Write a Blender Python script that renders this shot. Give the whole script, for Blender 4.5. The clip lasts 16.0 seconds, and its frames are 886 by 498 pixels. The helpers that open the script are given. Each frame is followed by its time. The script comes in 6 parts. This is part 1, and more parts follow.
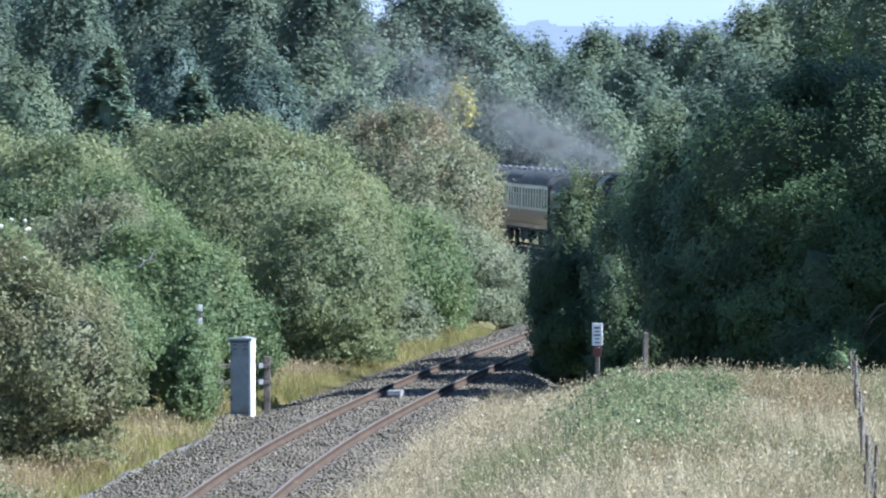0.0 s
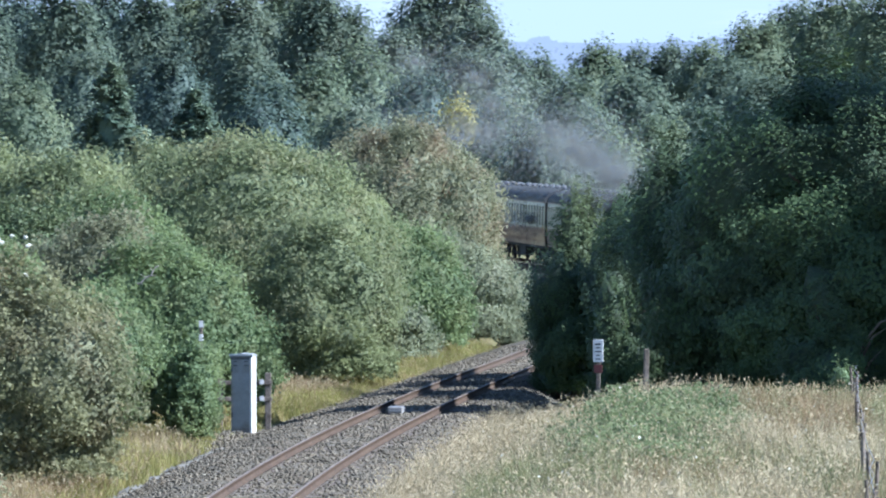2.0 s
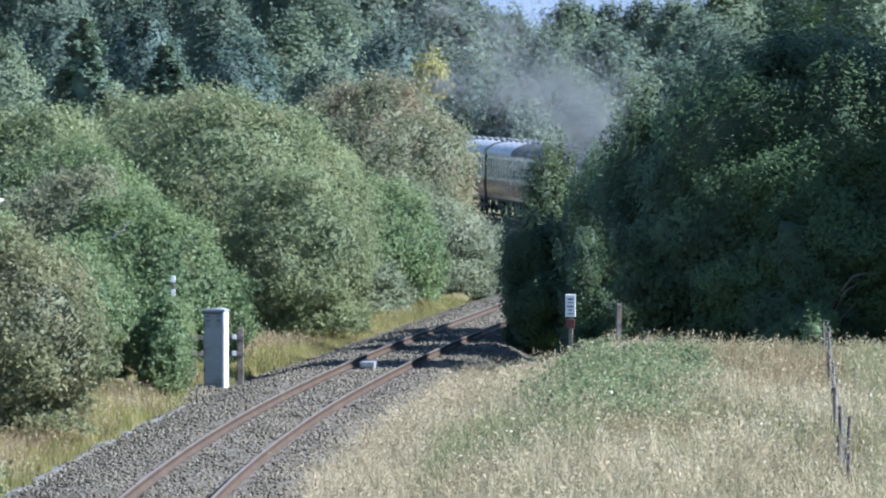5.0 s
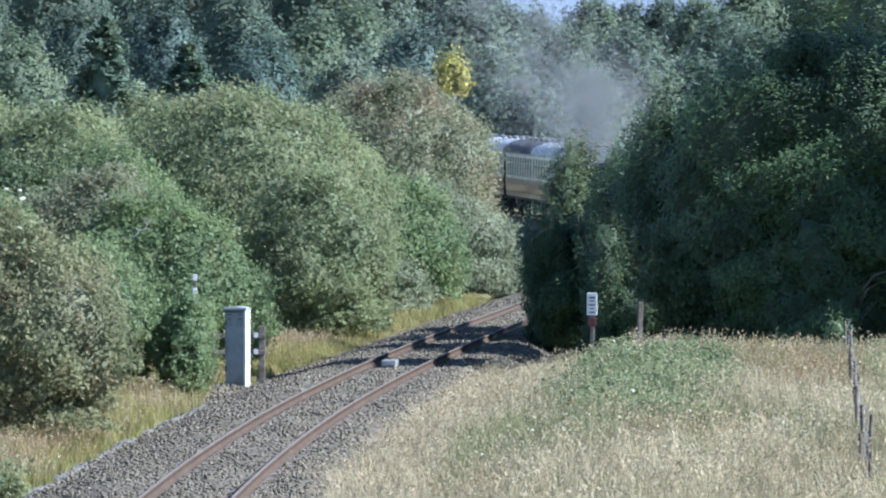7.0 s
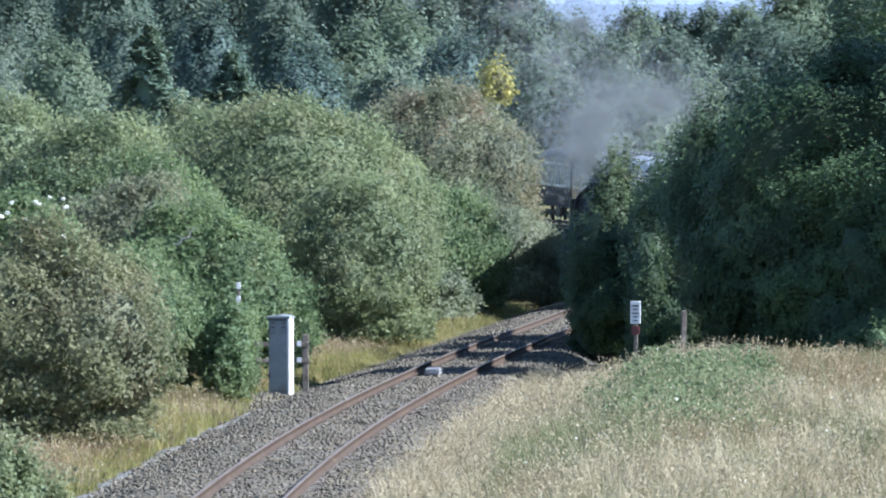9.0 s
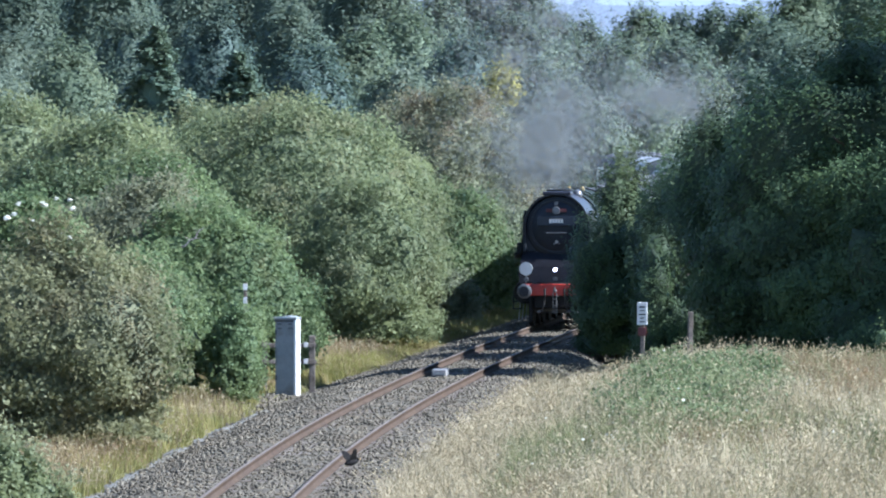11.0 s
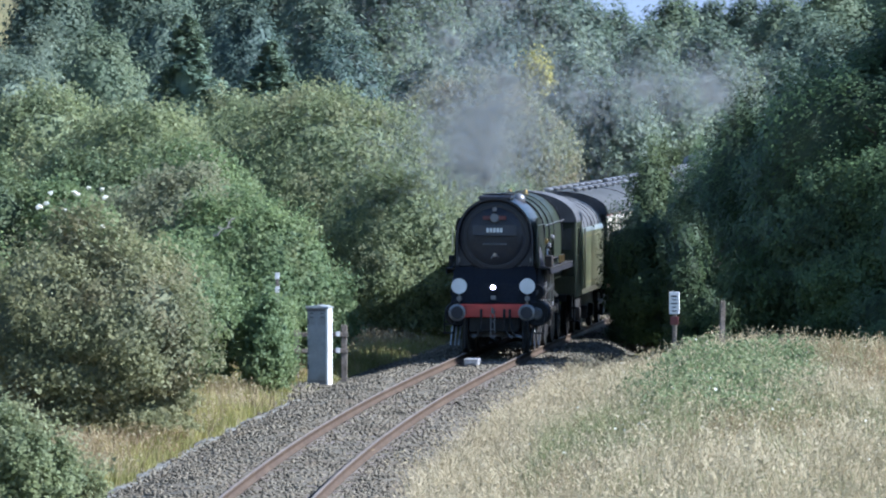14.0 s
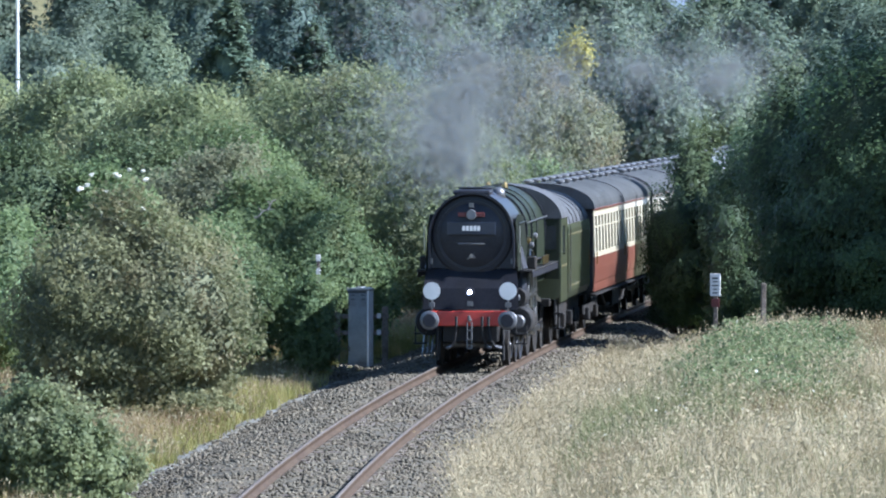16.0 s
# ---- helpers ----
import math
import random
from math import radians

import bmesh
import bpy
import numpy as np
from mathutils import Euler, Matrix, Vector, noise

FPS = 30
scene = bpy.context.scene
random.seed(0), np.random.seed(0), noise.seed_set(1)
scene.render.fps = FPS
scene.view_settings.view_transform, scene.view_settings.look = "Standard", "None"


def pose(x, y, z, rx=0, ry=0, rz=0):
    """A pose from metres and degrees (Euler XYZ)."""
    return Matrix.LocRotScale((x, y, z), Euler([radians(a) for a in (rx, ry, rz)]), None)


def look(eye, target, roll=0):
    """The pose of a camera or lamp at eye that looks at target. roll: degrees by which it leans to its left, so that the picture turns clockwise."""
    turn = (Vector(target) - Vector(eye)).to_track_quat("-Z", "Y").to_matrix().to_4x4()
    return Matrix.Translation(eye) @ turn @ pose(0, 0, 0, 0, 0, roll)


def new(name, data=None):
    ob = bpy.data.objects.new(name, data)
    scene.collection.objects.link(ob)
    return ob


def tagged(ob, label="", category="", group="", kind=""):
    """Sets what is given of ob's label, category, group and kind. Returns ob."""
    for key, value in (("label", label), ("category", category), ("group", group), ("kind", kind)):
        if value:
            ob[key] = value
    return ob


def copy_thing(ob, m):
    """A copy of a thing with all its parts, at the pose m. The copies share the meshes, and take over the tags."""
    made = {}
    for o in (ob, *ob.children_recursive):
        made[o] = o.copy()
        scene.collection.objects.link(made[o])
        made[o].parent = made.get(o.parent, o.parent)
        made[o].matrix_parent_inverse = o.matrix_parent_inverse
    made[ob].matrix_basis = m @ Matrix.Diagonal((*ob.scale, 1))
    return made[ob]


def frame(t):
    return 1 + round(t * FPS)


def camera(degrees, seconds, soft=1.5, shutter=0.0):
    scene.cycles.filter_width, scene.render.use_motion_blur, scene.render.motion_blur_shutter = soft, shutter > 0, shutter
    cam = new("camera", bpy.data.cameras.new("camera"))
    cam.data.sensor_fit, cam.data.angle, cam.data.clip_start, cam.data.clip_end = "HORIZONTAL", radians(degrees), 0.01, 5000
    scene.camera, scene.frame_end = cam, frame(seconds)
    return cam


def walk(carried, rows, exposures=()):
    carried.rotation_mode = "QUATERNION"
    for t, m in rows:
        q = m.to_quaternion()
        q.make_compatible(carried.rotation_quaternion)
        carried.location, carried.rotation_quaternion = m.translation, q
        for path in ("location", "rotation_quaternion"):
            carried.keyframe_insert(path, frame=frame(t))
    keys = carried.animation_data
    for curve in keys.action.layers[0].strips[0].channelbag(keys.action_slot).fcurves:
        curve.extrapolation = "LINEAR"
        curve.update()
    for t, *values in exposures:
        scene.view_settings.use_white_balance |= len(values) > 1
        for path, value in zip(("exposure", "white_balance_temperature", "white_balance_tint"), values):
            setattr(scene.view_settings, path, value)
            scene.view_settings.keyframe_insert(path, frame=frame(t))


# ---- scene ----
# ---------------------------------------------------------------- camera
FOCAL = 12700.0
FOV = math.degrees(2 * math.atan(784 / FOCAL))
EYE = 6.55
cam = camera(FOV, 16.0, soft=2.1)
# seconds, swing to the left and upwards from the first view, in thousandths of the focal length
SWING = [(0.0, 0.0, 0.0), (0.5, 13.8, 4.6), (1.0, 6.9, 26.0), (1.5, 1.5, 26.0), (2.0, 1.5, 29.1), (2.5, -23.0, 22.9),
         (3.0, -29.0, 2.2), (3.5, -38.2, -24.5), (4.0, -52.0, -44.4), (4.2, -58.2, -52.1), (6.5, -15.3, -47.5), (7.0, -9.2, -53.6),
         (7.5, 13.8, -59.8), (8.0, 27.6, -35.3), (8.5, 58.2, -39.1), (11.0, 79.6, -36.8), (11.5, 85.7, -59.0),
         (12.0, 90.4, -58.2), (12.5, 110.3, -59.8), (13.0, 119.5, -56.7), (13.5, 105.7, -38.3), (14.0, 136.3, -55.9),
         (14.5, 151.6, -67.4), (15.0, 170.0, -79.7), (15.5, 189.9, -78.1), (16.0, 208.8, -88.0)]
STOPS, KELVIN, TINT = 1.80, 5200, 14
walk(cam, [(t, pose(0, 0, EYE, 89.0 + math.degrees(v / FOCAL), 0, math.degrees(h / FOCAL))) for t, h, v in SWING],
     exposures=[(0.0, STOPS, KELVIN, TINT), (16.0, STOPS, KELVIN, TINT)])

# ---------------------------------------------------------------- light
SUN_AZ, SUN_EL = 97.0, 37.0     # azimuth clockwise from the view direction (+y), elevation
world = bpy.data.worlds.new("sky")
scene.world = world
world.use_nodes = True
wn = world.node_tree.nodes
sky = wn.new("ShaderNodeTexSky")
sky.sky_type, sky.sun_disc = "NISHITA", False
sky.sun_elevation, sky.sun_rotation = radians(SUN_EL), radians(SUN_AZ)
sky.air_density, sky.dust_density, sky.ozone_density = 1.0, 0.0, 2.0
wn["Background"].inputs["Strength"].default_value = 0.074
world.node_tree.links.new(sky.outputs[0], wn["Background"].inputs["Color"])
sun_data = bpy.data.lights.new("sun", "SUN")
sun_data.energy, sun_data.angle, sun_data.color = 5.0, radians(0.5), (1.0, 0.96, 0.89)
sun = new("sun", sun_data)
az, el = radians(SUN_AZ), radians(SUN_EL)
sun.matrix_world = look((40, 120, 60), Vector((40, 120, 60)) - Vector((math.sin(az) * math.cos(el), math.cos(az) * math.cos(el), math.sin(el))))


# ---------------------------------------------------------------- materials
def nodes_of(name):
    m = bpy.data.materials.new(name)
    m.use_nodes = True
    nt = m.node_tree
    return m, nt, nt.nodes, nt.links, nt.nodes["Principled BSDF"]


def surface(name, a, b, scale=3.0, rough=0.6, metal=0.0, bump=0.0, fine=40.0, dirt=None, dirt_amount=0.4, per="none", coat=0.0):
    """Two colours mixed by coarse and fine noise, with a third as stains, and fine relief."""
    m, nt, n, l, p = nodes_of(name)
    tc = n.new("ShaderNodeTexCoord")
    n1 = n.new("ShaderNodeTexNoise")
    n1.inputs["Scale"].default_value, n1.inputs["Detail"].default_value = scale, 6
    n2 = n.new("ShaderNodeTexNoise")
    n2.inputs["Scale"].default_value, n2.inputs["Detail"].default_value = fine, 3
    l.new(tc.outputs["Object"], n1.inputs["Vector"]), l.new(tc.outputs["Object"], n2.inputs["Vector"])
    add = n.new("ShaderNodeMath")
    add.operation = "ADD"
    l.new(n1.outputs["Fac"], add.inputs[0]), l.new(n2.outputs["Fac"], add.inputs[1])
    ramp = n.new("ShaderNodeMapRange")
    ramp.inputs["From Min"].default_value, ramp.inputs["From Max"].default_value = 0.75, 1.25
    l.new(add.outputs[0], ramp.inputs["Value"])
    fac = ramp.outputs[0]
    if per != "none":
        src = n.new("ShaderNodeObjectInfo").outputs["Random"] if per == "object" else n.new("ShaderNodeNewGeometry").outputs["Random Per Island"]
        mm = n.new("ShaderNodeMath")
        mm.operation, mm.use_clamp = "MULTIPLY_ADD", True
        l.new(src, mm.inputs[0])
        mm.inputs[1].default_value = 0.9
        sub = n.new("ShaderNodeMath")
        sub.operation, sub.inputs[1].default_value = "MULTIPLY_ADD", 0.7
        sub.inputs[2].default_value = -0.35
        l.new(fac, sub.inputs[0]), l.new(sub.outputs[0], mm.inputs[2])
        fac = mm.outputs[0]
    mix = n.new("ShaderNodeMix")
    mix.data_type = "RGBA"
    mix.inputs[6].default_value, mix.inputs[7].default_value = (*a, 1), (*b, 1)
    l.new(fac, mix.inputs[0])
    out = mix.outputs[2]
    if dirt:
        n3 = n.new("ShaderNodeTexNoise")
        n3.inputs["Scale"].default_value, n3.inputs["Detail"].default_value = scale * 0.6 + 0.7, 8
        l.new(tc.outputs["Object"], n3.inputs["Vector"])
        r3 = n.new("ShaderNodeMapRange")
        r3.inputs["From Min"].default_value, r3.inputs["From Max"].default_value = 0.48, 0.68
        r3.inputs["To Max"].default_value = dirt_amount
        l.new(n3.outputs["Fac"], r3.inputs["Value"])
        mix2 = n.new("ShaderNodeMix")
        mix2.data_type = "RGBA"
        l.new(r3.outputs[0], mix2.inputs[0]), l.new(out, mix2.inputs[6])
        mix2.inputs[7].default_value = (*dirt, 1)
        out = mix2.outputs[2]
    l.new(out, p.inputs["Base Color"])
    p.inputs["Roughness"].default_value, p.inputs["Metallic"].default_value = rough, metal
    p.inputs["Coat Weight"].default_value = coat
    if bump:
        bn = n.new("ShaderNodeBump")
        bn.inputs["Strength"].default_value, bn.inputs["Distance"].default_value = bump, 0.02
        l.new(n2.outputs["Fac"], bn.inputs["Height"]), l.new(bn.outputs[0], p.inputs["Normal"])
    return m


INNER = {}           # leaf material: its darker copy, for the solid shade core put inside a crown


def foliage(name, dark, light, accent=None, accent_amount=0.0, patch=0.5, sheer=0.35):
    """Leaves: shade from leaf to leaf, patches of an accent colour over the crown, light passing through."""
    m, nt, n, l, p = nodes_of(name)
    geo = n.new("ShaderNodeNewGeometry")
    tc = n.new("ShaderNodeTexCoord")
    mix = n.new("ShaderNodeMix")
    mix.data_type = "RGBA"
    mix.inputs[6].default_value, mix.inputs[7].default_value = (*dark, 1), (*light, 1)
    big = n.new("ShaderNodeTexNoise")
    big.inputs["Scale"].default_value, big.inputs["Detail"].default_value = patch, 4
    l.new(tc.outputs["Object"], big.inputs["Vector"])
    madd = n.new("ShaderNodeMath")
    madd.operation, madd.use_clamp = "MULTIPLY_ADD", True
    l.new(geo.outputs["Random Per Island"], madd.inputs[0])
    madd.inputs[1].default_value = 0.6
    off = n.new("ShaderNodeMapRange")
    off.inputs["From Min"].default_value, off.inputs["From Max"].default_value = 0.35, 0.65
    off.inputs["To Min"].default_value, off.inputs["To Max"].default_value = -0.3, 0.55
    l.new(big.outputs["Fac"], off.inputs["Value"]), l.new(off.outputs[0], madd.inputs[2])
    l.new(madd.outputs[0], mix.inputs[0])
    out = mix.outputs[2]
    if accent:
        n3 = n.new("ShaderNodeTexNoise")
        n3.inputs["Scale"].default_value, n3.inputs["Detail"].default_value = patch * 1.3, 5
        mp = n.new("ShaderNodeMapping")
        mp.inputs["Location"].default_value = (7, 3, 5)
        l.new(tc.outputs["Object"], mp.inputs["Vector"]), l.new(mp.outputs[0], n3.inputs["Vector"])
        r3 = n.new("ShaderNodeMapRange")
        r3.inputs["From Min"].default_value, r3.inputs["From Max"].default_value = 0.5, 0.7
        r3.inputs["To Max"].default_value = accent_amount
        l.new(n3.outputs["Fac"], r3.inputs["Value"])
        mix2 = n.new("ShaderNodeMix")
        mix2.data_type = "RGBA"
        l.new(r3.outputs[0], mix2.inputs[0]), l.new(out, mix2.inputs[6])
        mix2.inputs[7].default_value = (*accent, 1)
        out = mix2.outputs[2]
    l.new(out, p.inputs["Base Color"])
    p.inputs["Roughness"].default_value = 0.55
    p.inputs["Specular IOR Level"].default_value = 0.12
    tr = n.new("ShaderNodeBsdfTranslucent")
    hsv = n.new("ShaderNodeHueSaturation")
    hsv.inputs["Saturation"].default_value, hsv.inputs["Value"].default_value = 1.05, 1.25
    l.new(out, hsv.inputs["Color"]), l.new(hsv.outputs[0], tr.inputs["Color"])
    ms = n.new("ShaderNodeMixShader")
    ms.inputs[0].default_value = sheer
    l.new(p.outputs[0], ms.inputs[1]), l.new(tr.outputs[0], ms.inputs[2])
    l.new(ms.outputs[0], n["Material Output"].inputs["Surface"])
    # leaf colour darkened, so the cores look like inner shade
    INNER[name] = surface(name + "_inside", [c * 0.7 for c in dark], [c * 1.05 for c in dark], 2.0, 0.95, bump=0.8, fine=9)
    return m


def glow(name, colour, strength):
    m, nt, n, l, p = nodes_of(name)
    p.inputs["Base Color"].default_value = (*colour, 1)
    p.inputs["Emission Color"].default_value = (*colour, 1)
    p.inputs["Emission Strength"].default_value = strength
    return m


M_EARTH = surface("earth_and_grass", (0.065, 0.072, 0.030), (0.151, 0.131, 0.059), 0.35, 0.95, bump=0.6, fine=6, dirt=(0.170, 0.131, 0.072), dirt_amount=0.6)
M_BALLAST = surface("ballast_bed", (0.060, 0.053, 0.039), (0.124, 0.111, 0.081), 0.8, 0.9, bump=1.0, fine=14, dirt=(0.105, 0.072, 0.041), dirt_amount=0.5)
M_STONE = surface("ballast_stone", (0.054, 0.047, 0.034), (0.152, 0.134, 0.097), 0.5, 0.85, bump=0.4, fine=25, dirt=(0.160, 0.125, 0.080), dirt_amount=0.4, per="island")
M_FINES = surface("pale_stone_dust", (0.092, 0.087, 0.068), (0.155, 0.146, 0.116), 1.2, 0.95, bump=0.7, fine=18, dirt=(0.12, 0.115, 0.07), dirt_amount=0.5)
M_RAIL = surface("rusty_rail", (0.044, 0.031, 0.021), (0.076, 0.054, 0.036), 1.5, 0.8, bump=0.2, fine=30, dirt=(0.041, 0.028, 0.022), dirt_amount=0.5)
M_RAILTOP = surface("worn_rail_head", (0.104, 0.084, 0.064), (0.152, 0.126, 0.098), 1.0, 0.7, fine=20)
M_SLEEPER = surface("sleeper", (0.087, 0.070, 0.057), (0.174, 0.148, 0.122), 2.0, 0.9, bump=0.5, fine=20, per="object")
M_BARK = surface("bark", (0.06, 0.05, 0.04), (0.17, 0.14, 0.11), 3, 0.95, bump=0.8, fine=18)
M_BARE = surface("bare_twig", (0.210, 0.180, 0.156), (0.300, 0.270, 0.240), 3, 0.9)
M_WOOD = surface("weathered_wood", (0.087, 0.070, 0.052), (0.217, 0.183, 0.148), 4, 0.9, bump=0.6, fine=30)
M_CABINET = surface("grey_painted_steel", (0.190, 0.197, 0.190), (0.255, 0.260, 0.248), 2.5, 0.5, bump=0.1, fine=30, dirt=(0.085, 0.068, 0.050), dirt_amount=0.6)
M_WHITE = surface("white_paint", (0.552, 0.536, 0.494), (0.647, 0.628, 0.581), 3, 0.45, dirt=(0.394, 0.367, 0.320), dirt_amount=0.3)
M_DARKMARK = surface("dark_marks_and_lid_shadow", (0.05, 0.05, 0.05), (0.09, 0.09, 0.09), 3, 0.7)
M_BLACK = surface("black_loco_paint", (0.017, 0.017, 0.021), (0.030, 0.030, 0.035), 2, 0.38, bump=0.05, fine=20, dirt=(0.030, 0.028, 0.026), dirt_amount=0.5)
M_PLATE = surface("dark_blue_plate", (0.010, 0.013, 0.022), (0.018, 0.022, 0.034), 3, 0.4)
M_DEFLECT = surface("worn_dark_green_paint", (0.020, 0.025, 0.016), (0.034, 0.040, 0.024), 1.5, 0.5, fine=20, dirt=(0.02, 0.019, 0.016), dirt_amount=0.6)
M_SOOT = surface("sooty_underframe", (0.015, 0.015, 0.015), (0.032, 0.030, 0.027), 3, 0.7, bump=0.3, fine=25, dirt=(0.038, 0.029, 0.021), dirt_amount=0.5)
M_GREEN = surface("loco_green_paint", (0.054, 0.060, 0.031), (0.072, 0.078, 0.040), 1.5, 0.28, fine=20, coat=0.4, dirt=(0.052, 0.048, 0.037), dirt_amount=0.4)
M_DKGREEN = surface("sooty_boiler_green", (0.014, 0.019, 0.011), (0.023, 0.028, 0.015), 1.5, 0.5, fine=20, dirt=(0.017, 0.015, 0.013), dirt_amount=0.6)
M_LINING = surface("dull_orange_lining", (0.12, 0.10, 0.045), (0.16, 0.13, 0.06), 3, 0.4)
M_RED = surface("buffer_beam_red", (0.365, 0.030, 0.017), (0.452, 0.044, 0.026), 3, 0.4, dirt=(0.131, 0.026, 0.017), dirt_amount=0.4)
M_BADGE = surface("dull_red_badge", (0.07, 0.012, 0.010), (0.10, 0.018, 0.014), 3, 0.5)
M_STEEL = surface("bright_steel", (0.315, 0.308, 0.294), (0.434, 0.420, 0.399), 5, 0.28, metal=1.0, dirt=(0.126, 0.105, 0.084), dirt_amount=0.5)
M_BUFFER = surface("buffer_steel", (0.096, 0.096, 0.096), (0.180, 0.174, 0.168), 5, 0.45, metal=0.6)
M_BRASS = surface("brass", (0.275, 0.190, 0.070), (0.340, 0.240, 0.100), 5, 0.3, metal=1.0)
M_CREAM = surface("cream_paint", (0.422, 0.372, 0.248), (0.484, 0.434, 0.310), 2, 0.35, coat=0.3, dirt=(0.310, 0.260, 0.174), dirt_amount=0.35)
M_CRIMSON = surface("crimson_paint", (0.132, 0.045, 0.028), (0.174, 0.066, 0.042), 2, 0.35, coat=0.3, dirt=(0.111, 0.049, 0.035), dirt_amount=0.4)
M_ROOF = surface("grey_carriage_roof", (0.043, 0.044, 0.041), (0.068, 0.068, 0.065), 1.2, 0.75, fine=12, dirt=(0.025, 0.025, 0.024), dirt_amount=0.5)
M_ROOFPALE = surface("pale_carriage_roof", (0.233, 0.239, 0.244), (0.305, 0.310, 0.315), 1.2, 0.5, fine=12, dirt=(0.167, 0.167, 0.167), dirt_amount=0.4)
M_CREAMDULL = surface("dull_cream_paint", (0.36, 0.34, 0.28), (0.45, 0.42, 0.34), 2, 0.4, dirt=(0.25, 0.23, 0.2), dirt_amount=0.4)
M_ROOFDARK = surface("roof_rib", (0.05, 0.05, 0.05), (0.09, 0.09, 0.09), 2, 0.7)
M_VENT = surface("pale_roof_vent", (0.085, 0.085, 0.085), (0.135, 0.135, 0.135), 3, 0.5)
M_GLASS = surface("dark_window_glass", (0.015, 0.018, 0.02), (0.03, 0.034, 0.038), 2, 0.06)
M_LAMP = glow("electric_headlamp", (1.0, 0.92, 1.0), 60.0)
M_FEATHER = surface("black_feathers", (0.008, 0.008, 0.008), (0.018, 0.016, 0.014), 20, 0.8)
M_DULLSTEEL = surface("dull_grey_steel", (0.13, 0.125, 0.115), (0.24, 0.23, 0.21), 14, 0.7)
M_BEAK = surface("yellow_beak", (0.6, 0.35, 0.05), (0.7, 0.42, 0.08), 20, 0.5)

# soot, rust and stone hardly shine, even at a low angle
for dull, shine in ((M_BLACK, 0.22), (M_SOOT, 0.12), (M_DKGREEN, 0.12), (M_ROOF, 0.1), (M_ROOFPALE, 0.15), (M_ROOFDARK, 0.1), (M_RAIL, 0.08), (M_RAILTOP, 0.15),
                    (M_STONE, 0.08), (M_BALLAST, 0.05), (M_SLEEPER, 0.08), (M_EARTH, 0.05), (M_BARK, 0.08), (M_WOOD, 0.1), (M_CABINET, 0.15), (M_WHITE, 0.25), (M_FEATHER, 0.05)):
    dull.node_tree.nodes["Principled BSDF"].inputs["Specular IOR Level"].default_value = shine

F_HAW = foliage("hawthorn_leaves", (0.118, 0.142, 0.070), (0.205, 0.228, 0.108), (0.250, 0.222, 0.128), 0.5, 0.5, 0.45)
F_GREEN = foliage("hedge_leaves", (0.092, 0.130, 0.060), (0.172, 0.214, 0.092), (0.220, 0.205, 0.100), 0.4, 0.6, 0.45)
F_BROWN = foliage("brownish_hawthorn_leaves", (0.125, 0.135, 0.078), (0.215, 0.215, 0.122), (0.270, 0.195, 0.125), 0.7, 0.6, 0.45)
F_DUSK = foliage("dusky_hawthorn_leaves", (0.110, 0.116, 0.060), (0.205, 0.204, 0.100), (0.255, 0.200, 0.116), 0.55, 0.6, 0.40)
F_SALLOW = foliage("grey_green_sallow_leaves", (0.142, 0.160, 0.098), (0.235, 0.252, 0.150), (0.275, 0.258, 0.165), 0.4, 0.7, 0.45)
# darkened to put the crowns' shade into the leaves, hawthorns under the oak included
F_OAK = foliage("shaded_oak_leaves", (0.046, 0.066, 0.036), (0.072, 0.108, 0.040), (0.098, 0.138, 0.046), 0.4, 0.4, 0.16)
F_THORN = foliage("thorn_leaves", (0.052, 0.074, 0.034), (0.112, 0.136, 0.062), (0.122, 0.130, 0.066), 0.4, 0.6, 0.3)
# far-wood leaf colours lean blue, with distance haze put into them
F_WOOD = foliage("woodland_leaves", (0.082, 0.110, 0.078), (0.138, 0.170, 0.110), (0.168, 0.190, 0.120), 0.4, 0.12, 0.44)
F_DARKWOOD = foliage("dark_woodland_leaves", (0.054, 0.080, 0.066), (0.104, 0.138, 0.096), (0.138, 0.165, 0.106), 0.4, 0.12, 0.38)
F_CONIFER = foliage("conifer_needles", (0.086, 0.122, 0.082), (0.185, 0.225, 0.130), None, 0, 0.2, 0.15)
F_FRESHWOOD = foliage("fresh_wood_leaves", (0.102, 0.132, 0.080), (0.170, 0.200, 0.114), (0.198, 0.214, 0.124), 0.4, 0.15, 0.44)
F_HAZED = foliage("haze_tinted_leaves", (0.098, 0.124, 0.088), (0.160, 0.188, 0.124), (0.186, 0.204, 0.124), 0.4, 0.15, 0.42)
F_YELLOW = foliage("yellow_leaves", (0.205, 0.192, 0.056), (0.375, 0.335, 0.096), None, 0, 0.4)
F_WHITE = foliage("elder_blossom", (0.420, 0.406, 0.315), (0.560, 0.546, 0.462), None, 0, 1.0, 0.2)
F_DRY = foliage("dry_grass", (0.165, 0.122, 0.064), (0.330, 0.265, 0.148), (0.27, 0.160, 0.092), 0.5, 0.25, 0.4)
F_PALE = foliage("seeding_grass", (0.235, 0.192, 0.110), (0.455, 0.388, 0.242), None, 0, 0.5, 0.35)
F_FRESH = foliage("fresh_grass", (0.138, 0.134, 0.044), (0.262, 0.242, 0.084), (0.310, 0.228, 0.116), 0.6, 0.35, 0.45)
F_OLIVE = foliage("olive_meadow_grass", (0.112, 0.120, 0.054), (0.222, 0.226, 0.108), (0.27, 0.2, 0.118), 0.5, 0.3, 0.4)
F_NETTLE = foliage("nettle_leaves", (0.082, 0.104, 0.048), (0.165, 0.190, 0.088), (0.22, 0.20, 0.11), 0.5, 0.5, 0.4)


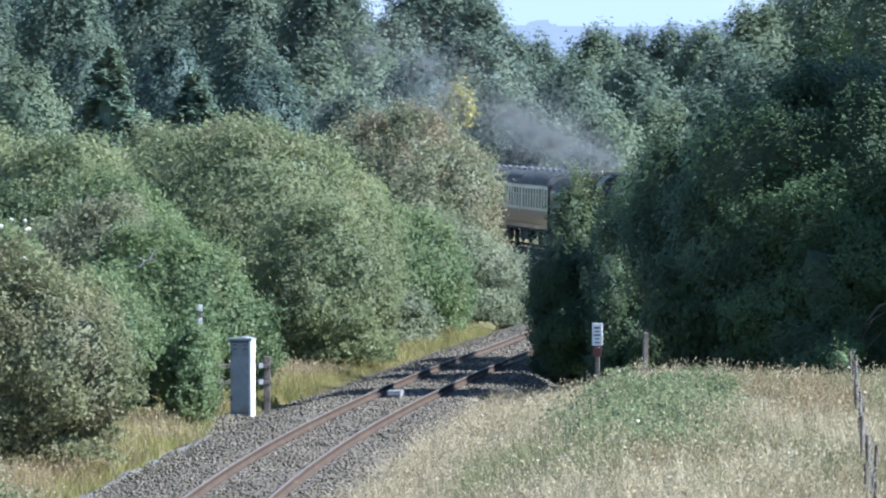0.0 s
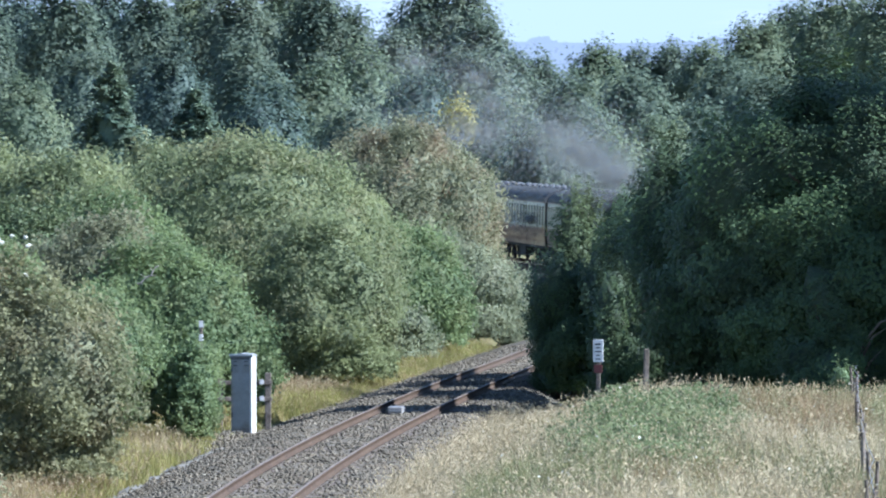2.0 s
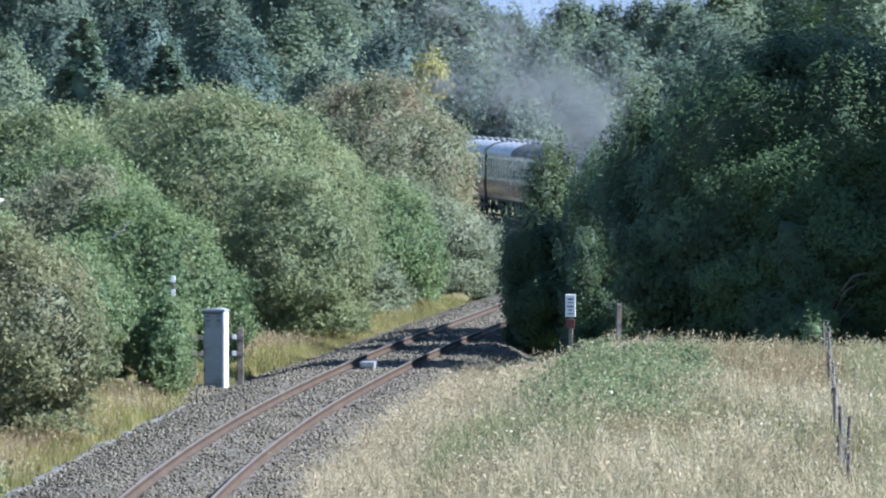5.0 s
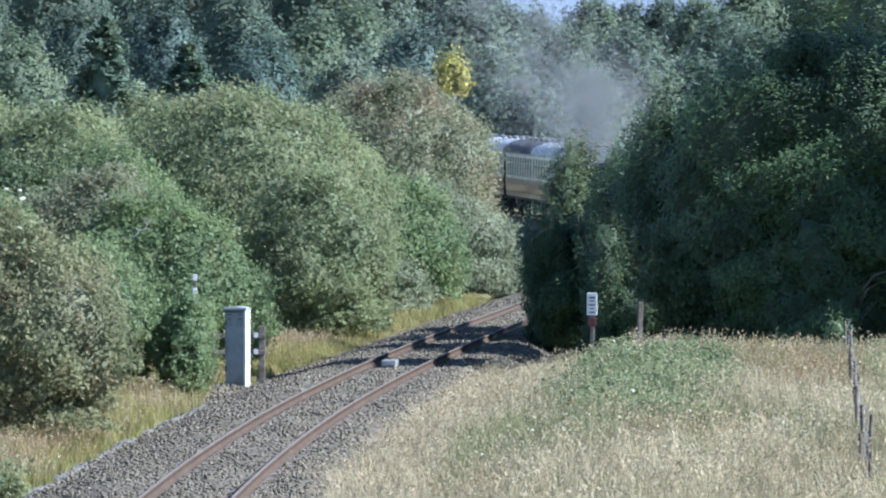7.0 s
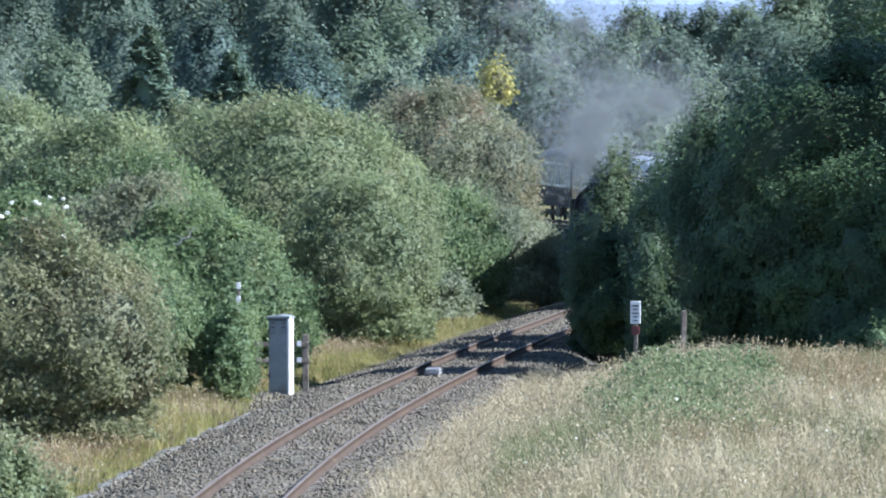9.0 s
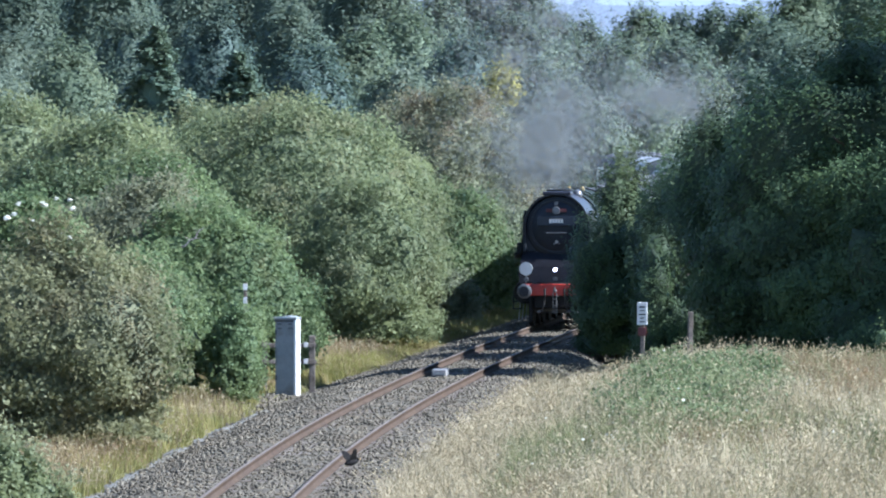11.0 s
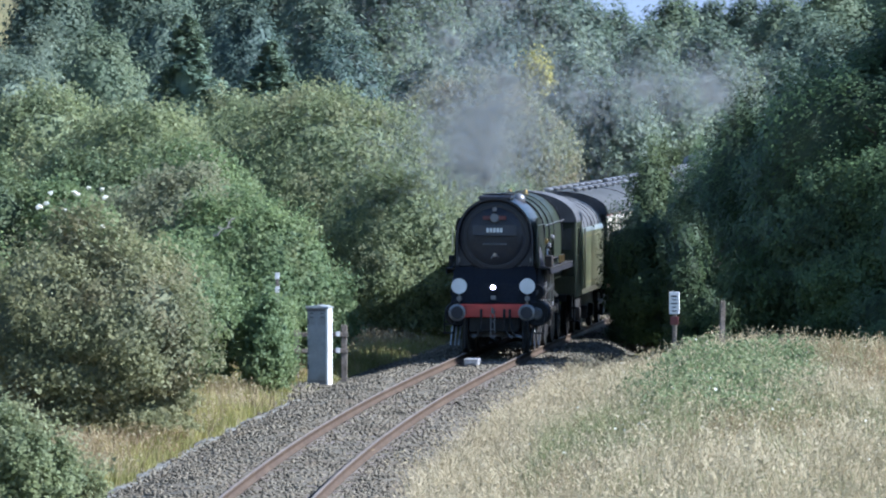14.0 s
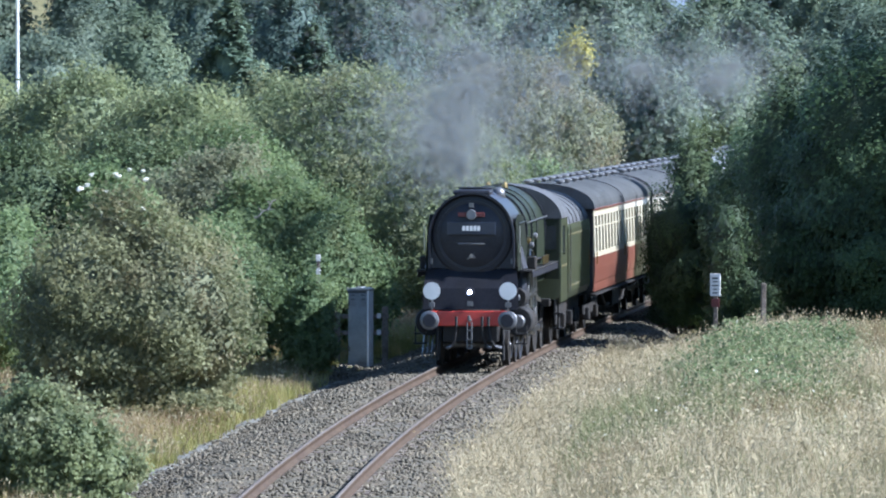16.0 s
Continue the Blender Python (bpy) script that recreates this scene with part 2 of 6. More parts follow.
# ---------------------------------------------------------------- mesh helpers
def mesh_of(name, bm):
    me = bpy.data.meshes.new(name)
    bmesh.ops.recalc_face_normals(bm, faces=bm.faces[:])
    bm.to_mesh(me)
    bm.free()
    return me


def part(name, bm, material, parent=None, label="", smooth=False):
    me = mesh_of(name, bm) if isinstance(bm, bmesh.types.BMesh) else bm
    if not me.materials:
        me.materials.append(material)
    if smooth:
        me.polygons.foreach_set("use_smooth", [True] * len(me.polygons))
    ob = new(name, me)
    if parent is not None:
        ob.parent = parent
    if label:
        ob["label"] = label
    return ob


def box(bm, x0, x1, y0, y1, z0, z1):
    c = [bm.verts.new((x, y, z)) for x in (x0, x1) for y in (y0, y1) for z in (z0, z1)]
    for f in ((0, 1, 3, 2), (4, 6, 7, 5), (0, 4, 5, 1), (2, 3, 7, 6), (0, 2, 6, 4), (1, 5, 7, 3)):
        bm.faces.new([c[i] for i in f])
    return c


def bevelled(x0, x1, y0, y1, z0, z1, r=0.02):
    bm = bmesh.new()
    box(bm, x0, x1, y0, y1, z0, z1)
    bmesh.ops.bevel(bm, geom=bm.edges[:] + bm.verts[:], offset=r, segments=2, affect="EDGES", profile=0.5)
    return bm


def tube(bm, a, b, ra, rb=None, n=12, caps=True):
    rb = ra if rb is None else rb
    a, b = Vector(a), Vector(b)
    w = (b - a).normalized()
    u = w.orthogonal().normalized()
    v = w.cross(u)
    rings = []
    for c, r in ((a, ra), (b, rb)):
        rings.append([bm.verts.new(c + r * (math.cos(k * math.tau / n) * u + math.sin(k * math.tau / n) * v)) for k in range(n)])
    for k in range(n):
        bm.faces.new((rings[0][k], rings[0][(k + 1) % n], rings[1][(k + 1) % n], rings[1][k]))
    if caps:
        bm.faces.new(rings[0][::-1]), bm.faces.new(rings[1])


def turned(bm, axis_a, axis_b, profile, n=24):
    """A turned form: profile of (share of the way from a to b, radius)."""
    a, b = Vector(axis_a), Vector(axis_b)
    w = (b - a).normalized()
    u = w.orthogonal().normalized()
    v = w.cross(u)
    rings = []
    for s, r in profile:
        c = a.lerp(b, s)
        rings.append([bm.verts.new(c + r * (math.cos(k * math.tau / n) * u + math.sin(k * math.tau / n) * v)) for k in range(n)])
    for p, q in zip(rings, rings[1:]):
        for k in range(n):
            bm.faces.new((p[k], p[(k + 1) % n], q[(k + 1) % n], q[k]))
    bm.faces.new(rings[0][::-1]), bm.faces.new(rings[-1])


def sweep_y(bm, outline, y0, y1, closed=True):
    """An outline of (x, z) drawn out along y."""
    a = [bm.verts.new((x, y0, z)) for x, z in outline]
    b = [bm.verts.new((x, y1, z)) for x, z in outline]
    n = len(outline)
    for k in range(n if closed else n - 1):
        bm.faces.new((a[k], a[(k + 1) % n], b[(k + 1) % n], b[k]))
    if closed:
        bm.faces.new(a[::-1]), bm.faces.new(b)


def raw_mesh(name, verts, faces, material, smooth=False):
    """A mesh from arrays: verts (n, 3) and faces (m, 3 or 4)."""
    me = bpy.data.meshes.new(name)
    k = faces.shape[1]
    me.vertices.add(len(verts)), me.loops.add(faces.size), me.polygons.add(len(faces))
    me.vertices.foreach_set("co", np.ascontiguousarray(verts, dtype=np.float32).ravel())
    me.loops.foreach_set("vertex_index", np.ascontiguousarray(faces, dtype=np.int32).ravel())
    me.polygons.foreach_set("loop_start", np.arange(0, faces.size, k, dtype=np.int32))
    if smooth:
        me.polygons.foreach_set("use_smooth", np.ones(len(faces), dtype=bool))
    me.update(calc_edges=True)
    me.materials.append(material)
    return me


# ---------------------------------------------------------------- the line of the railway
SLOPE_Y = np.array([20.0, 95.0, 120.0, 160.0, 200.0, 225.0, 262.0, 343.0, 430.0, 700.0])
SLOPE_V = np.array([0.0, 0.008, 0.030, 0.066, 0.090, 0.094, 0.090, -0.114, -0.20, -0.20])
TY = np.arange(20.0, 700.0, 0.5)
TX = np.concatenate([[0.0], np.cumsum(0.5 * np.interp(TY[:-1] + 0.25, SLOPE_Y, SLOPE_V))])
TX += -2.06 - np.interp(160.0, TY, TX)
TZ = np.interp(TY, [0, 215, 245, 360, 420, 900], [0, 0, 0.06, 0.56, 0.75, 0.9])
TS = np.concatenate([[0.0], np.cumsum(np.hypot(np.diff(TX), np.diff(TY)))])


def line_at(s):
    """The point of the track's centre line, s metres along it from its near end, at rail level."""
    return Vector((np.interp(s, TS, TX), np.interp(s, TS, TY), np.interp(s, TS, TZ)))


def s_of(y):
    return float(np.interp(y, TY, TS))


def track_x(y):
    return np.interp(y, TY, TX)


def track_z(y):
    return np.interp(y, TY, TZ)


def smooth01(v):
    v = np.clip(v, 0.0, 1.0)
    return v * v * (3 - 2 * v)


def wob(x, y, k=1.0):
    return (np.sin(0.9 * k * x + 1.7 * np.sin(0.31 * k * y)) + np.sin(0.53 * k * y + 1.3 * np.sin(0.71 * k * x + 2.0))
            + 0.6 * np.sin(2.1 * k * x + 0.8 * k * y) + 0.4 * np.sin(1.7 * k * y - 2.6 * k * x)) / 3.0


def ground_z(x, y):
    """Height of the ground: the cess beside the track, the low bank on one side, the swelling meadow on the other."""
    x, y = np.asarray(x, float), np.asarray(y, float)
    u = x - track_x(y)
    base = track_z(y) - 0.55
    left = smooth01((-u - 4.0) / 9.0) * 0.9 + smooth01((-u - 15.0) / 40.0) * 2.0
    crest = smooth01((u - 1.9) / 5.5) * (1.0 - smooth01((y - 154.0) / 24.0)) * 1.32
    right = np.maximum(crest, smooth01((u - 3.0) / 25.0) * 0.8)
    far = smooth01((y - 380.0) / 500.0) * 4.0 + smooth01((y - 620.0) / 700.0) * smooth01((-x - 15.0) / 40.0) * 20.0
    z = base + np.where(u < 0, left, right) + far + 0.06 * wob(x, y, 0.8) * smooth01((np.abs(u) - 2.4) / 2.0)
    bed = smooth01((np.where(u < 0, 3.9, 2.35) - np.abs(u)) / 0.9)          # under the ballast the ground stays low
    return z - 0.25 * bed
# ---------------------------------------------------------------- ground sheet
def ground():
    ys = np.concatenate([np.arange(-60, 90, 10.0), np.arange(90, 260, 0.9), np.arange(260, 460, 5.0), np.geomspace(460, 6000, 40)])
    us = np.concatenate([-np.geomspace(3000, 26, 30), np.arange(-25, 25.01, 0.45), np.geomspace(26, 3000, 30)])
    yy, uu = np.meshgrid(ys, us, indexing="ij")
    xx = track_x(np.clip(yy, 20, 699)) + uu
    zz = ground_z(xx, yy)
    v = np.stack([xx, yy, zz], -1).reshape(-1, 3)
    i = np.arange(len(ys) * len(us)).reshape(len(ys), len(us))
    f = np.stack([i[:-1, :-1], i[:-1, 1:], i[1:, 1:], i[1:, :-1]], -1).reshape(-1, 4)
    ob = new("ground", raw_mesh("ground", v, f, M_EARTH, True))
    tagged(ob, "rough earth and trodden grass beside the railway", "ground", kind="structure")


ground()


def along(y0, y1, step, outline):
    """An outline of (across, up) carried along the railway; returns vertices and faces."""
    ys = np.arange(y0, y1, step)
    o = np.array(outline)
    tx, tz = track_x(ys), track_z(ys)
    sl = np.gradient(tx, ys)
    nx, ny = 1 / np.hypot(1, sl), -sl / np.hypot(1, sl)
    v = np.stack([tx[:, None] + nx[:, None] * o[None, :, 0], ys[:, None] + ny[:, None] * o[None, :, 0], tz[:, None] + 0 * nx[:, None] + o[None, :, 1]], -1)
    n = len(o)
    i = np.arange(len(ys) * n).reshape(len(ys), n)
    return v, i


def ballast_bed():
    o = [(-4.3, -0.86), (-3.6, -0.60), (-3.0, -0.50), (-2.2, -0.27), (-1.75, -0.19), (-1.3, -0.17), (-0.95, -0.20), (-0.55, -0.19), (0, -0.17),
         (0.55, -0.19), (0.95, -0.20), (1.3, -0.17), (1.7, -0.19), (2.05, -0.30), (2.5, -0.55), (2.9, -0.75)]
    v, i = along(25, 460, 0.5, o)
    rng = np.random.default_rng(3)
    v[..., 2] += rng.normal(0, 0.012, v.shape[:2])
    f = np.stack([i[:-1, :-1], i[:-1, 1:], i[1:, 1:], i[1:, :-1]], -1).reshape(-1, 4)
    ob = new("ballast_bed", raw_mesh("ballast_bed", v.reshape(-1, 3), f, M_BALLAST))
    tagged(ob, "bed of grey crushed stone under the rails", "ballast", kind="structure")
    return ob


bed = ballast_bed()


def ballast_stones():
    """Loose angular stones over the bed."""
    rng = np.random.default_rng(11)
    n = 28000
    y = 108 + (236 - 108) * rng.random(n) ** 1.15
    u = rng.uniform(-3.55, 2.6, n)
    au = np.abs(u)
    z = track_z(y) + np.interp(u, [-4.3, -3.6, -3.0, -2.2, -1.75, -1.3, -0.95, -0.55, 0, 0.55, 0.95, 1.3, 1.7, 2.05, 2.5, 2.9],
                               [-0.86, -0.60, -0.50, -0.27, -0.19, -0.17, -0.20, -0.19, -0.17, -0.19, -0.20, -0.17, -0.19, -0.30, -0.55, -0.75])
    keep = (np.abs(au - 0.755) > 0.10)
    y, u, z = y[keep], u[keep], z[keep]
    n = len(y)
    x = track_x(y) + u
    base = np.array([(-1, -1, -.6), (1, -1, -.6), (1, 1, -.6), (-1, 1, -.6), (-.6, -.7, .6), (.7, -.5, .7), (.6, .6, .5), (-.5, .7, .6)])
    size = rng.uniform(0.016, 0.038, (n, 1, 1)) * rng.uniform(0.7, 1.3, (n, 1, 3))
    q = base[None] + rng.normal(0, 0.25, (n, 8, 3))
    q = q * size
    a = rng.uniform(0, math.tau, n)
    b = rng.uniform(-0.7, 0.7, n)
    ca, sa, cb, sb = np.cos(a)[:, None], np.sin(a)[:, None], np.cos(b)[:, None], np.sin(b)[:, None]
    px, py, pz = q[..., 0], q[..., 1], q[..., 2]
    py, pz = cb * py - sb * pz, sb * py + cb * pz
    px, py = ca * px - sa * py, sa * px + ca * py
    v = np.stack([x[:, None] + px, y[:, None] + py, z[:, None] + 0.012 + pz], -1).reshape(-1, 3)
    fb = np.array([(3, 2, 1, 0), (4, 5, 6, 7), (0, 1, 5, 4), (1, 2, 6, 5), (2, 3, 7, 6), (3, 0, 4, 7)])
    f = (np.arange(n)[:, None, None] * 8 + fb[None]).reshape(-1, 4)
    ob = new("ballast_stones", raw_mesh("ballast_stones", v, f, M_STONE))
    tagged(ob, "loose angular grey ballast stones", "ballast", kind="stuff")


ballast_stones()


def cess_path():
    """A trodden strip of pale fines along the foot of the ballast."""
    v, i = along(60, 166, 0.5, [(-3.80, -0.70), (-3.66, -0.590), (-3.46, -0.560), (-3.28, -0.548), (-3.14, -0.61)])
    rng = np.random.default_rng(17)
    v[..., 2] += rng.normal(0, 0.010, v.shape[:2])
    v[..., 0] += (0.07 * wob(v[:, :1, 1], 0 * v[:, :1, 1], 1.6))
    f = np.stack([i[:-1, :-1], i[:-1, 1:], i[1:, 1:], i[1:, :-1]], -1).reshape(-1, 4)
    tagged(new("path", raw_mesh("path", v.reshape(-1, 3), f, M_FINES)), "pale trodden strip along the foot of the ballast", "path", kind="structure")


cess_path()


def rails():
    head = [(-0.07, -0.159), (-0.07, -0.146), (-0.012, -0.128), (-0.012, -0.052), (-0.036, -0.036), (-0.036, -0.006), (-0.028, 0.0),
            (0.028, 0.0), (0.036, -0.006), (0.036, -0.036), (0.012, -0.052), (0.012, -0.128), (0.07, -0.146), (0.07, -0.159)]
    for side in (-1, 1):
        v, i = along(25, 460, 1.0, [(side * 0.7525 + a, b) for a, b in head])
        n = len(head)
        f = np.stack([i[:-1, :], np.roll(i, -1, 1)[:-1, :], np.roll(i, -1, 1)[1:, :], i[1:, :]], -1).reshape(-1, 4)
        me = raw_mesh("rail", v.reshape(-1, 3), f, M_RAIL)
        me.materials.append(M_RAILTOP)
        me.polygons.foreach_set("material_index", np.tile([1 if k in (6,) else 0 for k in range(n)], len(i) - 1).astype(np.int32))
        tagged(new("rail", me), "rusty steel running rail with a worn top", "rail", group="running rails", kind="structure")


rails()


# ---------------------------------------------------------------- foliage builders
def unit(rng, n):
    v = rng.normal(0, 1, (n, 3))
    return v / np.linalg.norm(v, axis=1, keepdims=True)


def leaf_arrays(rng, p, nrm, size, slim=0.55, jitter=0.55):
    """Pointed folded leaves, four corners each, at p facing about nrm."""
    n = len(p)
    nrm = nrm + rng.normal(0, jitter, (n, 3))
    nrm /= np.linalg.norm(nrm, axis=1, keepdims=True)
    t = np.cross(nrm, unit(rng, n))
    t /= np.linalg.norm(t, axis=1, keepdims=True) + 1e-9
    b = np.cross(nrm, t)
    L = (size * rng.uniform(0.6, 1.4, n))[:, None]
    W = L * slim * rng.uniform(0.7, 1.2, (n, 1))
    fold = nrm * L * 0.18
    v = np.stack([p - t * L * 0.5, p + b * W * 0.5 + fold, p + t * L * 0.5, p - b * W * 0.5 + fold], 1).reshape(-1, 3)
    i = np.arange(n)[:, None] * 4
    f = np.concatenate([i + np.array([[0, 1, 2]]), i + np.array([[0, 2, 3]])], 1).reshape(-1, 3)
    return v, f


def facet_arrays(rng, p, nrm, size, slim=0.55, jitter=0.55):
    """Small pointed leaves of three corners, at p facing about nrm."""
    n = len(p)
    nrm = nrm + rng.normal(0, jitter, (n, 3))
    nrm /= np.linalg.norm(nrm, axis=1, keepdims=True)
    t = np.cross(nrm, unit(rng, n))
    t /= np.linalg.norm(t, axis=1, keepdims=True) + 1e-9
    b = np.cross(nrm, t)
    L = (size * rng.uniform(0.55, 1.5, n))[:, None]
    W = L * slim * rng.uniform(0.8, 1.4, (n, 1))
    v = np.stack([p - t * L * 0.5, p + t * L * 0.5, p + b * W + t * L * 0.1], 1).reshape(-1, 3)
    return v, np.arange(n * 3).reshape(-1, 3)


def ball(subdivisions):
    bm = bmesh.new()
    bmesh.ops.create_icosphere(bm, subdivisions=subdivisions, radius=1.0)
    v = np.array([q.co[:] for q in bm.verts])
    f = np.array([[q.index for q in k.verts] for k in bm.faces])
    bm.free()
    return v, f


BALLS = {3: ball(3), 4: ball(4)}


def swelling(rng, radius, sizes):
    """A rough relief over all directions: rounded clumps of the given sizes with creases between them."""
    waves = []
    for size, strength in sizes:
        k = unit(rng, 6) * math.pi * radius / size * rng.uniform(0.75, 1.3, (6, 1))
        waves.append((k, rng.uniform(0, math.tau, 6), strength / radius))

    def relief(d):
        total = np.zeros(len(d))
        for k, ph, strength in waves:
            total += strength * (np.abs(np.sin(d @ k.T + ph)).mean(1) - 0.64) * 2.6
        return total
    return relief


def crown_mesh(name, seed, w, d, h, low, leaves, size, material, clump, rough, sprigs, slim, jitter, belly=0.36, fine=3):
    """The leaves of a crown w wide, d deep, from low to h high, and an added dark core behind them that blocks light.
    """
    rng = np.random.default_rng(seed)
    mid = low + belly * (h - low)
    radius = (w + d + 1.6 * (h - low)) / 6
    relief = swelling(rng, radius, ((clump * 4.2, rough * 2.0), (clump * 1.9, rough * 1.7), (clump * 0.8, rough * 1.1), (clump * 0.35, rough * 0.5)))

    def place(dr, share):
        up = np.clip(dr[:, 2:3], 0, None)
        down = np.clip(-dr[:, 2:3], 0, None)
        flat = dr[:, :2] / np.maximum(np.linalg.norm(dr[:, :2], axis=1, keepdims=True), 1e-6)
        side = np.sqrt(np.clip(1 - up ** 2, 0, 1)) * (1 - 0.12 * down)
        g = (share * (1 + relief(dr) - 1.3 * rough / radius))[:, None]
        return np.hstack([flat * side * np.array([[w / 2, d / 2]]) * g, mid + up * (h - mid) * g - down * (mid - low) * share[:, None]])

    dr = unit(rng, leaves)
    dr[:, 2] = np.where(dr[:, 2] < -0.9, -dr[:, 2], dr[:, 2])
    p = place(dr, 1.0 - 0.13 * rng.random(leaves) ** 1.6)
    # leaves gather on twigs: short runs of them reach outwards and up
    twig = rng.integers(0, leaves, leaves)
    on = rng.random(leaves) < 0.4
    reach = rng.random((leaves, 1)) * 2.6 * size
    p[on] = p[twig[on]] + (dr[twig[on]] * 0.8 + np.array([0.1, -0.1, 0.5])) * reach[on] + rng.normal(0, 0.45 * size, (on.sum(), 3))
    dr = np.where(on[:, None], dr[twig], dr)
    out = rng.random(leaves) < sprigs
    p[out] += dr[out] * (rng.random((out.sum(), 1)) * 2.4 * size) + np.array([0, 0, 1.0]) * rng.random((out.sum(), 1)) * 2.4 * size
    keep = p[:, 2] > 0.02
    p, dr = p[keep], dr[keep]
    v, f = facet_arrays(rng, p, dr + np.array([0, 0, 0.35]), np.full(len(p), size), slim, jitter)
    # solid core added to stop light passing through the crown
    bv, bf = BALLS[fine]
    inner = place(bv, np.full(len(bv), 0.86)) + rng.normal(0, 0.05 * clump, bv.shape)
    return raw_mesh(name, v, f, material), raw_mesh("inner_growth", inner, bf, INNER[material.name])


def trunk_bm(seed, w, h, low, r, limbs=6, stems=1):
    rng = random.Random(seed)
    bm = bmesh.new()
    for s in range(stems):
        ox, oy = (rng.uniform(-0.2, 0.2) * w * (stems > 1), rng.uniform(-0.2, 0.2) * w * (stems > 1))
        a = Vector((ox * 0.4, oy * 0.4, -0.25))
        top = Vector((ox, oy, low + (h - low) * 0.5))
        tube(bm, a, a.lerp(top, 0.5), r, r * 0.75, 8), tube(bm, a.lerp(top, 0.5), top, r * 0.75, r * 0.2, 8)
        for k in range(limbs):
            p = a.lerp(top, rng.uniform(0.3, 0.95))
            ang = rng.uniform(0, math.tau)
            q = p + Vector((math.cos(ang) * w * 0.27, math.sin(ang) * w * 0.27, (h - low) * rng.uniform(0.12, 0.34)))
            m = p.lerp(q, 0.5) + Vector((0, 0, 0.05 * h))
            tube(bm, p, m, r * 0.42, r * 0.28, 6), tube(bm, m, q, r * 0.28, r * 0.06, 6)
    return bm


SEED = [100]


def plant(name, label, category, x, y, w, d, h, low, leaves, size, material, trunk=0.12, stems=1, group="", sprigs=0.06, slim=0.55, jitter=0.5, clump=0.9, rough=0.26):
    """A tree or shrub of trunk and crown, standing on the ground at x, y."""
    SEED[0] += 1
    base = new(name)
    base.matrix_basis = pose(x, y, float(ground_z(x, y)))
    tagged(base, label, category, group)
    part("trunk", trunk_bm(SEED[0], w, h, low, trunk, 6, stems), M_BARK, base)
    leafy, inside = crown_mesh("crown", SEED[0], w, d, h, low, int(leaves * 1.5), size * 0.74, material, clump, rough, sprigs, slim, jitter, fine=4 if w * h > 30 and y < 260 else 3)
    crown = part("crown", leafy, material, base)
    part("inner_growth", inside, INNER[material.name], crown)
    return base
# ---------------------------------------------------------------- shrubs on the bank
plant("bush", "browning hawthorn bush at the edge of the grass verge", "shrub", -8.72, 144.0, 5.3, 4.8, 4.6, 0.15, 29120, 0.12, F_DUSK, trunk=0.04, stems=3, group='bank shrubs', sprigs=0.3, jitter=0.8, clump=0.95, rough=0.36)
plant("bush", "low green bramble clump in the verge", "shrub", -8.55, 118.0, 3.2, 2.9, 2.02, 0.05, 17000, 0.108, F_HAW, trunk=0.02, stems=3, group='bank shrubs', sprigs=0.12, jitter=0.8, clump=0.75, rough=0.24)
plant("bush", "dense green hedge bush behind the cabinet", "shrub", -7.00, 180.0, 5.70, 4.8, 4.36, 0.10, 26880, 0.132, F_GREEN, trunk=0.05, stems=3, group='bank shrubs', sprigs=0.1, jitter=0.8, clump=0.75, rough=0.24)
plant("bush", "green hedge bush with rust-tinted top", "shrub", -8.87, 182.0, 5.06, 4.8, 4.80, 0.10, 22400, 0.132, F_BROWN, trunk=0.05, stems=2, group='bank shrubs', sprigs=0.1, jitter=0.8, clump=0.75, rough=0.24)
# the thorn's darker leaf colour stands in for shadow behind the elder
plant("bush", "dense green hedge bush on the bank", "shrub", -11.04, 186.0, 5.36, 5.2, 4.73, 0.10, 20160, 0.144, F_THORN, trunk=0.05, stems=2, group='bank shrubs', sprigs=0.1, jitter=0.8, clump=0.75, rough=0.24)
plant("bush", "elder bush dotted with flat white blossom", "shrub", -11.27, 178.0, 3.24, 3.9, 4.21, 0.10, 15680, 0.144, F_GREEN, trunk=0.05, stems=2, group='bank shrubs', sprigs=0.1, jitter=0.8, clump=0.75, rough=0.24)
# darker leaves again, painting in shadow at this end of the bank
plant("bush", "dense green hedge bush on the bank", "shrub", -13.65, 178.0, 5.13, 4.6, 4.48, 0.10, 14560, 0.156, F_THORN, trunk=0.05, stems=2, group='bank shrubs', jitter=0.8, clump=0.75, rough=0.24)
plant("bush", "big rounded hawthorn in full leaf", "shrub", -5.85, 216.0, 9.75, 8.6, 6.76, 0.20, 49280, 0.15, F_HAW, trunk=0.08, stems=3, group='bank shrubs', sprigs=0.1, jitter=0.8, clump=0.75, rough=0.24)
plant("bush", "rounded hawthorn lower on the bank", "shrub", -3.63, 206.0, 5.14, 4.8, 4.81, 0.10, 22400, 0.132, F_HAW, trunk=0.05, stems=2, group='bank shrubs', sprigs=0.1, jitter=0.8, clump=0.75, rough=0.24)
plant("bush", "dense hawthorn bush joined to the hedge", "shrub", -8.84, 232.0, 7.34, 6.9, 6.03, 0.20, 24640, 0.168, F_HAW, trunk=0.07, stems=2, group='bank shrubs', sprigs=0.08, jitter=0.8, clump=0.75, rough=0.24)
plant("bush", "dense olive-green hedge bush on the bank", "shrub", -12.10, 228.0, 7.22, 6.9, 5.72, 0.20, 22400, 0.18, F_HAW, trunk=0.07, stems=2, group='bank shrubs', sprigs=0.08, jitter=0.8, clump=0.75, rough=0.24)
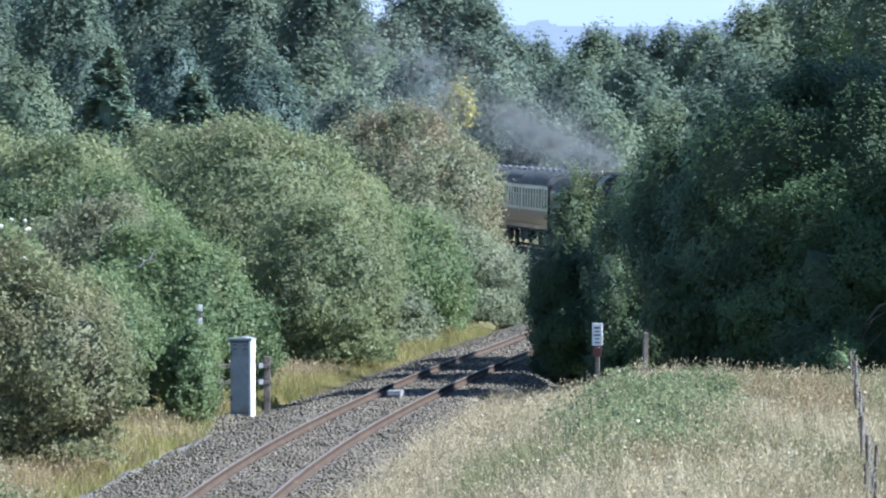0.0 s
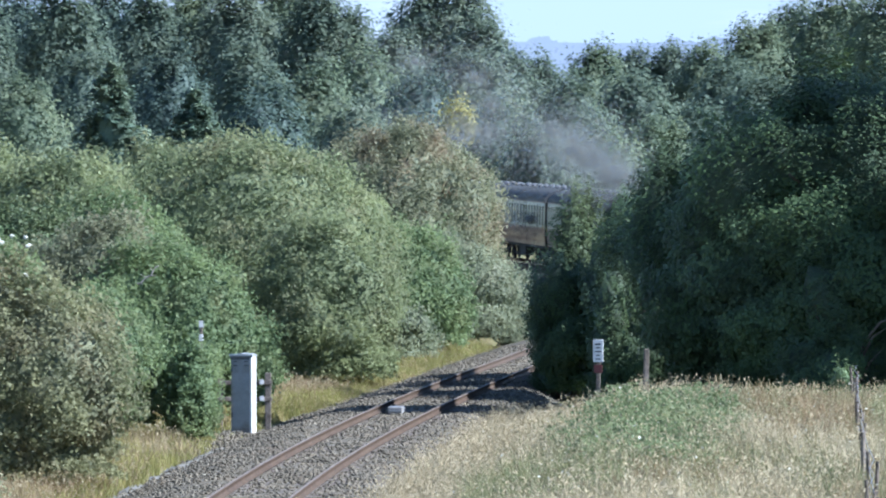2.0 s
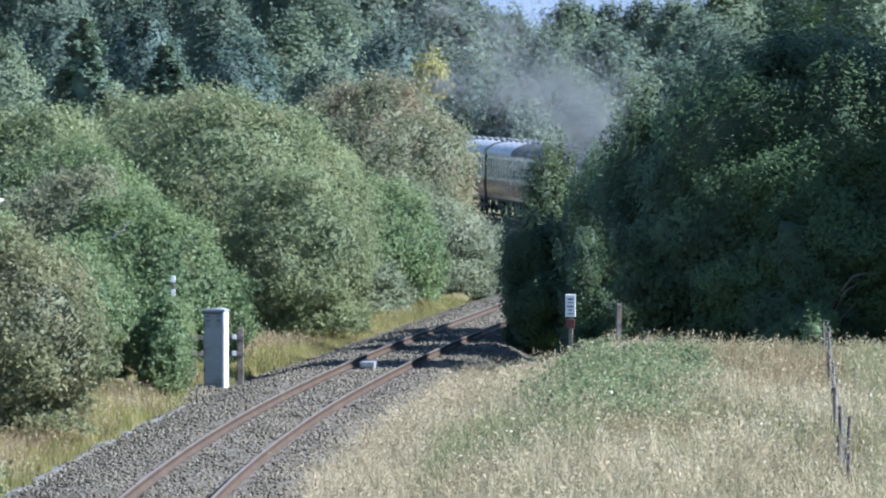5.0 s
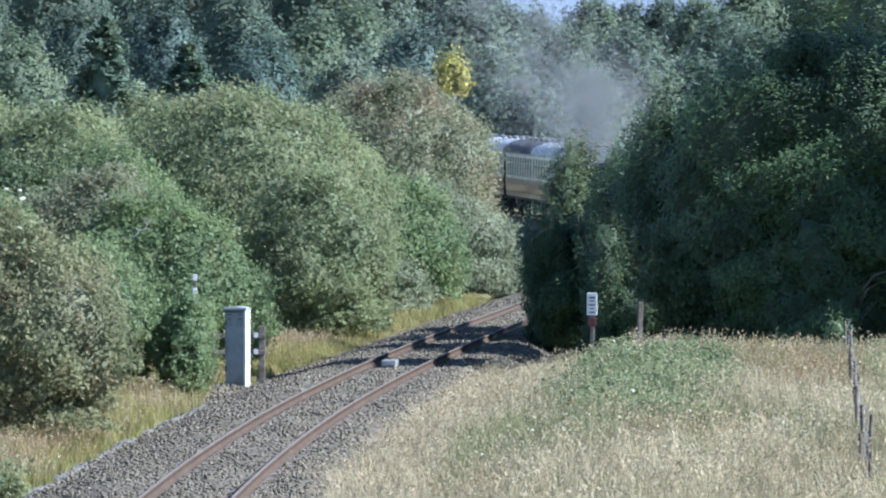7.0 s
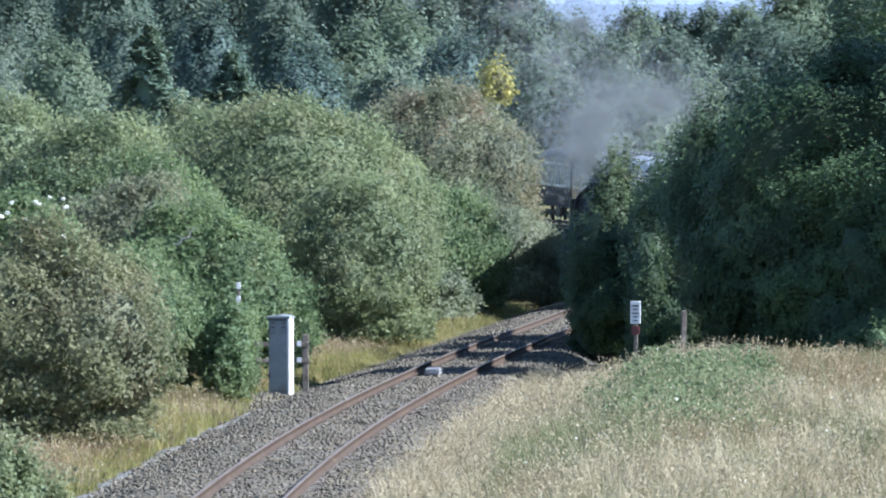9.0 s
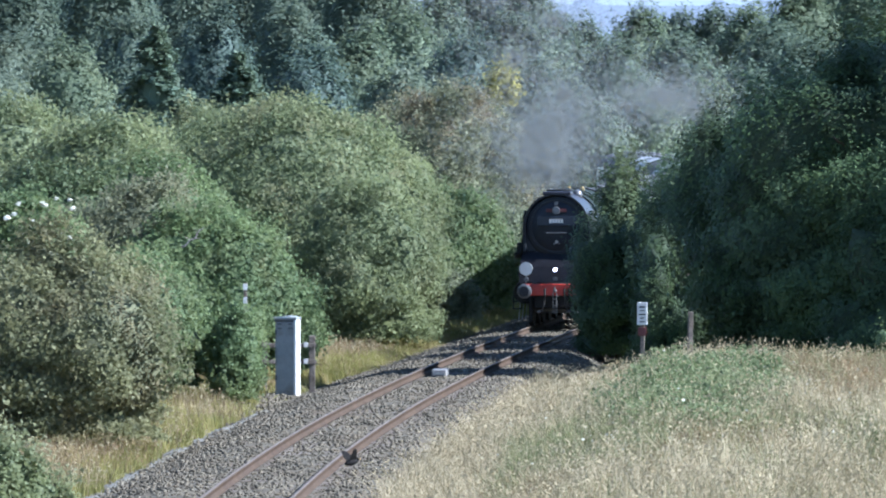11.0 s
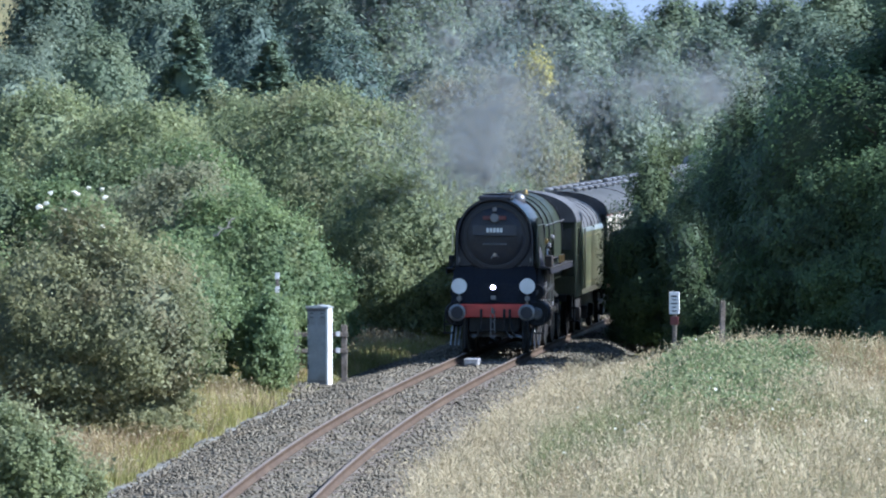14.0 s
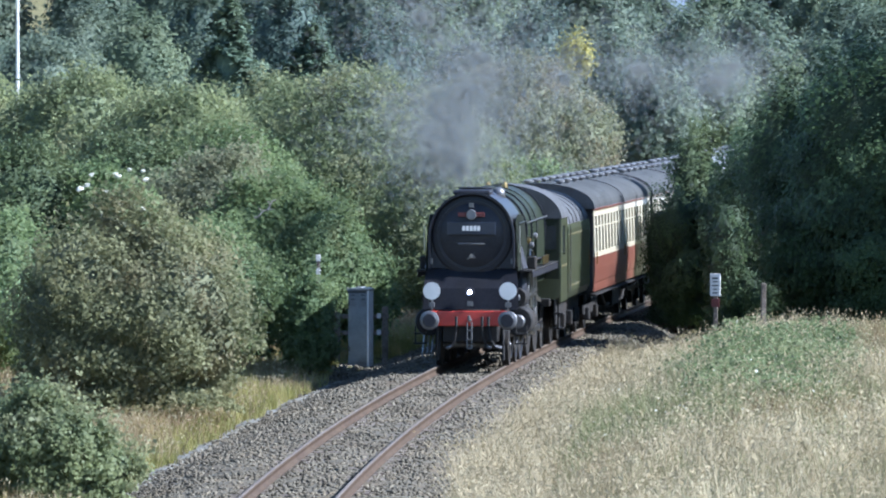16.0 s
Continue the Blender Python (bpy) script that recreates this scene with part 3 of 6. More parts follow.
plant("bush", "dense olive-green hedge bush on the bank", "shrub", -16.28, 245.0, 7.76, 6.9, 6.08, 0.20, 20160, 0.192, F_HAW, trunk=0.07, stems=2, group='bank shrubs', sprigs=0.08, jitter=0.8, clump=0.75, rough=0.24)
plant("bush", "pale-topped green bush above the hedge", "shrub", -20.15, 280.0, 6.99, 6.9, 7.02, 0.20, 14560, 0.216, F_HAZED, trunk=0.07, stems=2, group='bank shrubs', jitter=0.8, clump=0.75, rough=0.24)
plant("bush", "dense olive-green hedge bush on the bank", "shrub", -21.14, 250.0, 7.20, 6.9, 6.26, 0.20, 12320, 0.216, F_HAW, trunk=0.07, stems=2, group='bank shrubs', jitter=0.8, clump=0.75, rough=0.24)
plant("bush", "tall brownish thorn bush thick with twigs", "shrub", -1.57, 252.0, 7.98, 7.5, 7.42, 0.20, 38080, 0.156, F_BROWN, trunk=0.08, stems=3, group='bank shrubs', sprigs=0.14, jitter=0.8, clump=0.75, rough=0.24)
plant("bush", "dark green bush in the hedge", "shrub", -1.47, 236.0, 4.98, 4.6, 4.33, 0.10, 19040, 0.156, F_GREEN, trunk=0.05, stems=2, group='bank shrubs', sprigs=0.1, jitter=0.8, clump=0.75, rough=0.24)
plant("bush", "silvery grey-green sallow bush beside the line", "shrub", 0.60, 246.0, 4.47, 4.6, 3.54, 0.10, 17920, 0.144, F_SALLOW, trunk=0.04, stems=3, group='bank shrubs', sprigs=0.14, jitter=0.8, clump=0.75, rough=0.24)
plant("bush", "green hedge bush above the line", "shrub", 0.34, 268.0, 3.33, 4.6, 6.26, 0.10, 13440, 0.168, F_HAW, trunk=0.05, stems=2, group='bank shrubs', sprigs=0.12, jitter=0.8, clump=0.75, rough=0.24)
plant("bush", "low grey-green scrub by the line", "shrub", 1.56, 254.0, 2.68, 3.4, 2.02, 0.05, 10080, 0.144, F_SALLOW, trunk=0.025, stems=3, group='bank shrubs', sprigs=0.16, jitter=0.8, clump=0.75, rough=0.24)
plant("bush", "low scrub at the foot of the hedge", "shrub", -2.23, 228.0, 4.38, 3.0, 1.96, 0.05, 12320, 0.132, F_SALLOW, trunk=0.025, stems=3, group='bank shrubs', sprigs=0.14, jitter=0.8, clump=0.75, rough=0.24)
plant("bush", "low scrub at the foot of the hedge", "shrub", -4.38, 219.0, 3.78, 2.8, 1.55, 0.05, 10080, 0.132, F_HAW, trunk=0.025, stems=3, group='bank shrubs', sprigs=0.14, jitter=0.8, clump=0.75, rough=0.24)
plant("bush", "low scrub at the foot of the hedge", "shrub", -5.68, 188.0, 3.06, 2.3, 1.98, 0.05, 7840, 0.12, F_GREEN, trunk=0.025, stems=3, group='bank shrubs', sprigs=0.14, jitter=0.8, clump=0.75, rough=0.24)
plant("bush", "dense green bush low on the bank", "shrub", -12.08, 152.0, 3.35, 4.6, 3.74, 0.10, 15680, 0.132, F_GREEN, trunk=0.05, stems=2, group='bank shrubs', jitter=0.8, clump=0.75, rough=0.24)
plant("bush", "dense green bush low on the bank", "shrub", -8.39, 168.0, 3.70, 4.1, 3.56, 0.10, 14560, 0.132, F_GREEN, trunk=0.05, stems=2, group='bank shrubs', jitter=0.8, clump=0.75, rough=0.24)
plant("bush", "low green bush beside the cabinet", "shrub", -6.01, 168.0, 1.52, 2.3, 2.28, 0.05, 8960, 0.12, F_GREEN, trunk=0.03, stems=2, group='bank shrubs', jitter=0.8, clump=0.75, rough=0.24)
plant("bush", "low grey-green scrub by the line", "shrub", 2.46, 258.0, 1.85, 3.0, 2.32, 0.05, 5600, 0.144, F_SALLOW, trunk=0.025, stems=3, group='bank shrubs', sprigs=0.16, jitter=0.8, clump=0.75, rough=0.24)
plant("bush", "low grey-green scrub by the line", "shrub", 2.54, 246.0, 1.65, 2.5, 1.59, 0.05, 5600, 0.144, F_SALLOW, trunk=0.025, stems=3, group='bank shrubs', sprigs=0.16, jitter=0.8, clump=0.75, rough=0.24)
plant("bush", "leafy green bush between the taller thorns", "shrub", -3.42, 236.0, 4.98, 4.6, 5.40, 0.10, 14560, 0.144, F_HAW, trunk=0.05, stems=2, group='bank shrubs', jitter=0.8, clump=0.75, rough=0.24)
plant("bush", "leafy green bush between the taller thorns", "shrub", -9.27, 205.0, 4.71, 4.6, 5.03, 0.10, 15680, 0.144, F_GREEN, trunk=0.05, stems=2, group='bank shrubs', jitter=0.8, clump=0.75, rough=0.24)
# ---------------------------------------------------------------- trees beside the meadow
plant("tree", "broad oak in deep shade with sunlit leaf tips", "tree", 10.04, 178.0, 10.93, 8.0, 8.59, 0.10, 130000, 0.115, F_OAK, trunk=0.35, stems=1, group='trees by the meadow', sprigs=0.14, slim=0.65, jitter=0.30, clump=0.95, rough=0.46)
# out of view, added to keep sun off the broad oak
plant("tree", "oak added out of view at the end of the row to give shade", "tree", 14.90, 181.0, 6.2, 9.6, 9.2, 0.30, 24000, 0.220, F_OAK, trunk=0.3, group='trees by the meadow', sprigs=0.1, jitter=0.30, clump=0.95, rough=0.46)
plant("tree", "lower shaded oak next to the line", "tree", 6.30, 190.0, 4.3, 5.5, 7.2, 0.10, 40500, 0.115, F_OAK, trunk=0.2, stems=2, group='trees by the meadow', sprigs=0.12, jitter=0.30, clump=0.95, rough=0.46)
# hidden tree, added to shade the thorns by the line
plant("tree", "oak added unseen behind the others in the row to shade them", "tree", 8.25, 203.0, 6.71, 8.0, 7.30, 0.30, 20000, 0.200, F_OAK, trunk=0.3, group='trees by the meadow', sprigs=0.1, jitter=0.30, clump=0.95, rough=0.46)
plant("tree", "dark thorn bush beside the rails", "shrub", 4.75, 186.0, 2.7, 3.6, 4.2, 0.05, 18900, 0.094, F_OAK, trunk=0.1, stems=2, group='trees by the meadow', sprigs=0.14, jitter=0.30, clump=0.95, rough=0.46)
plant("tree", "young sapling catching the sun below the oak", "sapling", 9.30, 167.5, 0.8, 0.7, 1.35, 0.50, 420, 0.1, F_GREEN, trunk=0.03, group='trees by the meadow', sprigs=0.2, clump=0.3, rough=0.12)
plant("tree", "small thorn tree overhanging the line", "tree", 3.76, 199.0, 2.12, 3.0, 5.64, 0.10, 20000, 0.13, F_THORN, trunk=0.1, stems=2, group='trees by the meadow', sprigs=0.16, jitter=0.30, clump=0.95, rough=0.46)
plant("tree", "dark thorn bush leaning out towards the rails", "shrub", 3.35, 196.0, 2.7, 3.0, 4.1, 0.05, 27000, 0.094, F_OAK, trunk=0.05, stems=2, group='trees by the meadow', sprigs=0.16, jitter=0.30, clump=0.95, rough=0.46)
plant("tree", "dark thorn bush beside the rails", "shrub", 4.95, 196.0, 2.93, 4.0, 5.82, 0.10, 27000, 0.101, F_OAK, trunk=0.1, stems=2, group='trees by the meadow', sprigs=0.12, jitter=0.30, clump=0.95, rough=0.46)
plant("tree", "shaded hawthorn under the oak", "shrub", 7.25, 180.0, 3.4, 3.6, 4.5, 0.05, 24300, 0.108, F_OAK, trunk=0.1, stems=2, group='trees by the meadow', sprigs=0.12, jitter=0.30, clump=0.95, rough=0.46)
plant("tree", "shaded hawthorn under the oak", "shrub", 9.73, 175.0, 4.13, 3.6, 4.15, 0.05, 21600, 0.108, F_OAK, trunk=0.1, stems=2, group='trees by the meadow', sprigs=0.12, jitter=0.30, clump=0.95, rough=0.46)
# added behind the broad oak so the bushes beside it fall in shade
plant("tree", "oak added in the middle of the row to shade its neighbours", "tree", 10.6, 189.5, 7.4, 8.0, 9.3, 0.2, 16000, 0.2, F_OAK, trunk=0.3, group='trees by the meadow', sprigs=0.06, jitter=0.30, clump=0.95, rough=0.46)
# not in view; added for the band of shade over the track
plant("tree", "tall oak added out of view, throwing its shade across the line", "tree", 17.0, 177.3, 7.2, 5.6, 17.2, 2.2, 22000, 0.240, F_OAK, trunk=0.4, group='trees by the meadow', sprigs=0.04, jitter=0.30, clump=0.95, rough=0.46)
# this oak and the next are unseen sun blockers for the row
plant("tree", "oak added out of view to shade the row, in full leaf", "tree", 16.6, 172.4, 7.0, 13.0, 10.3, 0.3, 16000, 0.240, F_OAK, trunk=0.3, group='trees by the meadow', sprigs=0.06, jitter=0.30, clump=0.95, rough=0.46)
plant("tree", "oak added out of view to shade the row, in full leaf", "tree", 17.0, 187.5, 7.5, 8.0, 13.8, 0.8, 16000, 0.240, F_OAK, trunk=0.3, group='trees by the meadow', sprigs=0.06, jitter=0.30, clump=0.95, rough=0.46)
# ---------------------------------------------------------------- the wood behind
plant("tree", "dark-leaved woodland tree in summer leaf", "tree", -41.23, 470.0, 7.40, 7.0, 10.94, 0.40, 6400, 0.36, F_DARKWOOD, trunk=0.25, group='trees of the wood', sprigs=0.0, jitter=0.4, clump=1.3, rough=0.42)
plant("tree", "pale grey-green tree in the wood, tinted for haze", "tree", -45.59, 560.0, 9.70, 7.0, 14.38, 0.40, 11600, 0.45, F_HAZED, trunk=0.25, group='trees of the wood', sprigs=0.0, jitter=0.4, clump=1.3, rough=0.42)
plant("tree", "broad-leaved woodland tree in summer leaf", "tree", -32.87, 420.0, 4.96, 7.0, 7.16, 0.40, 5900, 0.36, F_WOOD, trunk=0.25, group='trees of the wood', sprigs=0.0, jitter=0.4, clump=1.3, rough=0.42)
plant("tree", "pale grey-green tree in the wood, tinted for haze", "tree", -29.91, 450.0, 5.31, 7.0, 9.48, 0.40, 6800, 0.36, F_HAZED, trunk=0.25, group='trees of the wood', sprigs=0.0, jitter=0.4, clump=1.3, rough=0.42)
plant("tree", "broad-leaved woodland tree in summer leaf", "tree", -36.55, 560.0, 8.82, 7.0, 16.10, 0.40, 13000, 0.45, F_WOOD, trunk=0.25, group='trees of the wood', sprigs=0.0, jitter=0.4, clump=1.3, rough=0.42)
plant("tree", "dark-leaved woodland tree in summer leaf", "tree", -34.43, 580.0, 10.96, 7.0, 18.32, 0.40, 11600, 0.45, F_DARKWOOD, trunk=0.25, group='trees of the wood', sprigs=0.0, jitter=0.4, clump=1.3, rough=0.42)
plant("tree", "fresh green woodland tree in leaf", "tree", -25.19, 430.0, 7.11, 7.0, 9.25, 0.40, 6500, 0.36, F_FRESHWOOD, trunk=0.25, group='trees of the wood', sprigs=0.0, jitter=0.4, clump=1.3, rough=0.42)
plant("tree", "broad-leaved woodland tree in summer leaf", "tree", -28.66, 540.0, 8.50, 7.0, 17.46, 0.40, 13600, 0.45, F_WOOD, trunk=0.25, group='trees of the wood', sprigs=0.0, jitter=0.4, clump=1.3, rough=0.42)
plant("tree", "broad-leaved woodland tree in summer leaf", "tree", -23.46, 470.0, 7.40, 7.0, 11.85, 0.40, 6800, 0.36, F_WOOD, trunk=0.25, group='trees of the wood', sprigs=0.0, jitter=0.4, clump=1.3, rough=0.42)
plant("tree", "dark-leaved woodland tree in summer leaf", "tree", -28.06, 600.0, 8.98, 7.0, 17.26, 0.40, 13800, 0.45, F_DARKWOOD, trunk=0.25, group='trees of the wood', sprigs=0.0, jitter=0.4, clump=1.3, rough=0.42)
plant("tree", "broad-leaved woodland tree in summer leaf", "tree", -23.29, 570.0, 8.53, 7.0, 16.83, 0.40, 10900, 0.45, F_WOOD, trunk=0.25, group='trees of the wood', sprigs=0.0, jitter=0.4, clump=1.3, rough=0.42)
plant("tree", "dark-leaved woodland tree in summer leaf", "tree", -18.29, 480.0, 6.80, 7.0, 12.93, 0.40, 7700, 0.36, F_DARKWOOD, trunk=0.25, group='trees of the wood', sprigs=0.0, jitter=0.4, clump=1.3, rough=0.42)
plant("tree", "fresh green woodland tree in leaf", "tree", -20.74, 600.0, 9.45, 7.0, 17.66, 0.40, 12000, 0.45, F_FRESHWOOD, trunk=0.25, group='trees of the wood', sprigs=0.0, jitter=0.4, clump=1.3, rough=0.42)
plant("tree", "pale grey-green tree in the wood, tinted for haze", "tree", -16.34, 570.0, 9.87, 7.0, 16.93, 0.40, 12600, 0.45, F_HAZED, trunk=0.25, group='trees of the wood', sprigs=0.0, jitter=0.4, clump=1.3, rough=0.42)
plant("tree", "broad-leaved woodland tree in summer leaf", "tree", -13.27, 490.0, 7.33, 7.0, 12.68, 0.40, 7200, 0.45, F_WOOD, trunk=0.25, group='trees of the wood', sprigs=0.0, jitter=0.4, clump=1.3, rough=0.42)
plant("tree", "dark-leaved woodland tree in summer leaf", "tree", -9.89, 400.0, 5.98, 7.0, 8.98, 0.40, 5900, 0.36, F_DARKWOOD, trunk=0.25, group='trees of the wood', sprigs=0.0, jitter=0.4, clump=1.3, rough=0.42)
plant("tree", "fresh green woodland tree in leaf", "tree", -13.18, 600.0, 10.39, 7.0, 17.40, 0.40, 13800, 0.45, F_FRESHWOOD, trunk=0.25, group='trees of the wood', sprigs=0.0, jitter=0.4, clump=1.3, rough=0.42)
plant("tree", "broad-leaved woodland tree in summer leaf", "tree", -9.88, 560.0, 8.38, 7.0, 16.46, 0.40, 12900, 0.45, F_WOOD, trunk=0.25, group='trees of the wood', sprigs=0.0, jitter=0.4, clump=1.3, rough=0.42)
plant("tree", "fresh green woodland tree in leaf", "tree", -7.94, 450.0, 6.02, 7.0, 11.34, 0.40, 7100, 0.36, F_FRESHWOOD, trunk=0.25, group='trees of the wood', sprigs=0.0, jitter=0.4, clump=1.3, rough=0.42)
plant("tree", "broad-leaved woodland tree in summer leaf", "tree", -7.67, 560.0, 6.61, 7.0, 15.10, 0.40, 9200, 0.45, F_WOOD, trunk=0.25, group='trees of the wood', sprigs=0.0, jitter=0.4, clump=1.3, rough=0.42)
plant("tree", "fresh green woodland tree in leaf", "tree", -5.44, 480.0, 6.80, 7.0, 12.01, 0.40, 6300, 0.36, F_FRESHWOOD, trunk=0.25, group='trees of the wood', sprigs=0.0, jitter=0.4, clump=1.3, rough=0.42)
plant("tree", "pale grey-green tree in the wood, tinted for haze", "tree", -5.06, 392.0, 4.94, 7.0, 8.79, 0.40, 6900, 0.36, F_HAZED, trunk=0.25, group='trees of the wood', sprigs=0.0, jitter=0.4, clump=1.3, rough=0.42)
plant("tree", "pale grey-green tree in the wood, tinted for haze", "tree", -3.85, 520.0, 7.37, 7.0, 12.82, 0.40, 7800, 0.45, F_HAZED, trunk=0.25, group='trees of the wood', sprigs=0.0, jitter=0.4, clump=1.3, rough=0.42)
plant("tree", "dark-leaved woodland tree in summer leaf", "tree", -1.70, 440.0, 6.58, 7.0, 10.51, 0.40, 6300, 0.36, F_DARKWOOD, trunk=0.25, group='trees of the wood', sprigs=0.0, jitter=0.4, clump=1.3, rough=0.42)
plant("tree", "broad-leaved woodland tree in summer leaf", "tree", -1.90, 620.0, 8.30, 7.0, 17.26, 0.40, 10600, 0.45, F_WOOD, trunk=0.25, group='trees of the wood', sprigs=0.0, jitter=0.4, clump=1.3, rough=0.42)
plant("tree", "pale grey-green tree in the wood, tinted for haze", "tree", 1.51, 620.0, 9.28, 7.0, 17.48, 0.40, 13100, 0.45, F_HAZED, trunk=0.25, group='trees of the wood', sprigs=0.0, jitter=0.4, clump=1.3, rough=0.42)
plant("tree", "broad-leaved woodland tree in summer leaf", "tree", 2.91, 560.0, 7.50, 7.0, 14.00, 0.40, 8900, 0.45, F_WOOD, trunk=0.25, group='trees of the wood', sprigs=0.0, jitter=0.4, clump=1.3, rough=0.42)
plant("tree", "pale grey-green tree in the wood, tinted for haze", "tree", 1.77, 490.0, 7.33, 7.0, 11.46, 0.40, 7500, 0.45, F_HAZED, trunk=0.25, group='trees of the wood', sprigs=0.0, jitter=0.4, clump=1.3, rough=0.42)
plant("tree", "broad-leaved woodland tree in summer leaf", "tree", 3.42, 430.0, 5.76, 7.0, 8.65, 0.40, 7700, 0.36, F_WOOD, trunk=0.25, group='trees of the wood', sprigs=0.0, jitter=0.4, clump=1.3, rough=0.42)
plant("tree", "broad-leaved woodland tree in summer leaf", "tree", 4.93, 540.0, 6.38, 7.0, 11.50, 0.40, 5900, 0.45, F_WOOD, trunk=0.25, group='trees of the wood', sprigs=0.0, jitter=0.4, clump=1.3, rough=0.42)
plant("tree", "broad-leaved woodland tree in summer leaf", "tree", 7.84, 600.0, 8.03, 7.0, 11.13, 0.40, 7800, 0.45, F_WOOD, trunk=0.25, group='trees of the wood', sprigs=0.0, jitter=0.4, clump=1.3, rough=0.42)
plant("tree", "pale grey-green tree in the wood, tinted for haze", "tree", 5.45, 405.0, 5.42, 7.0, 7.30, 0.40, 6300, 0.36, F_HAZED, trunk=0.25, group='trees of the wood', sprigs=0.0, jitter=0.4, clump=1.3, rough=0.42)
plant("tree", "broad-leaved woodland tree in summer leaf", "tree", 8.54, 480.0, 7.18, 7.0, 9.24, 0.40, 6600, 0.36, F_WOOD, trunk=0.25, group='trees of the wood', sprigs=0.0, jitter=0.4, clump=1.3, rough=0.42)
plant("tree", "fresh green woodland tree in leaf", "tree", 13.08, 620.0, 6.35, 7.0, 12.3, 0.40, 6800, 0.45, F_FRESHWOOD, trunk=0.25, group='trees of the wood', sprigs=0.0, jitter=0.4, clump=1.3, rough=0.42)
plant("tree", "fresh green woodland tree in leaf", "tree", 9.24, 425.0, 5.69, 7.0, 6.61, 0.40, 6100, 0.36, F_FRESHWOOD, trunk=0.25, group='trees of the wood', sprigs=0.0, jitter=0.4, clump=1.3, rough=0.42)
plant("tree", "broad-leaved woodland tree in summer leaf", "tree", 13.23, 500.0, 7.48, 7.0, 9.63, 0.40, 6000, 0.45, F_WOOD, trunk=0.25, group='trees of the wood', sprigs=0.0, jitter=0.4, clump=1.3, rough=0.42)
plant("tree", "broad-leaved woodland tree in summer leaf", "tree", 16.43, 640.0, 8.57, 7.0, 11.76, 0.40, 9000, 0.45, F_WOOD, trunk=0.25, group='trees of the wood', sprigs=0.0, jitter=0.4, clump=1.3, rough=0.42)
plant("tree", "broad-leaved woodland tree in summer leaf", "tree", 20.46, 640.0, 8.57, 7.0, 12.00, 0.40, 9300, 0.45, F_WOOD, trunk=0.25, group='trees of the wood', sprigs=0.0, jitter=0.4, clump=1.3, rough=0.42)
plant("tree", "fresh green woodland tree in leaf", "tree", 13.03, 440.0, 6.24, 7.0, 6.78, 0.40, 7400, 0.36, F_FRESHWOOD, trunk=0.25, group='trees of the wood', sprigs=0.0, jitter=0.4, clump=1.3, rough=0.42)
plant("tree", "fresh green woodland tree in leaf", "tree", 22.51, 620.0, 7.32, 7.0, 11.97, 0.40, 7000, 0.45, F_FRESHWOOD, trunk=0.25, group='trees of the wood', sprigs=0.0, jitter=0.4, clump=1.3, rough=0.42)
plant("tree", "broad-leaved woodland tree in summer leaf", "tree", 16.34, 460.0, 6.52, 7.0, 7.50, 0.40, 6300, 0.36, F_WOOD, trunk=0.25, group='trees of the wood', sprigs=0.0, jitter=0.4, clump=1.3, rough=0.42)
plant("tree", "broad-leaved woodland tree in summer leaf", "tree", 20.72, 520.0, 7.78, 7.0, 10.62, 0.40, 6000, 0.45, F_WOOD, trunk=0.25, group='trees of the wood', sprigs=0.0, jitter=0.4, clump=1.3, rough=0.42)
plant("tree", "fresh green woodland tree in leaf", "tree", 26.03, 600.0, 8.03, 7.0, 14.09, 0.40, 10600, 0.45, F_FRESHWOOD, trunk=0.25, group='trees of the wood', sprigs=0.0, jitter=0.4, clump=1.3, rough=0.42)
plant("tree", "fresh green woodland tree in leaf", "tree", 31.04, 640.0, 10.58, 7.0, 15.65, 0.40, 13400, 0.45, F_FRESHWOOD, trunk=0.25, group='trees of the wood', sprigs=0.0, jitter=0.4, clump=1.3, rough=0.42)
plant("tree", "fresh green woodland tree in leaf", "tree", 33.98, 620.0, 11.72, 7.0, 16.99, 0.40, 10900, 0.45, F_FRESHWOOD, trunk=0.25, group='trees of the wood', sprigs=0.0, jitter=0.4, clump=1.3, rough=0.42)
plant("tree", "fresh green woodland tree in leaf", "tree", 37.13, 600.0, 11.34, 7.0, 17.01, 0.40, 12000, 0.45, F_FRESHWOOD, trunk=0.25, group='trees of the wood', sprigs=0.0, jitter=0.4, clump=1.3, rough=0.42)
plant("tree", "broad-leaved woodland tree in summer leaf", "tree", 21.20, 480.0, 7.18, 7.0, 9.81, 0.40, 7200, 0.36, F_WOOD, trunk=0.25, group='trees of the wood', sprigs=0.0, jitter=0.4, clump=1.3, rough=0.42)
# two trees added, mostly hidden, to throw shade on the passing carriages
plant("tree", "broad-leaved tree added close to the line to shade the carriages", "tree", 10.42, 300.0, 4.49, 6.0, 6.96, 0.30, 5600, 0.28, F_WOOD, trunk=0.2, group='trees of the wood', sprigs=0.0, jitter=0.4, clump=1.3, rough=0.42)
plant("tree", "broad-leaved tree added close to the line to shade the carriages", "tree", 9.66, 272.0, 4.07, 5.5, 6.51, 0.30, 5600, 0.26, F_WOOD, trunk=0.2, group='trees of the wood', sprigs=0.0, jitter=0.4, clump=1.3, rough=0.42)
plant("tree", "small tree with bright yellow foliage", "tree", 0.72, 396.0, 2.1, 2.1, 8.2, 6.30, 2400, 0.26, F_YELLOW, sprigs=0.3, trunk=0.1, jitter=0.5, clump=0.7, rough=0.35)


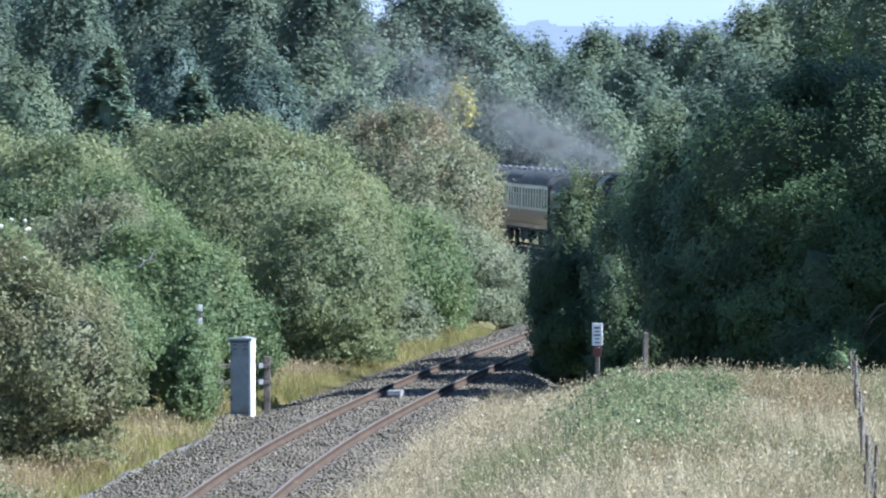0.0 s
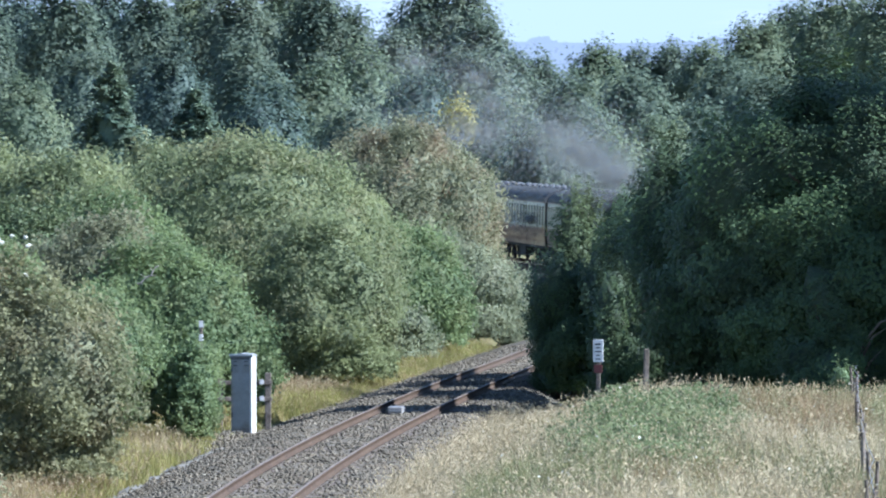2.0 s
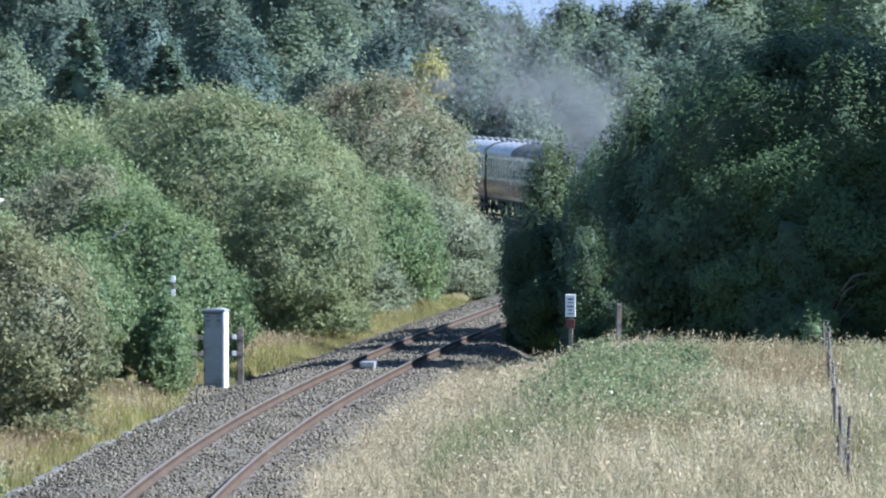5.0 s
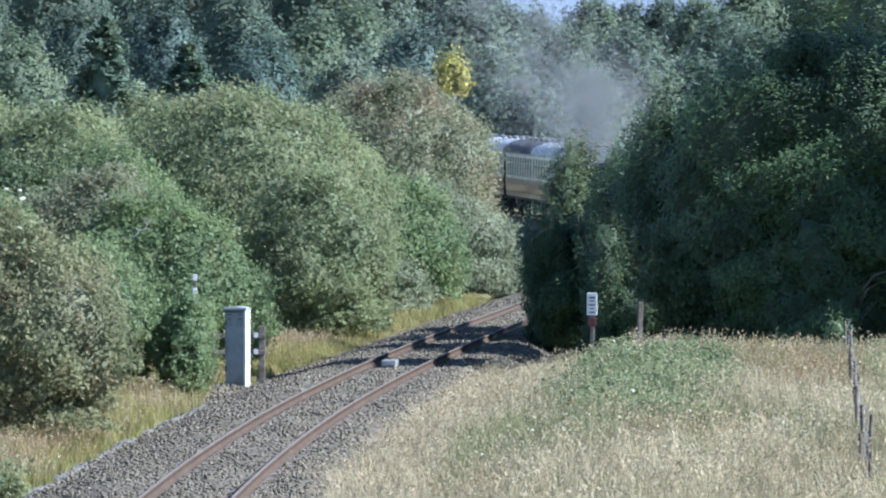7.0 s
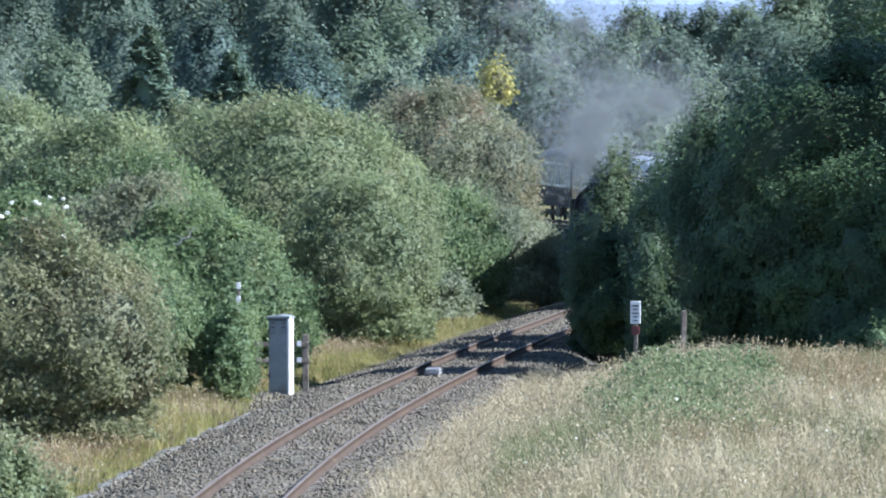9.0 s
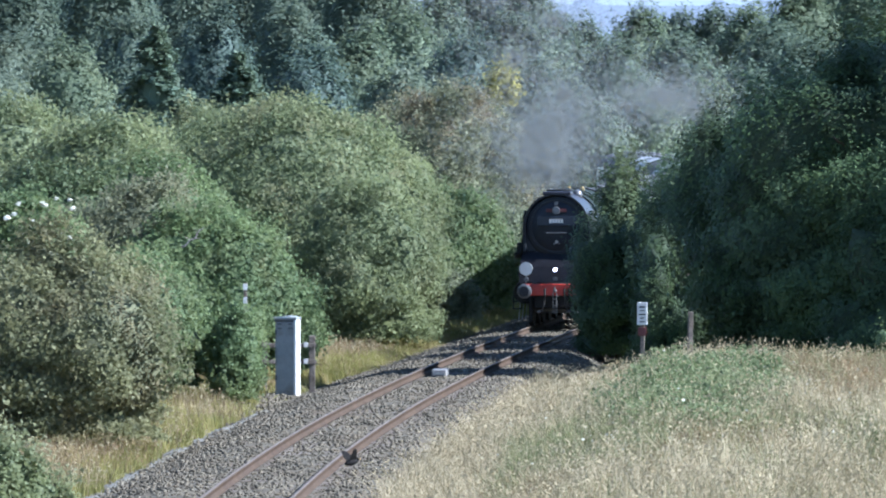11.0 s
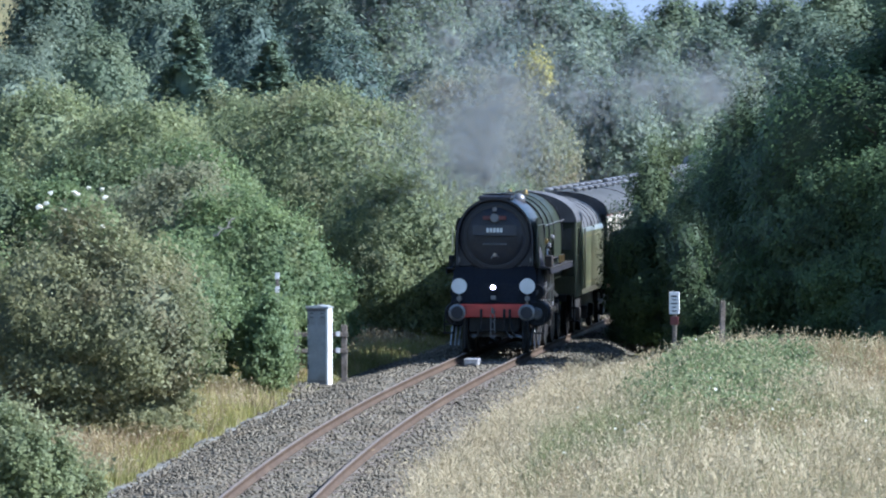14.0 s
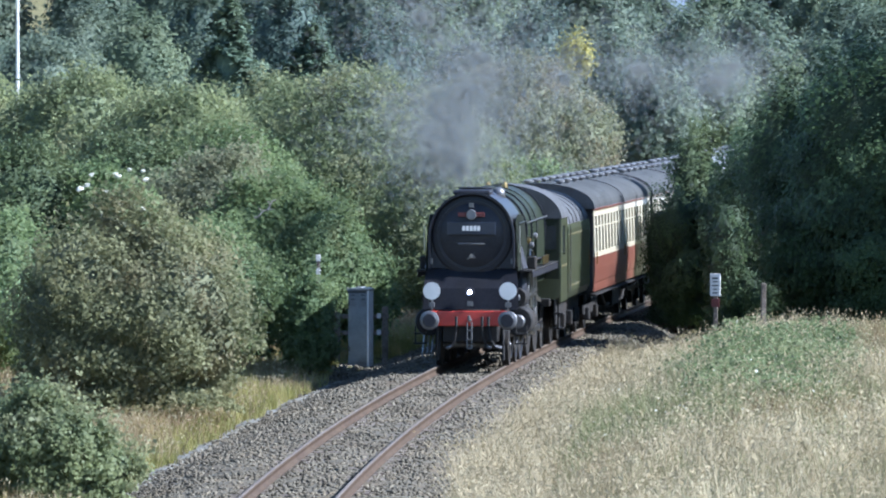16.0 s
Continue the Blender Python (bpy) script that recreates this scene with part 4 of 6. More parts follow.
def conifer(label, x, y, w, h, leaves):
    """A dark conifer with drooping tiers of boughs."""
    SEED[0] += 1
    rng = np.random.default_rng(SEED[0])
    base = new("tree")
    base.matrix_basis = pose(x, y, float(ground_z(x, y)))
    tagged(base, label, "tree", "trees of the wood")
    bm = bmesh.new()
    tube(bm, (0, 0, -0.3), (0, 0, h * 0.96), 0.24, 0.03, 8)
    part("trunk", bm, M_BARK, base)
    z = h * (0.06 + 0.94 * rng.random(leaves) ** 1.25)
    bough = rng.integers(0, 230, leaves)
    turn, level, reach = rng.uniform(0, math.tau, 230), h * (0.06 + 0.92 * rng.random(230) ** 1.3), rng.uniform(0.45, 1.30, 230)
    along_it = rng.random(leaves) ** 0.6
    r = w / 2 * (1.02 - level[bough] / h) ** 0.85 * reach[bough] * along_it
    a = turn[bough] + rng.normal(0, 0.16, leaves)
    z = level[bough] - 0.28 * r + rng.normal(0, 0.14, leaves)
    p = np.stack([np.cos(a) * r, np.sin(a) * r, np.maximum(z, 0.2)], -1)
    v, f = facet_arrays(rng, p, np.tile([0.0, 0.0, 1.0], (leaves, 1)) + 0.4 * p / w, np.full(leaves, 0.34), 0.5, 0.4)
    crown = part("crown", raw_mesh("crown", v, f, F_CONIFER), F_CONIFER, base)
    # dark core added here too, in place of shade between the boughs
    bm = bmesh.new()
    turned(bm, (0, 0, 0.3), (0, 0, h * 0.93), [(0, w * 0.16), (0.3, w * 0.15), (0.7, w * 0.08), (1, 0.04)], 14)
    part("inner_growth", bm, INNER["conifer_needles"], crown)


for cx, cy, cw, ch in ((-18.9, 408.0, 10.5, 9.9), (-15.0, 430.0, 9.8, 9.0)):
    conifer("dark blue-green conifer with drooping boughs in the wood", cx, cy, cw, ch, 20000)
# ---------------------------------------------------------------- distance
def hills():
    """Low hills far beyond the wood, glowing pale blue in place of haze, with a ragged line of trees along them."""
    rng = np.random.default_rng(5)
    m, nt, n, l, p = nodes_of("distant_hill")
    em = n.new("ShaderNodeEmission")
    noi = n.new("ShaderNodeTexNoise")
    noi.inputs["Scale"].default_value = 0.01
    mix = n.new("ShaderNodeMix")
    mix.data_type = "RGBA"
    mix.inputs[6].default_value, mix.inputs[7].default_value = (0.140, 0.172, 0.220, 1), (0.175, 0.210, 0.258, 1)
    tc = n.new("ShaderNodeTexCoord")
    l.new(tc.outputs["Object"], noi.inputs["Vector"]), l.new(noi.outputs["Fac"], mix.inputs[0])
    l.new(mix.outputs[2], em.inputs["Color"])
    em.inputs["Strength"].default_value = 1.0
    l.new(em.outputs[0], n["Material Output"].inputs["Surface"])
    for dist, top, amp, name in ((4300.0, 64.5, 1.1, "distant_hill"), (4000.0, 58.0, 0.9, "distant_ridge")):
        xs = np.arange(-1500, 1500, 1.5)
        h = top + amp * (np.sin(xs * 0.011) + 0.6 * np.sin(xs * 0.029 + 1)) * 0.7
        bump = np.maximum(0, np.sin(xs * 0.23 + 2 * np.sin(xs * 0.051))) ** 0.6 * 3.2 + rng.uniform(0, 0.9, len(xs))
        h = h + bump * (np.sin(xs * 0.037 + 1.2) > -0.4)
        front = np.stack([xs, np.full_like(xs, dist), h], -1)
        low = np.stack([xs, np.full_like(xs, dist - 700), np.full_like(xs, -5.0)], -1)
        back = np.stack([xs, np.full_like(xs, dist + 500), np.full_like(xs, -5.0)], -1)
        k = len(xs)
        v = np.vstack([low, front, back])
        i = np.arange(k - 1)
        f = np.vstack([np.stack([i, i + 1, i + 1 + k, i + k], -1), np.stack([i + k, i + 1 + k, i + 1 + 2 * k, i + 2 * k], -1)])
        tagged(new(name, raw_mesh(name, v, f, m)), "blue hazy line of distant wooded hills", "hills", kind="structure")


hills()


def far_sky():
    """Pale hazy sky low over the hills, with faint streaks of cloud."""
    m, nt, n, l, p = nodes_of("hazy_sky")
    em = n.new("ShaderNodeEmission")
    tc = n.new("ShaderNodeTexCoord")
    mp = n.new("ShaderNodeMapping")
    mp.inputs["Scale"].default_value = (0.004, 1, 0.03)
    noi = n.new("ShaderNodeTexNoise")
    noi.inputs["Scale"].default_value, noi.inputs["Detail"].default_value = 1.0, 5
    mr = n.new("ShaderNodeMapRange")
    mr.inputs["From Min"].default_value, mr.inputs["From Max"].default_value = 0.5, 0.75
    mix = n.new("ShaderNodeMix")
    mix.data_type = "RGBA"
    mix.inputs[6].default_value, mix.inputs[7].default_value = (0.222, 0.268, 0.312, 1), (0.285, 0.310, 0.335, 1)
    l.new(tc.outputs["Object"], mp.inputs["Vector"]), l.new(mp.outputs[0], noi.inputs["Vector"])
    l.new(noi.outputs["Fac"], mr.inputs["Value"]), l.new(mr.outputs[0], mix.inputs[0]), l.new(mix.outputs[2], em.inputs["Color"])
    l.new(em.outputs[0], n["Material Output"].inputs["Surface"])
    v = np.array([(-900, 4850, -10), (900, 4850, -10), (900, 4850, 260), (-900, 4850, 260)], float)
    ob = new("backdrop", raw_mesh("backdrop", v, np.array([[0, 1, 2, 3]]), m))
    tagged(ob, "pale blue hazy sky above the hills", "sky", kind="structure")


far_sky()


# ---------------------------------------------------------------- grass
def blades(name, label, rng, x, y, h, wide, material, lean=0.25, heads=0.0, head_material=None, grown=1.0):
    """Bent blades of grass at x, y, some with a seed head."""
    n = len(x)
    z = ground_z(x, y)
    a = rng.uniform(0, math.tau, n)
    h = h * grown * rng.uniform(0.55, 1.25, n) * (1 + 0.22 * wob(x * 2.3, y * 1.1, 1.0))
    a = np.where(rng.random(n) < 0.5, 3.0 * wob(x * 1.7 + 4, y * 0.9, 1.0), a)
    b = rng.uniform(0.05, 1.0, n) * lean * h
    wind = np.array([-0.12, -0.03])
    dx, dy = np.cos(a) * b + wind[0] * h, np.sin(a) * b + wind[1] * h
    pa = rng.uniform(0, math.tau, n)
    sx, sy = np.cos(pa) * wide / 2, np.sin(pa) * wide / 2
    mid = 0.55
    v = np.empty((n, 5, 3))
    v[:, 0] = np.stack([x - sx, y - sy, z - 0.03], -1)
    v[:, 1] = np.stack([x + sx, y + sy, z - 0.03], -1)
    v[:, 2] = np.stack([x - sx * 0.8 + dx * 0.35, y - sy * 0.8 + dy * 0.35, z + h * mid], -1)
    v[:, 3] = np.stack([x + sx * 0.8 + dx * 0.35, y + sy * 0.8 + dy * 0.35, z + h * mid], -1)
    v[:, 4] = np.stack([x + dx, y + dy, z + h * 0.97], -1)
    i = np.arange(n)[:, None] * 5
    f = np.concatenate([i + np.array([[0, 1, 3]]), i + np.array([[0, 3, 2]]), i + np.array([[2, 3, 4]])], 1).reshape(-1, 3)
    tagged(new(name, raw_mesh(name, v.reshape(-1, 3), f, material)), label, "grass", kind="stuff")
    if heads:
        pick = rng.random(n) < heads
        tip = v[pick, 4]
        nn = unit(rng, len(tip)) * np.array([1, 1, 0.25])
        lv, lf = leaf_arrays(rng, tip, nn, np.full(len(tip), 0.075), 0.30)
        tagged(new("seed_heads", raw_mesh("seed_heads", lv, lf, head_material)), "pale seed heads of tall meadow grass", "grass", kind="stuff")


def patchy(x, y, k, shift):
    return wob(x + shift, y * 0.55 - shift, k)


def meadow():
    rng = np.random.default_rng(21)
    n = 210000
    y = 86 + 94 * rng.random(n)
    u = 1.75 + 16.5 * rng.random(n) ** 1.05
    edge = 0.35 * wob(y, y * 0.3, 1.3)
    x = track_x(y) + u
    tuft = rng.integers(0, 9000, n)
    loose = rng.random(n) < 0.22
    own = np.where(loose, np.arange(n), tuft)
    x = np.where(loose, x, x[tuft] + rng.normal(0, 0.10, n))
    y = np.where(loose, y, y[tuft] + rng.normal(0, 0.22, n))
    tall, grain, r = rng.uniform(0.6, 1.3, n)[own], rng.normal(0, 1, n)[own], rng.random(n)[own]
    u = x - track_x(y)
    # keeps only the wedge of meadow in the camera's view
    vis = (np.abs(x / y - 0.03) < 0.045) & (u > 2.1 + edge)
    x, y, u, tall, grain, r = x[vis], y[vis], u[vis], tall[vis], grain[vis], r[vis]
    tall = tall * (1 - 0.22 * smooth01((y - 128) / 14))      # shorter towards the crest, to fit its outline in the camera's view
    nettle = ((x - 4.0 - (y - 140) * 0.02) / 1.7) ** 2 + ((y - 139) / 15.0) ** 2 + 0.55 * patchy(x, y, 1.4, 3) + 0.3 * grain < 0.85
    rust = patchy(x, y, 0.55, 9) + 0.2 * grain > -0.02
    pale = patchy(x, y, 0.7, 17) + 0.22 * grain + 0.5 * smooth01((116 - y) / 14) - 0.35 * smooth01((x - 5.0) / 2) + 0.9 * smooth01((4.4 - u) / 1.3) > 0.06
    r = np.where(u < 4.0, r * 0.74, r)
    rank = x > 6.75 + (y - 108) * 0.052 + 0.25 * grain
    pale, rust = pale & (~rank | (r < 0.25)), rust & ~rank
    a = nettle & (r < 0.8)
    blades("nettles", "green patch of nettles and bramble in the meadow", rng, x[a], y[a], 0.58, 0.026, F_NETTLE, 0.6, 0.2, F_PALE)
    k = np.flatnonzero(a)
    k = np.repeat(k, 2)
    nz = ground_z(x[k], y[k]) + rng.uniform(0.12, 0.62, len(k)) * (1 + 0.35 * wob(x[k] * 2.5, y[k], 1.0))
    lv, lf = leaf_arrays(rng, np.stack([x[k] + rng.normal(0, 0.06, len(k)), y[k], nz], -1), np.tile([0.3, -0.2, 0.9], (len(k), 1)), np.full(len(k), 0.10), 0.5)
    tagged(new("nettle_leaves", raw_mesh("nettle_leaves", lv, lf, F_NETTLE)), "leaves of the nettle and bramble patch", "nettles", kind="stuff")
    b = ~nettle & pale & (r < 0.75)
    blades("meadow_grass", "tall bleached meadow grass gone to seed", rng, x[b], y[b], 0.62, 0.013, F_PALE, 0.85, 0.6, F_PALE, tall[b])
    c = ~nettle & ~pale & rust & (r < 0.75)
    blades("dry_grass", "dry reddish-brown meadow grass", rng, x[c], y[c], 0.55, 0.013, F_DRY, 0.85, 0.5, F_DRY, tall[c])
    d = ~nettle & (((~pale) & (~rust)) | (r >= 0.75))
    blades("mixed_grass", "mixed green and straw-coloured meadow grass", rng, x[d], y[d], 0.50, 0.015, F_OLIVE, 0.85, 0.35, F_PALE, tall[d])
    m = 260
    fy = rng.uniform(100, 160, m)
    fx = track_x(fy) + rng.uniform(3, 16, m)
    fz = ground_z(fx, fy) + rng.uniform(0.45, 0.7, m)
    lv, lf = leaf_arrays(rng, np.stack([fx, fy, fz], -1), np.tile([0, 0, 1.0], (m, 1)), np.full(m, 0.05), 0.9)
    tagged(new("meadow_flowers", raw_mesh("meadow_flowers", lv, lf, F_WHITE)), "scattered small white meadow flowers", "flowers", kind="stuff")


meadow()


def verge():
    rng = np.random.default_rng(31)
    n = 88000
    y = 104 + 140 * rng.random(n) ** 1.1
    u = -3.1 - 7.0 * rng.random(n) ** 1.4
    x = track_x(y) + u
    vis = u < -3.55 + 0.22 * wob(y, y, 1.2) + 0.7 * smooth01((y - 182) / 12)
    vis &= ~((y > 164) & (y < 179) & (u > -4.4))
    x, y, u = x[vis], y[vis], u[vis]
    dry = patchy(x, y, 0.8, 5) + 0.25 * rng.normal(0, 1, len(x)) - 0.010 * (y - 150) > -0.15
    dry &= u < -4.1 + 0.5 * rng.normal(0, 1, len(x))
    blades("verge_grass", "fresh green and yellowing grass along the ballast", rng, x[~dry], y[~dry], 0.30, 0.020, F_FRESH, 0.7, 0.12, F_DRY)
    blades("dry_verge_grass", "straw-coloured seeding grass on the verge", rng, x[dry], y[dry], 0.40, 0.016, F_DRY, 0.7, 0.4, F_PALE)


verge()


def cess_gravel():
    """Spilt stones and dust on the bare ground by the cabinet."""
    rng = np.random.default_rng(41)
    n = 3200
    y = rng.uniform(158, 182, n)
    u = -2.5 - 2.2 * rng.random(n) ** 1.3
    x = track_x(y) + u
    z = ground_z(x, y)
    base = np.array([(-1, -1, -.5), (1, -1, -.5), (1, 1, -.5), (-1, 1, -.5), (-.6, -.7, .6), (.7, -.5, .7), (.6, .6, .5), (-.5, .7, .6)])
    q = (base[None] + rng.normal(0, 0.3, (n, 8, 3))) * rng.uniform(0.015, 0.05, (n, 1, 1))
    v = (np.stack([x, y, z + 0.01], -1)[:, None] + q).reshape(-1, 3)
    fb = np.array([(3, 2, 1, 0), (4, 5, 6, 7), (0, 1, 5, 4), (1, 2, 6, 5), (2, 3, 7, 6), (3, 0, 4, 7)])
    f = (np.arange(n)[:, None, None] * 8 + fb[None]).reshape(-1, 4)
    tagged(new("cess_gravel", raw_mesh("cess_gravel", v, f, M_STONE)), "stray stones and gravel beside the cabinet", "gravel", kind="stuff")
    m = 2600
    y = rng.uniform(160, 181, m)
    x = track_x(y) - 2.8 - 1.7 * rng.random(m)
    keep = (np.abs(x + 4.86) > 0.5) | (y > 174.5)
    blades("short_grass", "short sparse grass on bare ground", rng, x[keep], y[keep], 0.13, 0.02, F_FRESH, 0.6)


cess_gravel()


# ---------------------------------------------------------------- lineside things
def cabinet():
    x, y = -4.86, 174.0
    e = new("lineside_cabinet")
    e.matrix_basis = pose(x, y, float(ground_z(x, y)) - 0.02, 0, 0, -11)
    tagged(e, "tall weathered grey steel lineside cabinet, its sunlit edge painted white", "cabinet")
    part("body", bevelled(-0.25, 0.25, -0.25, 0.25, 0.0, 1.90, 0.015), M_CABINET, e)
    bm = bmesh.new()
    sweep_y(bm, [(-0.28, 1.87), (-0.28, 1.90), (-0.16, 1.94), (0, 1.955), (0.16, 1.94), (0.28, 1.90), (0.28, 1.87)], -0.30, 0.30)
    part("lid", bm, M_CABINET, e, "shallow curved grey lid")
    part("lid_edge", bevelled(-0.285, 0.285, -0.306, -0.298, 1.905, 1.935, 0.003), M_WHITE, e, "thin white line along the edge of the lid")
    # shadow below the lid, painted as a dark strip
    part("lid_shadow_strip", bevelled(-0.262, 0.262, -0.262, 0.262, 1.80, 1.87, 0.006), M_DARKMARK, e, "dark strip standing in for the lid's shadow")
    part("door", bevelled(-0.21, 0.21, -0.268, -0.245, 0.12, 1.80, 0.01), M_CABINET, e, "grey door with rust marks")
    # sunlight on the right-hand side painted in: white against the grey front
    part("white_corner", bevelled(0.215, 0.268, -0.272, -0.2, 0.02, 1.86, 0.006), M_WHITE, e, "corner strip painted white for the sunlight on it")
    part("white_side", bevelled(0.246, 0.264, -0.195, 0.24, 0.02, 1.86, 0.006), M_WHITE, e, "side panel painted white to stand in for sunlight")
    for z in (1.66, 1.76):
        for sx in (-0.14, 0.12):
            part("vent", bevelled(sx - 0.05, sx + 0.05, -0.276, -0.262, z - 0.02, z + 0.015, 0.004), M_DARKMARK, e)
    for z in (0.4, 1.5):
        part("hinge", bevelled(-0.245, -0.205, -0.285, -0.25, z, z + 0.12, 0.005), M_DARKMARK, e)
    part("plinth", bevelled(-0.31, 0.31, -0.31, 0.31, -0.2, 0.03, 0.02), M_STONE, e, "concrete plinth")


cabinet()


def timber_fence():
    e = new("timber_fence")
    x, y = -4.86, 175.4
    e.matrix_basis = pose(x, y, float(ground_z(x, y)))
    tagged(e, "short weathered post-and-rail fence behind the cabinet", "fence")
    for px in (-0.62, 0.56):
        part("post", bevelled(px - 0.075, px + 0.075, -0.07, 0.07, -0.3, 1.42 if px > 0 else 1.3, 0.012), M_WOOD, e)
    for z in (0.78, 1.18):
        part("rail", bevelled(-0.72, 0.66, -0.11, -0.07, z - 0.05, z + 0.05, 0.01), M_WOOD, e)
    for z in (0.8, 1.2):
        part("white_tag", bevelled(0.36, 0.46, -0.13, -0.112, z - 0.06, z + 0.06, 0.004), M_WHITE, e)


timber_fence()


def notice():
    x, y = 3.70, 172.0
    e = new("notice_sign")
    z = float(ground_z(x, y))
    e.matrix_basis = pose(x, y, z, 0, 0, -6)
    t = 1.77 - z
    tagged(e, "small white lineside notice with a red panel below", "sign")
    part("post", bevelled(-0.05, 0.05, 0.0, 0.09, -0.3, t - 0.05, 0.01), M_WOOD, e)
    b = part("board", bevelled(-0.125, 0.125, -0.03, 0.0, t - 0.54, t, 0.012), M_WHITE, e)
    for k, (w, h) in enumerate(((0.15, 0.045), (0.12, 0.03), (0.16, 0.035), (0.10, 0.03), (0.13, 0.03))):
        part("lettering_bar", bevelled(-w / 2, w / 2, -0.036, -0.029, t - 0.09 - k * 0.09 - h, t - 0.09 - k * 0.09, 0.003), M_DARKMARK, b)
    part("red_panel", bevelled(-0.1, 0.1, -0.03, 0.0, t - 0.80, t - 0.60, 0.01), M_BADGE, e, "dark red panel")


notice()


def single_post(name, label, x, y, top, w, material):
    z = float(ground_z(x, y))
    bm = bevelled(-w / 2, w / 2, -w / 2, w / 2, -0.3, top - z, w * 0.15)
    ob = part(name, bm, material)
    ob.matrix_basis = pose(x, y, z, 1.5, 1.0, 8)
    tagged(ob, label, "post")


single_post("wooden_post", "short weathered wooden post at the field edge", 4.82, 172.0, 1.55, 0.12, M_WOOD)


def marker_post():
    x, y = -5.75, 169.9
    z = float(ground_z(x, y))
    e = new("marker_post")
    e.matrix_basis = pose(x, y, z)
    tagged(e, "slim dark marker post with white bands among leaves", "post")
    top = 2.28 - z
    part("shaft", bevelled(-0.04, 0.04, -0.03, 0.03, -0.2, top, 0.01), M_WOOD, e)
    for k in range(2):
        part("band", bevelled(-0.05, 0.05, -0.035, 0.035, top - 0.16 - k * 0.32, top - 0.01 - k * 0.32, 0.004), M_WHITE, e, "white band")


marker_post()


def track_box():
    y = 176.5
    x = float(track_x(y)) - 0.28
    e = new("track_magnet")
    e.matrix_basis = pose(x, y, -0.17, 0, 0, -4)
    tagged(e, "low grey steel box fixed between the rails", "track box")
    part("case", bevelled(-0.18, 0.18, -0.5, 0.5, 0.0, 0.17, 0.02), M_DULLSTEEL, e)
    part("plate", bevelled(-0.14, 0.14, -0.515, -0.495, 0.05, 0.10, 0.006), M_CABINET, e, "pale marking plate")
    d = new("cable_duct", None)
    d.matrix_basis = pose(float(track_x(177.8)), 177.8, -0.2)
    tagged(d, "dark cable duct laid across the track", "duct")
    for k, (a, b) in enumerate(((-0.6, 0.6), (0.9, 2.4))):
        part("duct_length", bevelled(a, b, -0.12, 0.12, -0.05, 0.06, 0.02), M_SLEEPER, d)


track_box()


def field_fence():
    """A line of posts running away over the meadow, with three wires."""
    e = new("wire_fence")
    tagged(e, "line of old grey fence posts with wire in the meadow", "fence")
    rng = random.Random(8)
    pts = []
    y = 100.0
    while y < 158:
        pts.append((6.44 + (y - 108) * 0.052 + rng.uniform(-0.05, 0.05), y))
        y += rng.uniform(2.6, 3.4)
    for k, (px, py) in enumerate(pts):
        z = float(ground_z(px, py))
        h = rng.uniform(0.7, 0.95)
        bm = bmesh.new()
        w = rng.uniform(0.026, 0.036)
        tube(bm, (px, py, z - 0.3), (px + rng.uniform(-0.06, 0.06), py, z + h), w, w * 0.85, 8)
        part("post", bm, M_BARK, e)
    for hgt in (0.35, 0.65, 0.9):
        bm = bmesh.new()
        for (ax, ay), (bx, by) in zip(pts, pts[1:]):
            tube(bm, (ax, ay, float(ground_z(ax, ay)) + hgt), (bx, by, float(ground_z(bx, by)) + hgt), 0.006, 0.006, 4)
        part("wire", bm, M_BUFFER, e)
    px, py = 6.55 + (112 - 108) * 0.052 + 0.14, 118.0
    bm = bmesh.new()
    z = float(ground_z(px, py))
    tube(bm, (px, py, z - 0.2), (px, py, z + 1.0), 0.04, 0.036, 8)
    part("strut_post", bm, M_WOOD, e)


field_fence()


def far_pole():
    x, y = -19.7, 260.0
    z = float(ground_z(x, y))
    bm = bmesh.new()
    tube(bm, (0, 0, -0.3), (0, 0, 12.5 - z), 0.075, 0.05, 10)
    ob = part("pole", bm, M_WHITE)
    ob.matrix_basis = pose(x, y, z)
    tagged(ob, "slender white pole standing behind the hedge", "pole")


far_pole()


def blossom():
    """Flat white flower heads on the elder."""
    rng = random.Random(2)
    host = [o for o in scene.objects if o.get("label", "").startswith("elder bush")][0]
    inv = host.matrix_basis.inverted()
    for k in range(15):
        x, z = rng.uniform(-11.9, -10.2), rng.uniform(3.0, 4.2)
        bm = bmesh.new()
        r = rng.uniform(0.05, 0.10)
        turned(bm, (0, 0, 0), (0, 0, 0.05), [(0, r * 0.7), (0.4, r), (1, r * 0.7)], 10)
        for v in bm.verts:
            v.co += Vector((rng.uniform(-0.02, 0.02), rng.uniform(-0.02, 0.02), rng.uniform(-0.015, 0.015)))
        ob = part("flower_head", bm, F_WHITE, host, "flat white flower head")
        ob.matrix_basis = inv @ pose(x, 176.3 + rng.uniform(-0.2, 0.3), z, rng.uniform(15, 40), rng.uniform(-15, 15), 0)


blossom()


